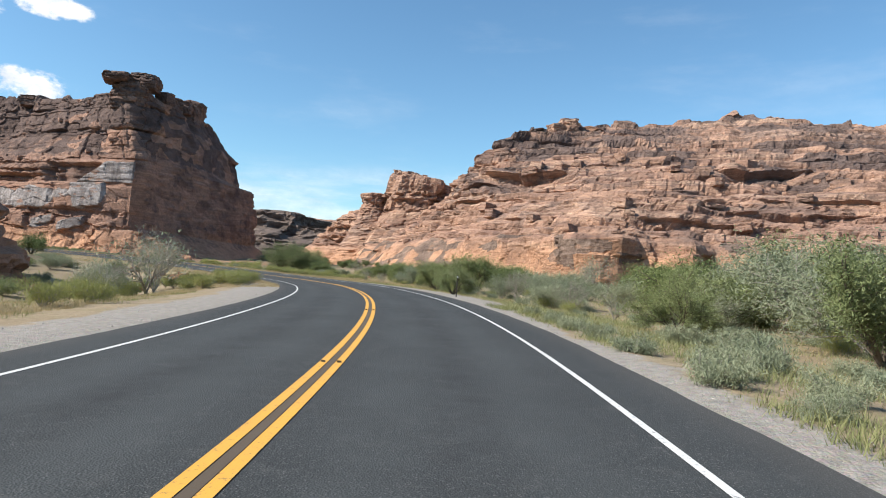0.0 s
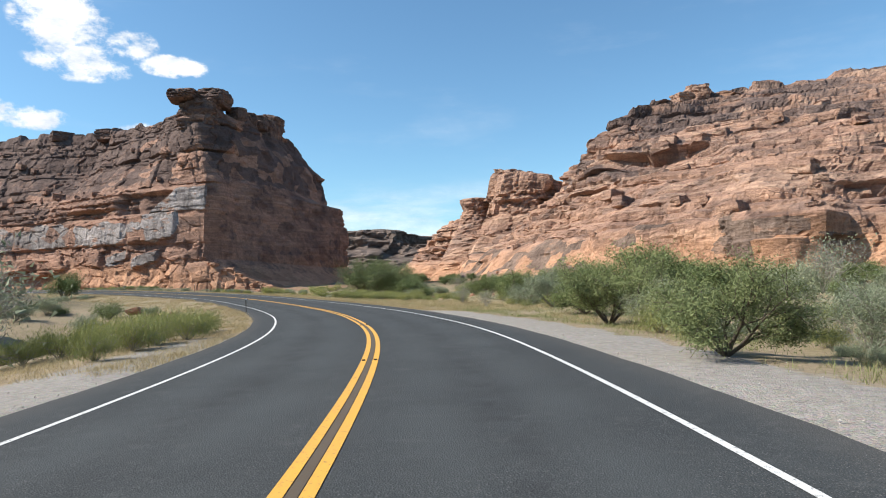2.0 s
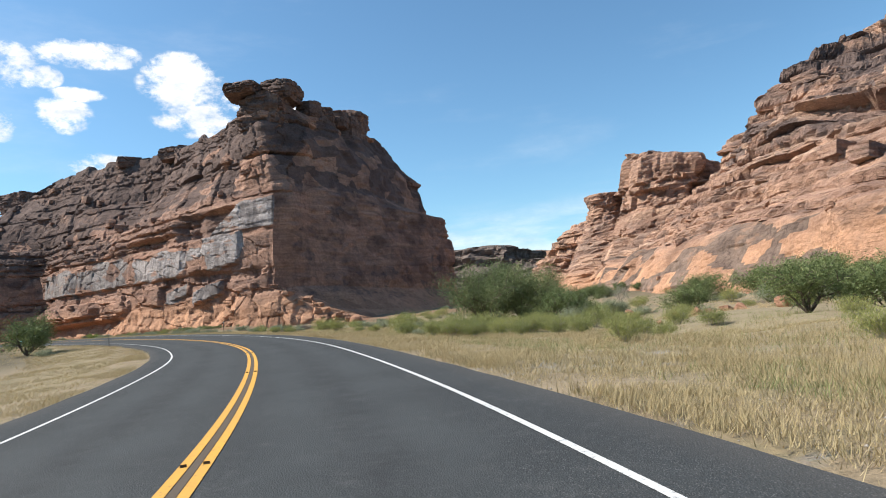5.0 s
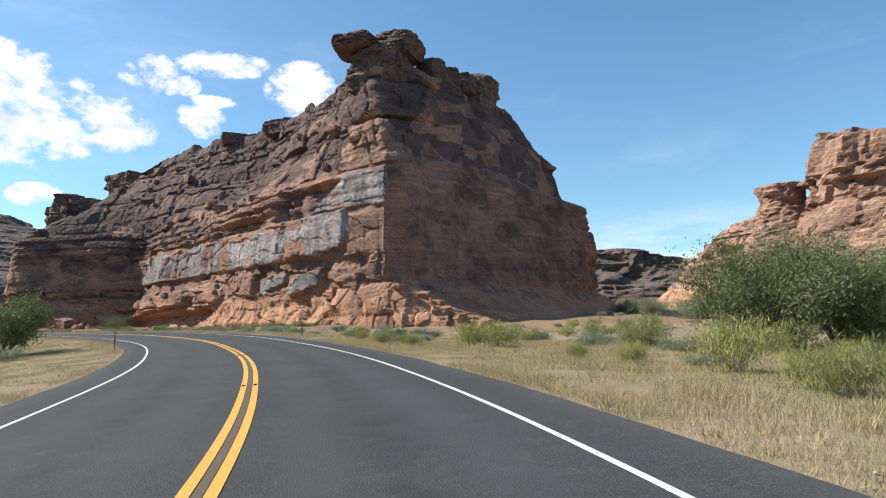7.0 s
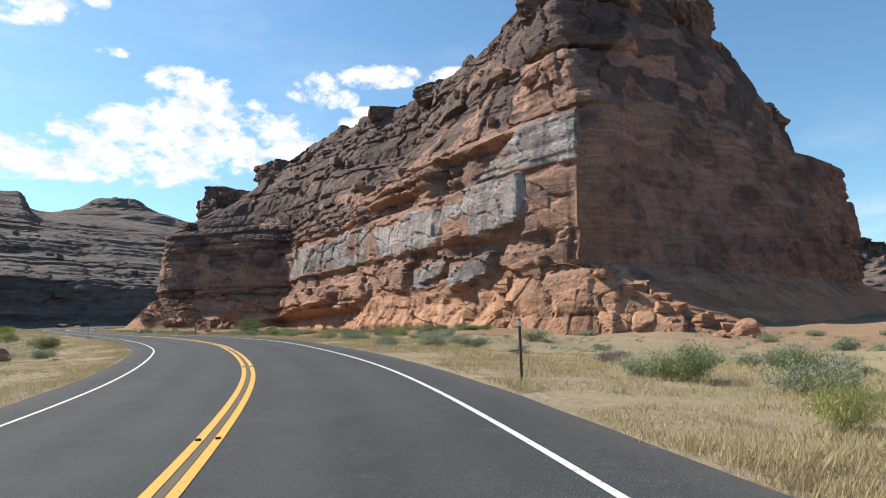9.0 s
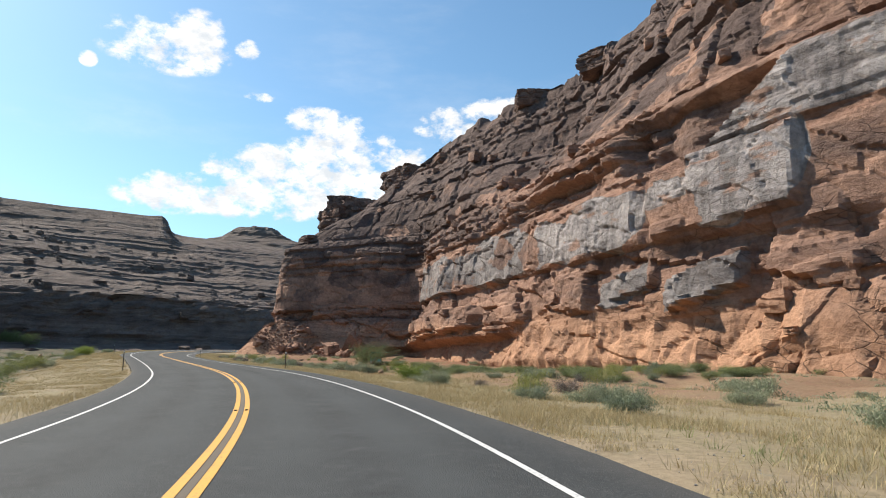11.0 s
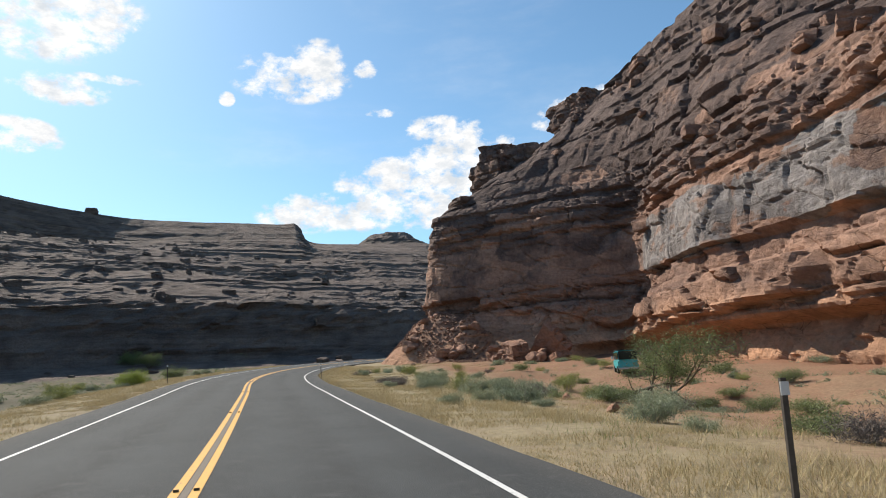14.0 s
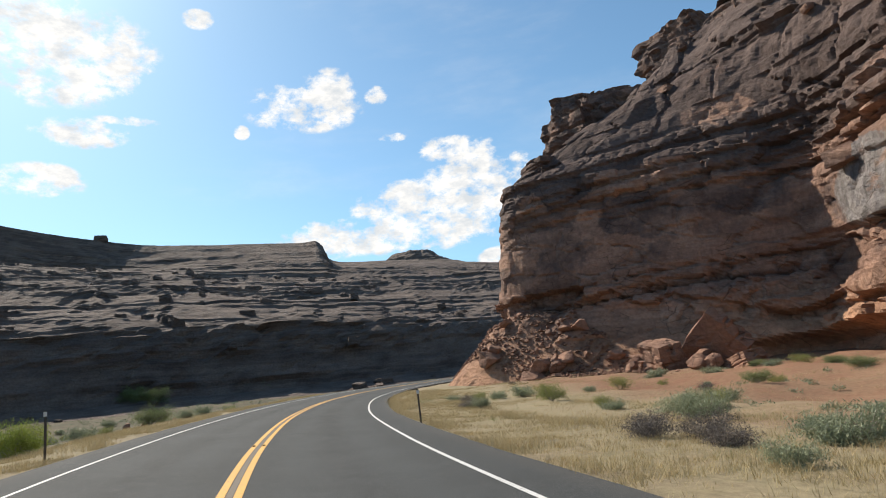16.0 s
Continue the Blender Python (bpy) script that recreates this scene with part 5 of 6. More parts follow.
ledge_blocks(talus_fan, surface(talus_fan), MAT_BUTTE, 34, lambda r: (lambda a: (-104 + 31 * a, 183.2 + 5.0 * a + r.uniform(-0.6, 2.4)))(r.uniform()), 0.3, 1.3, 960)
for x, y, z, sz, tip, turn in ((-84.2, 185.0, 1.7, (1.7, 0.7, 1.4), (-42, 20), 25), (-80.5, 185.6, 0.2, (1.5, 1.1, 0.8), (-15, 18), 50)):
    ob = part("fallen_slab", slab_rock(int(-x * 10), sz, 0.7, 0.2), MAT_BUTTE)
    tagged(ob, "large tilted orange sandstone slab leaning on the talus", "boulder")
    ob.matrix_basis = Matrix.LocRotScale((x, y, z), Euler((radians(tip[0]), radians(tip[1]), radians(turn))), None)
me = cliff("bluff", [ring(-55, 64, 13, 15, -5), ring(-55, 64, 10.5, 12, 1), ring(-55, 64, 9, 10.5, 5), ring(-55, 64, 7, 8, 7), ring(-55, 64, 1, 1, 7.5)], 0.6, 0.5, 61, MAT_BOULDER, closed=True, flip=1.0, amp=[0.4, 1, 1, 0.8, 0.3], big=0.8)
tagged(new("bluff", me), "dark red sandstone bluff above the wash", "rock outcrop")


def loose_stones(name, x, y, sizes, rng, mat, label, z=None):
    """Small stones nobody would count, as one mesh of rough octahedra."""
    n = len(x)
    z = ground_z(x, y) if z is None else z
    base = np.array([(1, 0, 0), (0, 1, 0), (-1, 0, 0), (0, -1, 0), (0, 0, 0.8), (0, 0, -0.6)], float)
    v = base[None] * rng.uniform(0.6, 1.2, (n, 6, 1)) * sizes[:, None, None]
    a = rng.uniform(0, 6.28, n)
    c, s = np.cos(a)[:, None], np.sin(a)[:, None]
    v = np.stack([v[..., 0] * c - v[..., 1] * s, v[..., 0] * s + v[..., 1] * c, v[..., 2]], -1) + np.stack([x, y, z + sizes * 0.15], -1)[:, None]
    t = np.array([(0, 1, 4), (1, 2, 4), (2, 3, 4), (3, 0, 4), (1, 0, 5), (2, 1, 5), (3, 2, 5), (0, 3, 5)])
    f = (t[None] + 6 * np.arange(n)[:, None, None]).reshape(-1, 3)
    return tagged(new(name, mesh_from(name, v.reshape(-1, 3), f, mat)), label, "rubble", kind="stuff")


rng = np.random.default_rng(23)
n = 2600
a = rng.uniform(0, 1, n)
tx, ty = -192 - 32 * a + rng.normal(0, 1.5, n), 190.5 - 3.5 * a + rng.uniform(0, 1, n) ** 1.4 * 8.0
loose_stones("talus_rubble", tx, ty, rng.uniform(0.05, 0.42, n) ** 1.2, rng, MAT_BOULDER, "small red rubble on the talus below the nose", z=np.array([drop(BUTTE_TOP, p, q, 13.0) or float(ground_z(np.array([p]), np.array([q]))[0]) for p, q in zip(tx, ty)]))
n = 5200
i = rng.integers(30, 330, n)
off = np.where(rng.uniform(size=n) < 0.6, 1, -1) * (PAVED + rng.uniform(0.1, 3.4, n))
p = on_road(i, off)
p[:, :2] += np.stack([-ROAD_R[i, 1], ROAD_R[i, 0]], -1) * rng.uniform(-0.42, 0.42, (n, 1))
n2 = 700
px, py = np.concatenate([p[:, 0], rng.normal(-18.5, 4, n2)]), np.concatenate([p[:, 1], rng.normal(90, 5, n2)])
ok = np.abs(road_near(px, py)[0]) > PAVED + 0.1
px, py = px[ok], py[ok]
MAT_GRAVEL = make_plain("gravel_stone", (0.33, 0.3, 0.265), 0.9, 0.0, 0.3, 2.0)
loose_stones("verge_gravel", px, py, rng.uniform(0.006, 0.028, len(px)), rng, MAT_GRAVEL, "pale grey gravel along the road verge")


def at_y(y, x=None):
    return int(np.argmin((ROAD[:, 1] - y) ** 2 + ((ROAD[:, 0] - x) ** 2 if x is not None else 0)))


# ---- plants ----
def tubes(name, segs, mat, sides=5):
    v, f = [], []
    for p, q, r0, r1 in segs:
        p, q = np.array(p, float), np.array(q, float)
        d = q - p
        d /= np.linalg.norm(d) + 1e-9
        u = np.cross(d, (0.3, 0.9, 0.2))
        u /= np.linalg.norm(u) + 1e-9
        w_ = np.cross(d, u)
        k = len(v) * 1
        for c, r in ((p, r0), (q, r1)):
            for j in range(sides):
                t = 6.2832 * j / sides
                v.append(c + r * (math.cos(t) * u + math.sin(t) * w_))
        for j in range(sides):
            f.append((k + j, k + (j + 1) % sides, k + sides + (j + 1) % sides, k + sides + j))
    return mesh_from(name, v, f, mat, True)


def leaves(name, c, size, rng, mat, long=1.8, up=0.0):
    """One small pointed leaf at each place c."""
    n = len(c)
    a = rng.normal(size=(n, 3))
    a[:, 2] += up
    a /= np.linalg.norm(a, axis=1, keepdims=True)
    b = np.cross(a, rng.normal(size=(n, 3)))
    b /= np.linalg.norm(b, axis=1, keepdims=True) + 1e-9
    s = (size * rng.uniform(0.6, 1.3, n))[:, None]
    v = np.stack([c - a * s * long * 0.5 - b * s * 0.45, c - a * s * long * 0.5 + b * s * 0.45, c + a * s * long * 0.6], 1)
    return mesh_from(name, v.reshape(-1, 3), np.arange(3 * n).reshape(-1, 3), mat)


def limbs(rng, base, height, spread, n, rad, levels=2, lean=0.5):
    """Forking limbs from base: segments, and the ends of the twigs."""
    segs, ends = [], []

    def grow(p, d, length, r, lev):
        q = p
        for k in range(3):
            d = d + rng.normal(0, 0.16, 3) + np.array((0, 0, 0.05))
            d /= np.linalg.norm(d)
            e = q + d * length / 3
            segs.append((q, e, r * (1 - 0.18 * k), r * (1 - 0.18 * (k + 1))))
            q = e
            if lev < levels and k > 0:
                for _ in range(2):
                    t = d + rng.normal(0, 0.55, 3)
                    grow(q, t / np.linalg.norm(t), length * rng.uniform(0.5, 0.75), r * 0.5, lev + 1)
        ends.append(q)
    for j in range(n):
        a = 6.2832 * (j + rng.uniform(-0.3, 0.3)) / n
        d = np.array((math.cos(a) * spread, math.sin(a) * spread, 1.0))
        grow(np.array(base, float), d / np.linalg.norm(d), height * rng.uniform(0.7, 1.0), rad * rng.uniform(0.7, 1.1), 0)
    return segs, np.array(ends)


def plant(name, label, category, seed, height, spread, stems, rad, n_leaf, leaf, mat, bark, levels=2, clump=0.5, long=1.8, up=0.2, group="", floor=0.12):
    """A shrub or small tree of limbs with leaves clustered about its twigs."""
    rng = np.random.default_rng(seed)
    segs, ends = limbs(rng, (0, 0, -0.05), height, spread, stems, rad, levels)
    grow = 0.88 * height / ends[:, 2].max()
    segs = [(p * grow, q * grow, a, b) for p, q, a, b in segs]
    ends = ends * grow
    root = tagged(new(name), label, category, group)
    part_mesh("trunk" if rad > 0.05 else "woody_base", tubes("woody_base", segs, bark, 5 if rad > 0.05 else 4), root)
    if n_leaf:
        along = np.array([(0.35 * p + 0.65 * q) for p, q, r0, r1 in segs if r1 < rad * 0.75])
        pool = np.concatenate([ends, ends, along])
        pool = pool[pool[:, 2] > floor * height]
        lump = 0.55 + 0.9 * rng.uniform(size=len(pool))
        who = rng.integers(len(pool), size=n_leaf)
        c = pool[who] + np.clip(rng.normal(0, 1, (n_leaf, 3)), -1.7, 1.7) * (clump * lump[who])[:, None] * (1, 1, 0.75)
        c[:, 2] = np.maximum(c[:, 2], 0.03 + 0.1 * rng.uniform(size=n_leaf))
        part_mesh("crown" if rad > 0.05 else "foliage", leaves("foliage", c, leaf, rng, mat, long, up), root)
    return root


class Kind:
    def __init__(self, protos):
        self.protos, self.used = protos, [False] * len(protos)

    def set(self, x, y, scale, rng, wide=1.0, z=None):
        k = int(rng.integers(len(self.protos)))
        ob = self.protos[k]
        g = float(ground_z(np.array([x]), np.array([y]))[0]) if z is None else z
        m = Matrix.LocRotScale((x, y, g - 0.02), Euler((0, 0, rng.uniform(0, 6.28))), (scale * wide, scale * wide, scale))
        if not self.used[k]:
            ob.matrix_basis, self.used[k] = m, True
            return ob
        return copy_thing(ob, m @ Matrix.Diagonal((*(1 / v for v in ob.scale), 1)))

    def clean(self):
        for ob, u in zip(self.protos, self.used):
            if not u:
                for o in (*ob.children_recursive, ob):
                    bpy.data.objects.remove(o)


OLIVE_TEXT, TREE_TEXT, SAGE_TEXT, RABBIT_TEXT = "grey-green scrubby tree with bare grey twigs", "bushy green Russian olive tree with dense low crown", "low grey-green sagebrush on sandy soil", "yellow-green rabbitbrush with upright broom-like twigs"
TREE = Kind([plant("tree", TREE_TEXT, "tree", 200 + k, 5.0, 0.85, 8, 0.12, 10500, 0.088, MAT_GREEN, MAT_BARK, 2, 0.4, 2.2, 0.3) for k in range(3)])
OLIVE = Kind([plant("tree", OLIVE_TEXT, "tree", 210 + k, 4.6, 0.8, 9, 0.07, 9500, 0.074, MAT_SAGE, MAT_TWIG, 2, 0.36, 2.4, 0.4) for k in range(3)])
NEAR_TREE = Kind([plant("tree", TREE_TEXT, "tree", 260 + k, 4.6, 0.85, 9, 0.09, 27000, 0.046, (MAT_LIME, MAT_GREEN)[k], MAT_BARK, 2, 0.25, 2.6, 0.3) for k in range(2)])
NEAR_OLIVE = Kind([plant("tree", OLIVE_TEXT, "tree", 264 + k, 4.4, 0.8, 10, 0.06, 17000, 0.042, MAT_SAGE, MAT_TWIG, 2, 0.3, 3.0, 0.4) for k in range(2)])
CROWN = Kind([plant("tree", TREE_TEXT, "tree", 268 + k, 4.7, 0.85, 10, 0.12, 38000, 0.05, MAT_LIME, MAT_BARK, 2, 0.42, 2.2, 0.3) for k in range(2)])
DEAD = Kind([plant("dead_shrub", "leafless whitish dead shrub with branching twigs", "shrub", 220 + k, 4.0, 0.5, 7, 0.05, 700, 0.08, MAT_SAGE, MAT_TWIG, 3, 0.3, 2.0) for k in range(2)])
SAGE = Kind([plant("sagebrush", SAGE_TEXT, "shrub", 230 + k, 0.62, 1.0, 12, 0.012, 3600, 0.015, MAT_SAGE, MAT_TWIG, 1, 0.09, 4.6, 1.4) for k in range(4)])
FAR_SAGE = Kind([plant("sagebrush", SAGE_TEXT, "shrub", 234 + k, 0.62, 1.0, 8, 0.014, 1500, 0.026, MAT_SAGE, MAT_TWIG, 1, 0.1, 4.0, 1.4) for k in range(4)])
RABBIT = Kind([plant("rabbitbrush", RABBIT_TEXT, "shrub", 240 + k, 0.95, 0.65, 16, 0.012, 4200, 0.012, MAT_RABBIT, MAT_TWIG, 1, 0.12, 7.0, 2.0) for k in range(4)])
FAR_RABBIT = Kind([plant("rabbitbrush", RABBIT_TEXT, "shrub", 244 + k, 0.95, 0.65, 12, 0.012, 2600, 0.016, MAT_RABBIT, MAT_TWIG, 1, 0.12, 6.0, 2.2) for k in range(3)])
BUSH = Kind([plant("bush", "dense round green bush", "shrub", 250 + k, 1.0, 0.9, 12, 0.02, 5600, 0.022, MAT_LIME, MAT_TWIG, 1, 0.15, 3.0, 0.6) for k in range(3)])
PALE = Kind([plant("pale_shrub", "tall pale grey-green shrub with bare whitish twigs", "shrub", 290, 4.4, 0.55, 12, 0.04, 5200, 0.034, MAT_PALE, MAT_PALE_TWIG, 2, 0.24, 2.6, 0.4)])
LIME_BUSH = Kind([plant("bush", "bright yellow-green rounded bush on sandy soil", "shrub", 285, 0.95, 1.1, 16, 0.014, 11000, 0.017, MAT_LIME_BUSH, MAT_TWIG, 1, 0.13, 3.6, 1.0)])
GREY = Kind([plant("dead_bush", "tangled dark grey dead bush among dry grass", "shrub", 270 + k, 0.65, 1.0, 14, 0.014, 2600, 0.014, MAT_DEAD, MAT_TWIG, 1, 0.12, 5.0, 0.6) for k in range(3)])

rng = np.random.default_rng(31)
for x, y, s, wd in ((-24.5, 128.5, 0.7, 1.2), (-77.5, 120.8, 0.95, 1.0), (4.1, 79.0, 1.0, 1.0), (0.8, 84.5, 0.8, 1.2), (9.0, 90.0, 0.85, 1.1), (1.5, 99.0, 0.65, 1.1), (-2.4, 140.5, 0.85, 1.0), (-8.0, 134.0, 0.75, 1.0), (-12.5, 148.0, 0.75, 1.1), (12.0, 112.0, 0.9, 1.0)):
    TREE.set(x, y, s, rng, wd)
for x, y, s in ((-298, 148, 1.0), (-292, 152, 0.8), (-318, 171, 1.1), (-306, 176, 0.7)):
    TREE.set(x, y, s, rng, 1.1, z=6.5)
crooked = plant("tree", "small crooked tree with dark forked trunk and thin green crown", "tree", 279, 5.0, 0.95, 3, 0.15, 12000, 0.042, MAT_LIME, MAT_BARK, 2, 0.4, 2.6, 0.2, floor=0.45)
crooked.matrix_basis = pose(-147.6, 175.0, float(ground_z(np.array([-147.6]), np.array([175.0]))[0]), 0, 0, 40)
PALE.set(-22.8, 51.1, 1.25, rng, 0.85)
PALE.set(-25.4, 47.0, 0.9, rng, 0.9)
DEAD.set(-23.2, 50.6, 1.6, rng, 1.1)
OLIVE.set(-26.0, 49.0, 0.8, rng, 0.9)
for x, y, s in ((22.5, 95.3, 1.5), (-10.5, 88.0, 0.5), (-22.5, 165.0, 0.8), (20.5, 93.0, 1.1), (31.0, 60.0, 0.9)):
    DEAD.set(x, y, s, rng)
# thicket between the road and the mesa
for x, y, s in ((15.5, 24.5, 1.05), (18.0, 29.0, 1.3), (20.5, 34.0, 1.2), (25.0, 39.0, 1.2), (28.0, 57.5, 1.2), (31.5, 52.0, 1.15), (24.0, 62.0, 1.0), (36.0, 47.0, 1.2), (27.0, 47.0, 0.8), (38.9, 111.3, 1.3), (33.0, 100.0, 1.1), (27.5, 84.0, 0.9), (33.0, 70.0, 1.1), (40.0, 60.0, 1.2), (43.0, 78.0, 1.3)):
    near = y < 41
    ((NEAR_OLIVE, NEAR_OLIVE, NEAR_TREE)[rng.integers(3)] if near else (OLIVE, OLIVE, TREE)[rng.integers(3)]).set(x, y, s, rng, 1.2)
for _ in range(40):
    y = rng.uniform(30, 128)
    x = 0.02 * y + rng.uniform(16, 46) - 0.0016 * max(0, y - 40) ** 2
    k = rng.uniform()
    (TREE if k < 0.35 else OLIVE if k < 0.88 else DEAD).set(x + 4, y, rng.uniform(0.35, 0.75), rng, rng.uniform(1.1, 1.5))
for _ in range(16):
    TREE.set(rng.uniform(-46, 12), rng.uniform(196, 246), rng.uniform(0.4, 0.7), rng, 1.2)
for _ in range(22):
    i = int(rng.integers(at_y(84, -24), at_y(118, -54)))
    p = on_road(np.array([i]), np.array([rng.uniform(24, 44)]))[0]
    (TREE if rng.uniform() < 0.5 else OLIVE).set(p[0], p[1], rng.uniform(0.35, 0.6), rng, rng.uniform(1.1, 1.4))
# the far bank, half hidden behind the bend
for _ in range(26):
    x, y = rng.uniform(-62, -26), rng.uniform(40, 96)
    if float(road_near(np.array([x]), np.array([y]))[0][0]) < -13:
        OLIVE.set(x, y, rng.uniform(0.25, 0.55), rng, 1.2)


def strew(kind, n, x0, x1, y0, y1, lo, hi, wide=1.0, least=6.3, most=200.0, side=0):
    done = 0
    for _ in range(n * 6):
        if done >= n:
            break
        x, y = rng.uniform(x0, x1), rng.uniform(y0, y1)
        o = float(road_near(np.array([x]), np.array([y]))[0][0])
        if abs(o) < least or abs(o) > most or o * side < 0:
            continue
        kind.set(x, y, rng.uniform(lo, hi), rng, wide)
        done += 1


strew(SAGE, 46, 2, 22, 4, 80, 0.6, 1.15, 1.2, 7.4, 17, 1)
strew(FAR_SAGE, 30, 8, 44, 20, 120, 0.8, 1.6, 1.2, 14.0, 48, 1)
strew(RABBIT, 26, -26, 20, 8, 130, 0.7, 1.2, 1.1, 8.0, 22, 1)
strew(FAR_RABBIT, 40, -10, 40, 20, 128, 0.8, 1.4, 1.1, 14.0, 45, 1)
strew(RABBIT, 30, -34, -8, 4, 66, 0.9, 1.4, 1.1, 9.5, 17, -1)
strew(FAR_SAGE, 22, -40, -8, 2, 90, 0.7, 1.3, 1.1, 9.0, 28, -1)
strew(FAR_RABBIT, 44, -52, 6, 112, 168, 0.8, 1.6, 1.2, 9.0, 48, 1)
strew(SAGE, 26, -95, -20, 108, 160, 0.7, 1.4, 1.3, 7.5, 18, 1)
strew(FAR_SAGE, 40, -95, 10, 125, 196, 0.7, 1.5, 1.5, 18, 70, 1)
strew(SAGE, 30, -190, -88, 146, 180, 0.6, 1.4, 1.4, 7.0, 20, 1)
strew(FAR_SAGE, 40, -190, -88, 160, 198, 0.6, 1.4, 1.4, 16.0, 45, 1)
strew(FAR_RABBIT, 26, -190, -96, 152, 190, 0.6, 1.1, 1.2, 9.0, 36, 1)
strew(BUSH, 34, -150, -96, 163, 192, 0.5, 1.0, 1.6, 12, 45, 1)
for _ in range(80):                                   # green strip along the foot of the wall
    f = rng.uniform()
    x, y = -100 - 85 * f, 180 + 16 * f - rng.uniform(0, 1) ** 1.5 * 12
    (BUSH, BUSH, FAR_RABBIT, FAR_SAGE)[rng.integers(4)].set(x, y, rng.uniform(0.45, 1.0), rng, 1.4)
strew(FAR_SAGE, 70, -260, -60, 84, 162, 0.8, 1.7, 1.3, 8.5, 50, -1)
strew(FAR_RABBIT, 40, -250, -70, 90, 162, 0.7, 1.4, 1.2, 8.0, 36, -1)
strew(BUSH, 22, -270, -110, 110, 160, 0.8, 1.6, 1.3, 10.0, 40, -1)
strew(BUSH, 14, -60, -28, 44, 104, 0.9, 1.6, 1.3, 11.0, 50, -1)
LIME_BUSH.set(-105.2, 153.8, 1.0, rng, 1.15)
LIME_BUSH.set(-176.5, 149.6, 1.5, rng, 0.9)
for x, y, s, wd in ((-59.3, 134.4, 1.0, 1.0), (-57.6, 137.0, 0.8, 1.0), (-44.0, 87.0, 1.9, 1.1)):
    BUSH.set(x, y, s, rng, wd)
for x, y, s in ((-49.0, 131.5, 1.2), (-47.2, 133.4, 1.1), (-45.0, 130.0, 1.0), (-30.5, 117.0, 1.3), (-24.0, 116.0, 1.4), (-16.5, 53.0, 1.3), (-15.4, 48.5, 1.2), (-17.5, 57.0, 1.2)):
    RABBIT.set(x, y, s, rng)
for x, y, s in ((6.6, 12.5, 1.1), (7.3, 14.5, 1.2), (6.8, 17.5, 1.1), (8.4, 11.0, 1.1), (-156.5, 166.0, 0.9), (-158.0, 167.5, 0.85), (-153.0, 171.0, 1.6), (-147.0, 164.3, 1.4), (-145.8, 165.2, 1.3), (-141.2, 163.2, 1.4), (-152.4, 164.2, 1.2), (-155.0, 162.9, 0.7), (-150.2, 167.4, 1.5), (-162.5, 168.5, 1.3), (-166.0, 171.0, 1.4)):
    SAGE.set(x, y, s, rng, 1.3)
for x, y, s in ((-159.5, 164.2, 0.85), (-158.6, 164.9, 0.95), (-157.6, 164.4, 0.8), (-161.0, 165.4, 0.8), (-53.6, 134.6, 1.1), (-49.8, 139.0, 0.9), (-44.2, 136.8, 0.8), (-147.0, 172.4, 1.7), (-149.6, 174.2, 1.5), (-145.2, 173.6, 1.4), (-142.6, 172.2, 1.1)):
    GREY.set(x, y, s, rng, 1.3)
strew(GREY, 16, -200, -96, 150, 184, 0.5, 1.1, 1.2, 8.0, 30, 1)
strew(GREY, 14, -70, -8, 116, 160, 0.5, 1.0, 1.2, 8.0, 40, 1)
# denser growth where the verge widens
verge_rng = np.random.default_rng(77)
for x, y, s, wd in ((7.9, 77.4, 0.78, 1.1), (10.4, 76.6, 0.72, 1.2), (7.0, 81.3, 0.85, 1.1), (-0.6, 92.4, 0.6, 1.2), (-3.2, 98.0, 0.5, 1.2), (13.0, 80.0, 0.8, 1.1), (17.2, 47.5, 0.85, 1.1), (20.4, 50.5, 1.0, 1.1), (15.2, 52.5, 0.62, 1.2), (13.2, 57.5, 0.5, 1.3), (18.2, 56.5, 0.8, 1.2), (23.0, 54.5, 1.1, 1.1), (12.4, 66.0, 0.5, 1.2)):
    (OLIVE if verge_rng.uniform() < 0.5 else TREE).set(x, y, s, verge_rng, wd)
for x, y, s in ((-16.4, 54.8, 1.45), (-18.2, 58.8, 1.4), (-16.3, 51.4, 1.4), (-18.6, 55.0, 1.5), (-19.6, 58.0, 1.5), (-18.0, 52.6, 1.4)):
    RABBIT.set(x, y, s, verge_rng, 1.2)
# trees and shrubs close to the first two bends
for kind, spots in ((NEAR_TREE, ((-0.4, 58.9, 0.76, 1.1), (-0.9, 66.8, 0.55, 1.2), (9.2, 24.6, 0.5, 1.2), (13.0, 29.5, 0.72, 1.2), (11.6, 16.4, 0.9, 0.95), (0.9, 46.2, 0.5, 1.1), (15.2, 33.5, 0.7, 1.2))),
                    (NEAR_OLIVE, ((1.4, 55.0, 0.45, 1.2), (6.4, 36.2, 0.42, 1.2), (10.8, 26.6, 0.5, 1.2), (17.2, 35.9, 0.95, 1.1), (13.6, 19.6, 0.85, 1.1), (4.6, 48.4, 0.45, 1.1), (7.8, 43.6, 0.6, 1.2))),
                    (CROWN, ((-34.0, 138.0, 1.72, 0.8), (-30.4, 140.0, 1.62, 0.78), (-27.2, 138.6, 1.05, 0.95))),
                    (OLIVE, ((-2.7, 76.8, 0.66, 1.1), (-4.4, 86.0, 0.55, 1.2))), (TREE, ((-6.1, 92.9, 0.72, 1.1),)), (DEAD, ((6.9, 33.2, 0.55, 1.0), (5.4, 46.0, 0.68, 1.0), (8.4, 30.5, 0.5, 1.0), (-7.6, 80.4, 0.4, 1.2)))):
    for x, y, s, wd in spots:
        kind.set(x, y, s, verge_rng, wd)
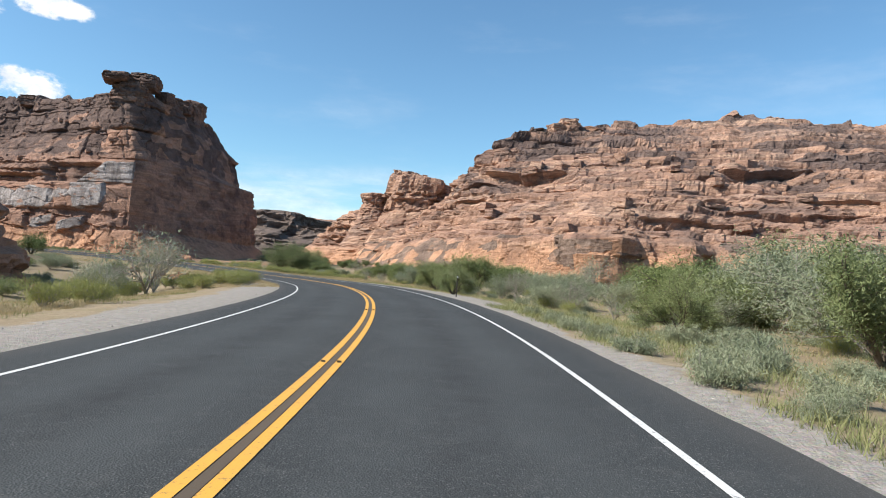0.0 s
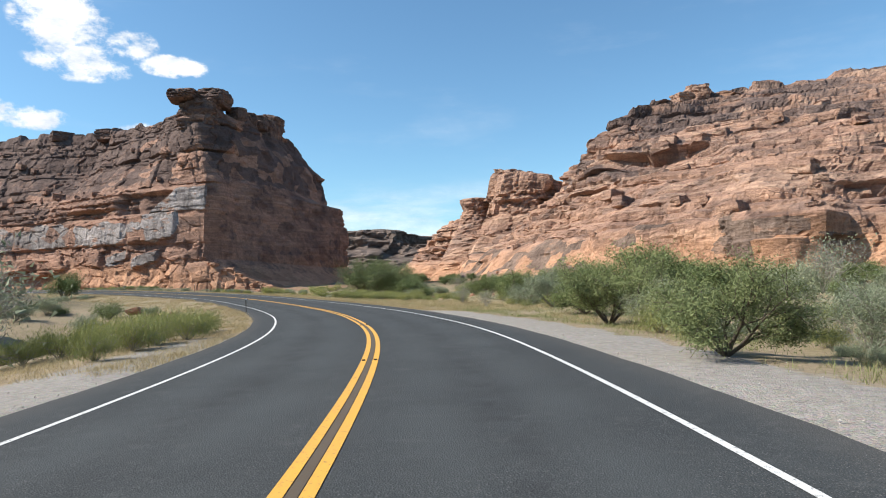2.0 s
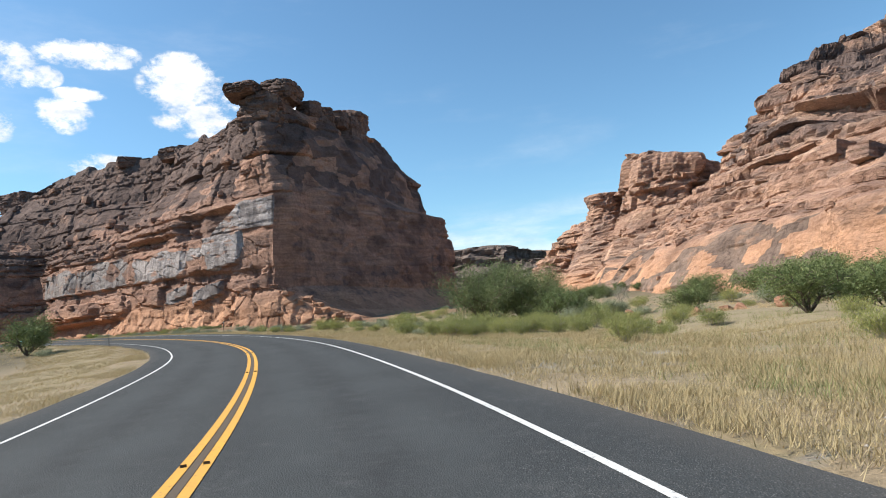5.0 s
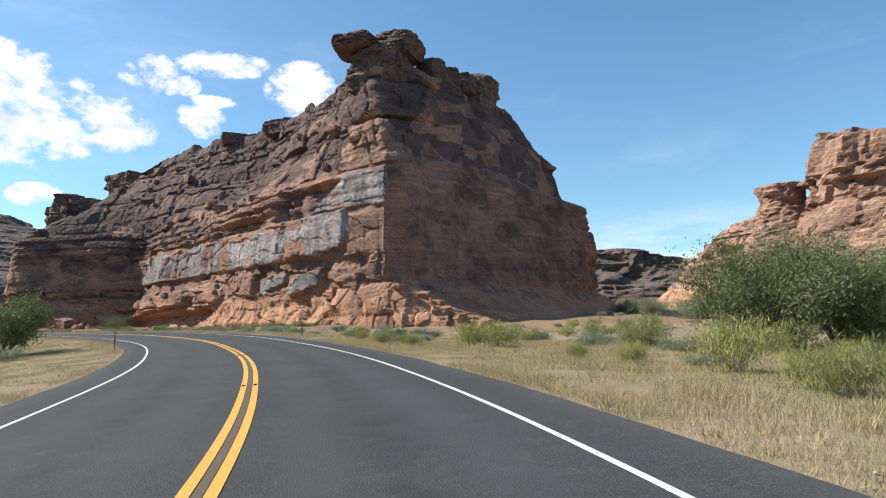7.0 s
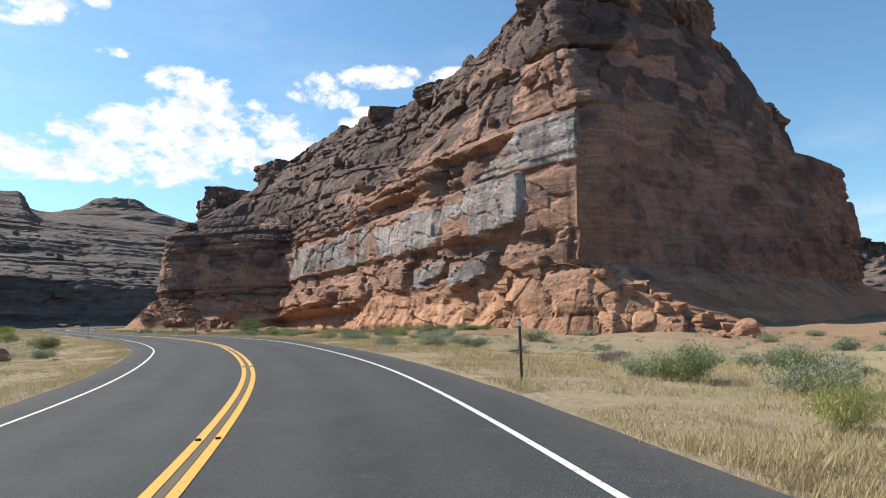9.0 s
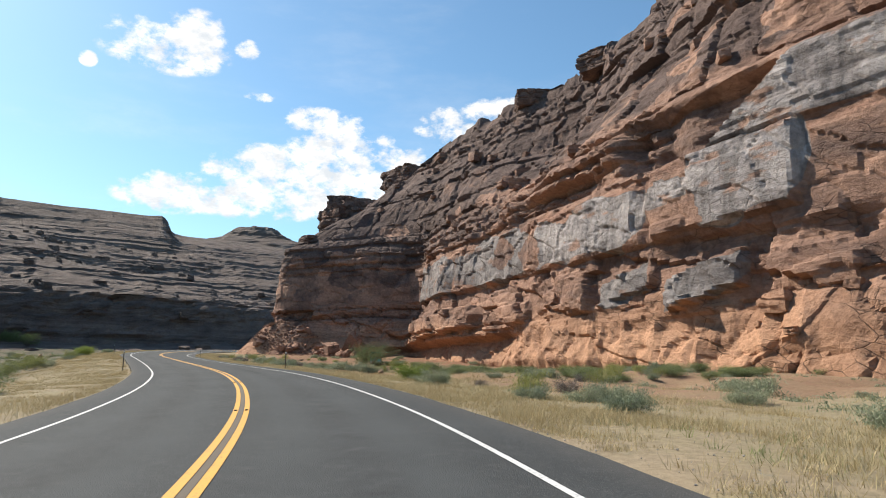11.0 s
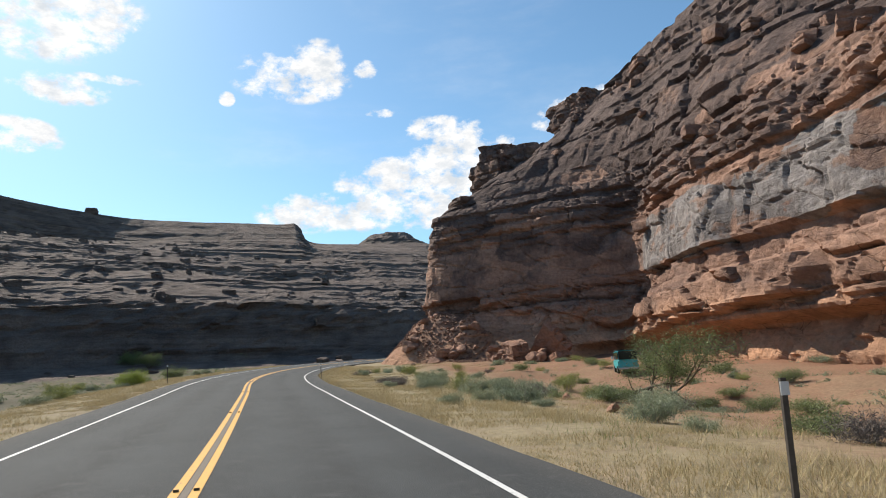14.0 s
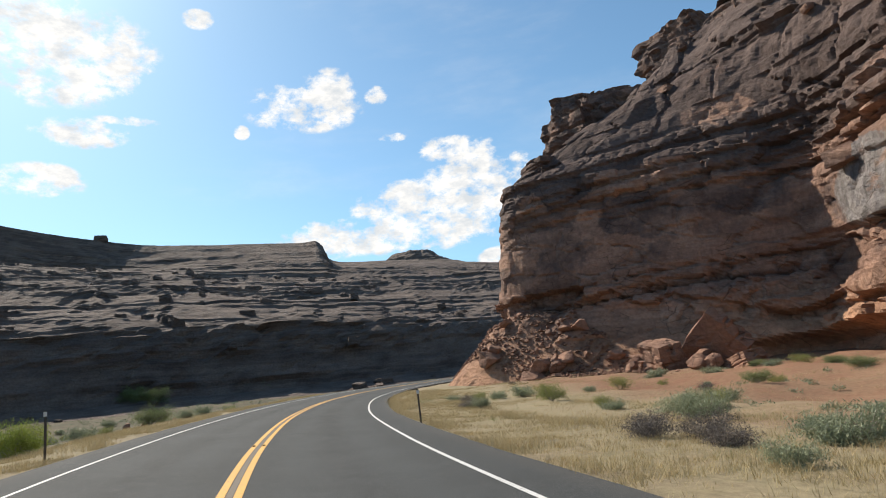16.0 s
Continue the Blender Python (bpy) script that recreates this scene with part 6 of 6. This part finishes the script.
for x, y, s in ((0.8, 53.4, 1.3), (1.2, 50.6, 1.0), (-50.2, 123.9, 0.8), (-49.2, 124.4, 0.75), (-48.2, 123.4, 0.7), (-55.2, 129.0, 0.8), (-54.4, 129.8, 0.7), (-31.8, 111.0, 1.2), (-30.6, 112.2, 1.05), (-28.7, 107.6, 1.15), (-27.4, 107.0, 1.25), (-26.0, 106.6, 1.1), (-24.8, 107.8, 1.2), (-26.8, 109.6, 1.3), (-23.4, 106.4, 1.0), (-21.8, 108.4, 1.2), (-20.2, 105.6, 1.1), (-19.0, 109.6, 1.3), (-17.2, 106.8, 1.2), (-15.6, 110.4, 1.3), (-21.0, 111.6, 1.3), (-23.6, 112.6, 1.2), (-14.0, 107.4, 1.1), (-36.6, 116.4, 0.8), (-38.8, 118.2, 0.7)):
    RABBIT.set(x, y, s, verge_rng, 1.1)
for x, y, s in ((4.5, 9.9, 1.0), (5.1, 10.8, 0.95), (4.5, 13.9, 0.9), (4.3, 16.9, 0.9), (4.9, 7.6, 0.7), (5.9, 9.1, 0.9), (4.1, 19.4, 0.8), (4.1, 22.2, 0.8), (5.9, 13.4, 0.9), (3.8, 25.7, 0.7)):
    SAGE.set(x, y, s, verge_rng, 1.2)
# scrub across the flat between the road and the mouth of the side canyon, and on the red soil below the butte
flat_rng = np.random.default_rng(83)
for kind, spots in ((RABBIT, ((-31.6, 109.0, 1.3), (-30.2, 110.0, 1.2), (-29.0, 111.5, 1.3), (-27.6, 110.0, 1.2), (-26.5, 112.2, 1.35), (-25.0, 110.5, 1.2), (-23.5, 109.2, 1.3), (-22.0, 111.4, 1.3), (-33.2, 110.8, 1.1), (-28.2, 113.4, 1.3), (-24.0, 113.6, 1.4))),
                    (FAR_RABBIT, ((-38.3, 137.3, 1.0), (-40.0, 138.4, 1.1), (-42.0, 139.6, 1.1), (-44.5, 140.6, 1.2), (-46.6, 141.4, 1.0), (-36.0, 132.0, 1.0), (-33.5, 130.5, 1.1), (-30.5, 131.5, 1.2), (-27.5, 130.0, 1.2))),
                    (OLIVE, ((-62.0, 222.0, 0.7), (-52.0, 200.0, 0.7), (-46.0, 196.0, 0.8), (-41.0, 197.0, 0.8), (-57.0, 214.0, 0.6))),
                    (TREE, ((-43.5, 192.0, 0.65), (-54.5, 206.0, 0.6), (-36.5, 194.0, 0.7))),
                    (FAR_SAGE, [(flat_rng.uniform(-140, -98), flat_rng.uniform(158, 184), flat_rng.uniform(0.5, 0.95)) for _ in range(9)]),
                    (BUSH, [(flat_rng.uniform(-140, -100), flat_rng.uniform(168, 186), flat_rng.uniform(0.35, 0.7)) for _ in range(26)])):
    for x, y, s in spots:
        if road_near(np.array([x]), np.array([y]))[0][0] > 12:
            kind.set(x, y, s, flat_rng, 1.3)
for kind in (CROWN, PALE, LIME_BUSH, GREY, TREE, OLIVE, NEAR_TREE, NEAR_OLIVE, DEAD, SAGE, FAR_SAGE, RABBIT, FAR_RABBIT, BUSH):
    kind.clean()


def grass(name, x, y, tall, rng, mat, blades, label, width=0.0038):
    n = len(x)
    z = ground_z(x, y)
    root = np.repeat(np.stack([x, y, z], -1), blades, 0) + np.concatenate([rng.normal(0, 0.13, (n * blades, 2)), np.zeros((n * blades, 1))], 1)
    h = np.repeat(tall, blades) * rng.uniform(0.5, 1.15, n * blades)
    a = rng.uniform(0, 6.283, n * blades)
    bend = rng.uniform(0.15, 1.4, n * blades) * h
    tip = root + np.stack([np.cos(a) * bend, np.sin(a) * bend, h], -1)
    side = np.stack([-np.sin(a), np.cos(a), a * 0], -1) * (width * rng.uniform(0.7, 1.8, n * blades))[:, None]
    v = np.stack([root - side, root + side, tip], 1).reshape(-1, 3)
    return tagged(new(name, mesh_from(name, v, np.arange(len(v)).reshape(-1, 3), mat)), label, "grass", kind="stuff")


rng = np.random.default_rng(47)


def verge_places(n, lo, hi, near, far, side, patch=0.0, seed=1):
    i = rng.integers(lo, hi, n)
    o = side * (near + (far - near) * rng.uniform(0, 1, n) ** 1.4)
    p = on_road(i, o)
    p[:, :2] += np.stack([-ROAD_R[i, 1], ROAD_R[i, 0]], -1) * rng.uniform(-0.42, 0.42, (n, 1))
    keep = fbm(np.stack([p[:, 0], p[:, 1], p[:, 0] * 0], -1) / 2.2, 3, seed) + rng.normal(0, 0.22, n) > patch
    return p[keep, 0], p[keep, 1]


i0, i3, i5, i9, i12, i16, i20 = at_y(0, -1), at_y(47, -6), at_y(80, -21), at_y(118, -54), at_y(143, -99), at_y(154, -148), at_y(176, -217)
straw = [verge_places(24000, i3, i16, PAVED + 0.25, PAVED + 7.5, -1, -0.35, 3), verge_places(14000, i16, i20, PAVED + 0.3, PAVED + 6, -1, -0.2, 4), verge_places(32000, i5 - 16, i12, PAVED + 0.5, PAVED + 11, 1, -0.2, 5),
         verge_places(17000, i12 - 12, i20 - 8, PAVED + 0.12, PAVED + 4.5, 1, -0.6, 6), verge_places(14000, i12, i20 - 8, PAVED + 3, PAVED + 11, 1, -0.1, 23), verge_places(22000, i5 - 4, i9 + 12, PAVED + 0.3, PAVED + 16, 1, -0.4, 22), verge_places(5000, i0, i3, PAVED + 5.0, PAVED + 13, -1, 0.0, 7), verge_places(12000, i0, i9, PAVED + 4.0, PAVED + 20, 1, 0.0, 8), verge_places(11000, i12 - 14, i20 - 4, PAVED + 9, PAVED + 34, 1, 0.1, 14)]
x, y = np.concatenate([a for a, _ in straw]), np.concatenate([b for _, b in straw])
grass("dry_grass", x, y, rng.uniform(0.06, 0.2, len(x)) * np.clip(1.0 + 0.7 * fbm(np.stack([x, y, x * 0], -1) / 1.8, 2, 19), 0.35, 1.9), rng, MAT_STRAW, 13, "dry golden grass along the road verge")
weeds = [verge_places(5200, i0, at_y(31, -3), PAVED + 0.9, PAVED + 6, 1, -0.1, 21), verge_places(4200, i0, i5, PAVED + 2.6, PAVED + 8, 1, 0.1, 9), verge_places(16000, i0, i9, PAVED + 3.4, PAVED + 22, 1, -0.1, 10), verge_places(2600, i0, i3, PAVED + 4.4, PAVED + 12, -1, 0.1, 11), verge_places(3000, i12, i20, PAVED + 2, PAVED + 14, 1, 0.35, 12), verge_places(3000, i5, i12, PAVED + 2, PAVED + 22, 1, 0.2, 13)]
x, y = np.concatenate([a for a, _ in weeds]), np.concatenate([b for _, b in weeds])
grass("green_weeds", x, y, rng.uniform(0.07, 0.26, len(x)), rng, MAT_WEED, 8, "green weeds and grass beside the road", 0.0045)
n = 60000
x, y = rng.uniform(-70, 14, n), rng.uniform(118, 196, n)
x[30000:], y[30000:] = rng.uniform(-270, -60, 30000), rng.uniform(88, 168, 30000)
o = road_near(x, y)[0]
keep = ((o > 9) | ((o < -9) & ((o > -15) | (x > -110)))) & (np.abs(o) < 60) & (fbm(np.stack([x, y, x * 0], -1) / 5, 3, 15) + rng.normal(0, 0.5, n) > 0.0)
grass("field_grass", x[keep], y[keep], rng.uniform(0.1, 0.26, keep.sum()), rng, MAT_STRAW, 6, "dry yellow grass on the flats below the butte", 0.007)

n = 7200
x, y = rng.uniform(-330, -70, n), rng.uniform(60, 175, n)
x[5600:], y[5600:] = rng.uniform(-175, 20, n - 5600), rng.uniform(130, 200, n - 5600)
o = road_near(x, y)[0]
keep = ((o < -11) | (o > 16)) & (fbm(np.stack([x, y, x * 0], -1) / 9, 3, 27) + rng.normal(0, 0.3, n) > -0.1)
x, y = x[keep], y[keep]
tuft = np.repeat(np.stack([x, y], -1), 3, 0) + rng.normal(0, 0.28, (3 * len(x), 2))
rad = np.repeat(rng.uniform(0.1, 0.32, len(tuft)), 26)
q = rng.normal(size=(len(rad), 3))
q /= np.linalg.norm(q, axis=1, keepdims=True)
q[:, 2] = np.abs(q[:, 2])
c = np.repeat(np.stack([tuft[:, 0], tuft[:, 1], ground_z(tuft[:, 0], tuft[:, 1])], -1), 26, 0) + q * rad[:, None] * rng.uniform(0.5, 1.15, (len(rad), 1)) * (1.3, 1.3, 1.0)
tagged(new("desert_scrub", leaves("desert_scrub", c, 0.045, rng, MAT_SAGE, 2.6, 0.8)), "low grey-green scrub dotted over the valley floor", "scrub", kind="stuff")

# ---- roadside posts ----
MAT_POST = make_plain("weathered_steel_post", (0.1, 0.085, 0.07), 0.75, 0.3, 0.35, 6.0)
MAT_REFLECT = make_plain("white_reflector", (0.6, 0.6, 0.58), 0.35)


def marker_post(x, y, lean=0.0):
    root = tagged(new("marker_post"), "slim dark steel delineator post on the verge", "road post", "roadside delineators")
    bm = bmesh.new()
    for a, b, c, d in ((-0.03, 0.03, -0.006, 0.0), (-0.03, -0.018, 0.0, 0.022), (0.018, 0.03, 0.0, 0.022)):     # U section
        bmesh.ops.create_cube(bm, size=1.0, matrix=Matrix.Translation(((a + b) / 2, (c + d) / 2, 0.55)) @ Matrix.Diagonal((b - a, d - c, 1.5, 1)))
    part("shaft", bm, MAT_POST, root)
    bm = bmesh.new()
    bmesh.ops.create_cube(bm, size=1.0, matrix=Matrix.Translation((0, -0.012, 1.21)) @ Matrix.Diagonal((0.09, 0.008, 0.12, 1)))
    bmesh.ops.bevel(bm, geom=bm.edges[:], offset=0.003, segments=1)
    part("reflector", bm, MAT_REFLECT, root, "small pale reflector plate")
    z = float(ground_z(np.array([x]), np.array([y]))[0])
    i = int(road_near(np.array([x]), np.array([y]))[2][0])
    root.matrix_basis = pose(x, y, z, lean, lean * 0.6, math.degrees(math.atan2(-ROAD_R[i, 0], ROAD_R[i, 1])) + 90)
    return root


for x, y, lean in ((1.0, 38.9, 1), (-24.4, 75.5, -1), (-68.1, 122.1, 1.5), (-61.8, 131.4, 0.5), (-124.0, 155.3, 1.5), (-169.1, 162.6, -1), (-168.3, 151.8, 0.5), (-126.7, 144.9, 0.5)):
    marker_post(x, y, lean)

MAT_TAB = make_plain("dirty_marker_tab", (0.09, 0.07, 0.045), 0.7)


def road_tab():
    """A bent plastic tab stuck on a yellow line: foot and upright blade."""
    bm = bmesh.new()
    for a, b, c, d, e, f in ((-0.035, 0.035, -0.014, 0.018, 0.0, 0.005), (-0.035, 0.035, -0.004, 0.0, 0.005, 0.03)):
        bmesh.ops.create_cube(bm, size=1.0, matrix=Matrix.Translation(((a + b) / 2, (c + d) / 2, (e + f) / 2)) @ Matrix.Diagonal((b - a, d - c, f - e, 1)))
    return tagged(part("road_marker", bm, MAT_TAB), "small dirty reflective tab stuck on the yellow line", "road marker", "centre line tabs")


tab = None
for k in range(24):
    i = int((48.4 + 12.2 * k) / 0.8)
    for o in (-0.12, 0.12):
        x, y, z = on_road(np.array([i]), np.array([o]), 0.037)[0]
        m = pose(x, y, z, 0, 0, math.degrees(math.atan2(ROAD_R[i, 1], ROAD_R[i, 0])) + rng.uniform(-9, 9))
        if tab is None:
            tab = road_tab()
            tab.matrix_basis = m
        else:
            copy_thing(tab, m)

# ---- parked vehicle ----
MAT_TEAL = make_plain("turquoise_paint", (0.03, 0.36, 0.4), 0.35, 0.0, 0.06)
MAT_GLASS = make_plain("dark_window_glass", (0.012, 0.013, 0.015), 0.08)
MAT_RUBBER = make_plain("black_rubber", (0.02, 0.02, 0.02), 0.85)
MAT_TRIM = make_plain("pale_trim", (0.6, 0.6, 0.58), 0.4)
MAT_STEEL = make_plain("grey_steel", (0.35, 0.35, 0.35), 0.4, 0.8)


def box(bm, x0, x1, y0, y1, z0, z1, bev=0.0, taper=0.0):
    r = bmesh.ops.create_cube(bm, size=1.0, matrix=Matrix.Translation(((x0 + x1) / 2, (y0 + y1) / 2, (z0 + z1) / 2)) @ Matrix.Diagonal((x1 - x0, y1 - y0, z1 - z0, 1)))
    if taper:
        for v in r["verts"]:
            if v.co.z > (z0 + z1) / 2:
                v.co.x = (x0 + x1) / 2 + (v.co.x - (x0 + x1) / 2) * (1 - taper)
                v.co.y = (y0 + y1) / 2 + (v.co.y - (y0 + y1) / 2) * (1 - taper)
    if bev:
        e = {ed for v in r["verts"] for ed in v.link_edges}
        bmesh.ops.bevel(bm, geom=list(e), offset=bev, segments=3, affect="EDGES")


def shape(name, mat, parent, *boxes, label=""):
    bm = bmesh.new()
    for b in boxes:
        box(bm, *b)
    return part(name, bm, mat, parent, label)


van = tagged(new("camper_van"), "turquoise camper van with dark windows parked on red dirt", "van")
shape("body", MAT_TEAL, van, (-1.75, 1.75, -0.86, 0.86, 0.38, 1.2, 0.1), label="turquoise painted lower body")
shape("cabin", MAT_TEAL, van, (-1.7, 1.6, -0.82, 0.82, 1.15, 2.0, 0.12, 0.05))
shape("roof", MAT_RUBBER, van, (-1.62, 1.5, -0.76, 0.76, 1.98, 2.06, 0.03), label="black roof panel")
for y0, y1 in ((-0.84, -0.8), (0.8, 0.84)):
    for x0, x1 in ((-1.6, -0.55), (-0.48, 0.45), (0.52, 1.2)):
        shape("side_window", MAT_GLASS, van, (x0, x1, y0 - 0.004, y1 + 0.004, 1.24, 1.84, 0.01))
for y0, y1 in ((-0.7, -0.05), (0.05, 0.7)):
    shape("windscreen", MAT_GLASS, van, (1.56, 1.64, y0, y1, 1.26, 1.8, 0.015))
shape("rear_window", MAT_GLASS, van, (-1.74, -1.64, -0.77, 0.77, 1.2, 1.92, 0.015), label="wide black rear window")
for y in (-0.95, 0.95):
    shape("side_mirror", MAT_TRIM, van, (1.36, 1.46, y - 0.09, y + 0.09, 1.25, 1.5, 0.02), label="pale side mirror")
shape("grille", MAT_TRIM, van, (1.74, 1.78, -0.5, 0.5, 0.62, 0.92, 0.012), label="pale front panel")
shape("front_bumper", MAT_STEEL, van, (1.78, 1.92, -0.88, 0.88, 0.36, 0.52, 0.03), label="grey steel bumper")
shape("rear_bumper", MAT_STEEL, van, (-1.9, -1.76, -0.88, 0.88, 0.36, 0.52, 0.03), label="grey steel bumper")
for y in (-0.66, 0.66):
    bm = bmesh.new()
    bmesh.ops.create_cone(bm, cap_ends=True, segments=20, radius1=0.12, radius2=0.1, depth=0.06, matrix=pose(1.78, y, 0.82, 0, 90, 0))
    part("headlight", bm, MAT_TRIM, van, "round pale headlight")
for x in (-1.1, 1.1):
    for y in (-0.8, 0.8):
        bm = bmesh.new()
        bmesh.ops.create_cone(bm, cap_ends=True, segments=28, radius1=0.34, radius2=0.34, depth=0.22, matrix=pose(x, y, 0.34, 90, 0, 0))
        bmesh.ops.bevel(bm, geom=[e for e in bm.edges if len(e.link_faces) == 2 and e.calc_face_angle(0) > 1.0], offset=0.04, segments=2, affect="EDGES")
        wheel = part("wheel", bm, MAT_RUBBER, van, "black tyre")
        bm = bmesh.new()
        bmesh.ops.create_cone(bm, cap_ends=True, segments=20, radius1=0.19, radius2=0.16, depth=0.03, matrix=pose(x, y + math.copysign(0.115, y), 0.34, 90, 0, 0))
        part("rim", bm, MAT_STEEL, wheel, "grey steel rim")
zv = float(ground_z(np.array([-162.4]), np.array([186.2]))[0])
van.matrix_basis = pose(-162.4, 186.2, zv + 0.01, 0, 0, 147) @ Matrix.Diagonal((0.92, 0.92, 0.92, 1))
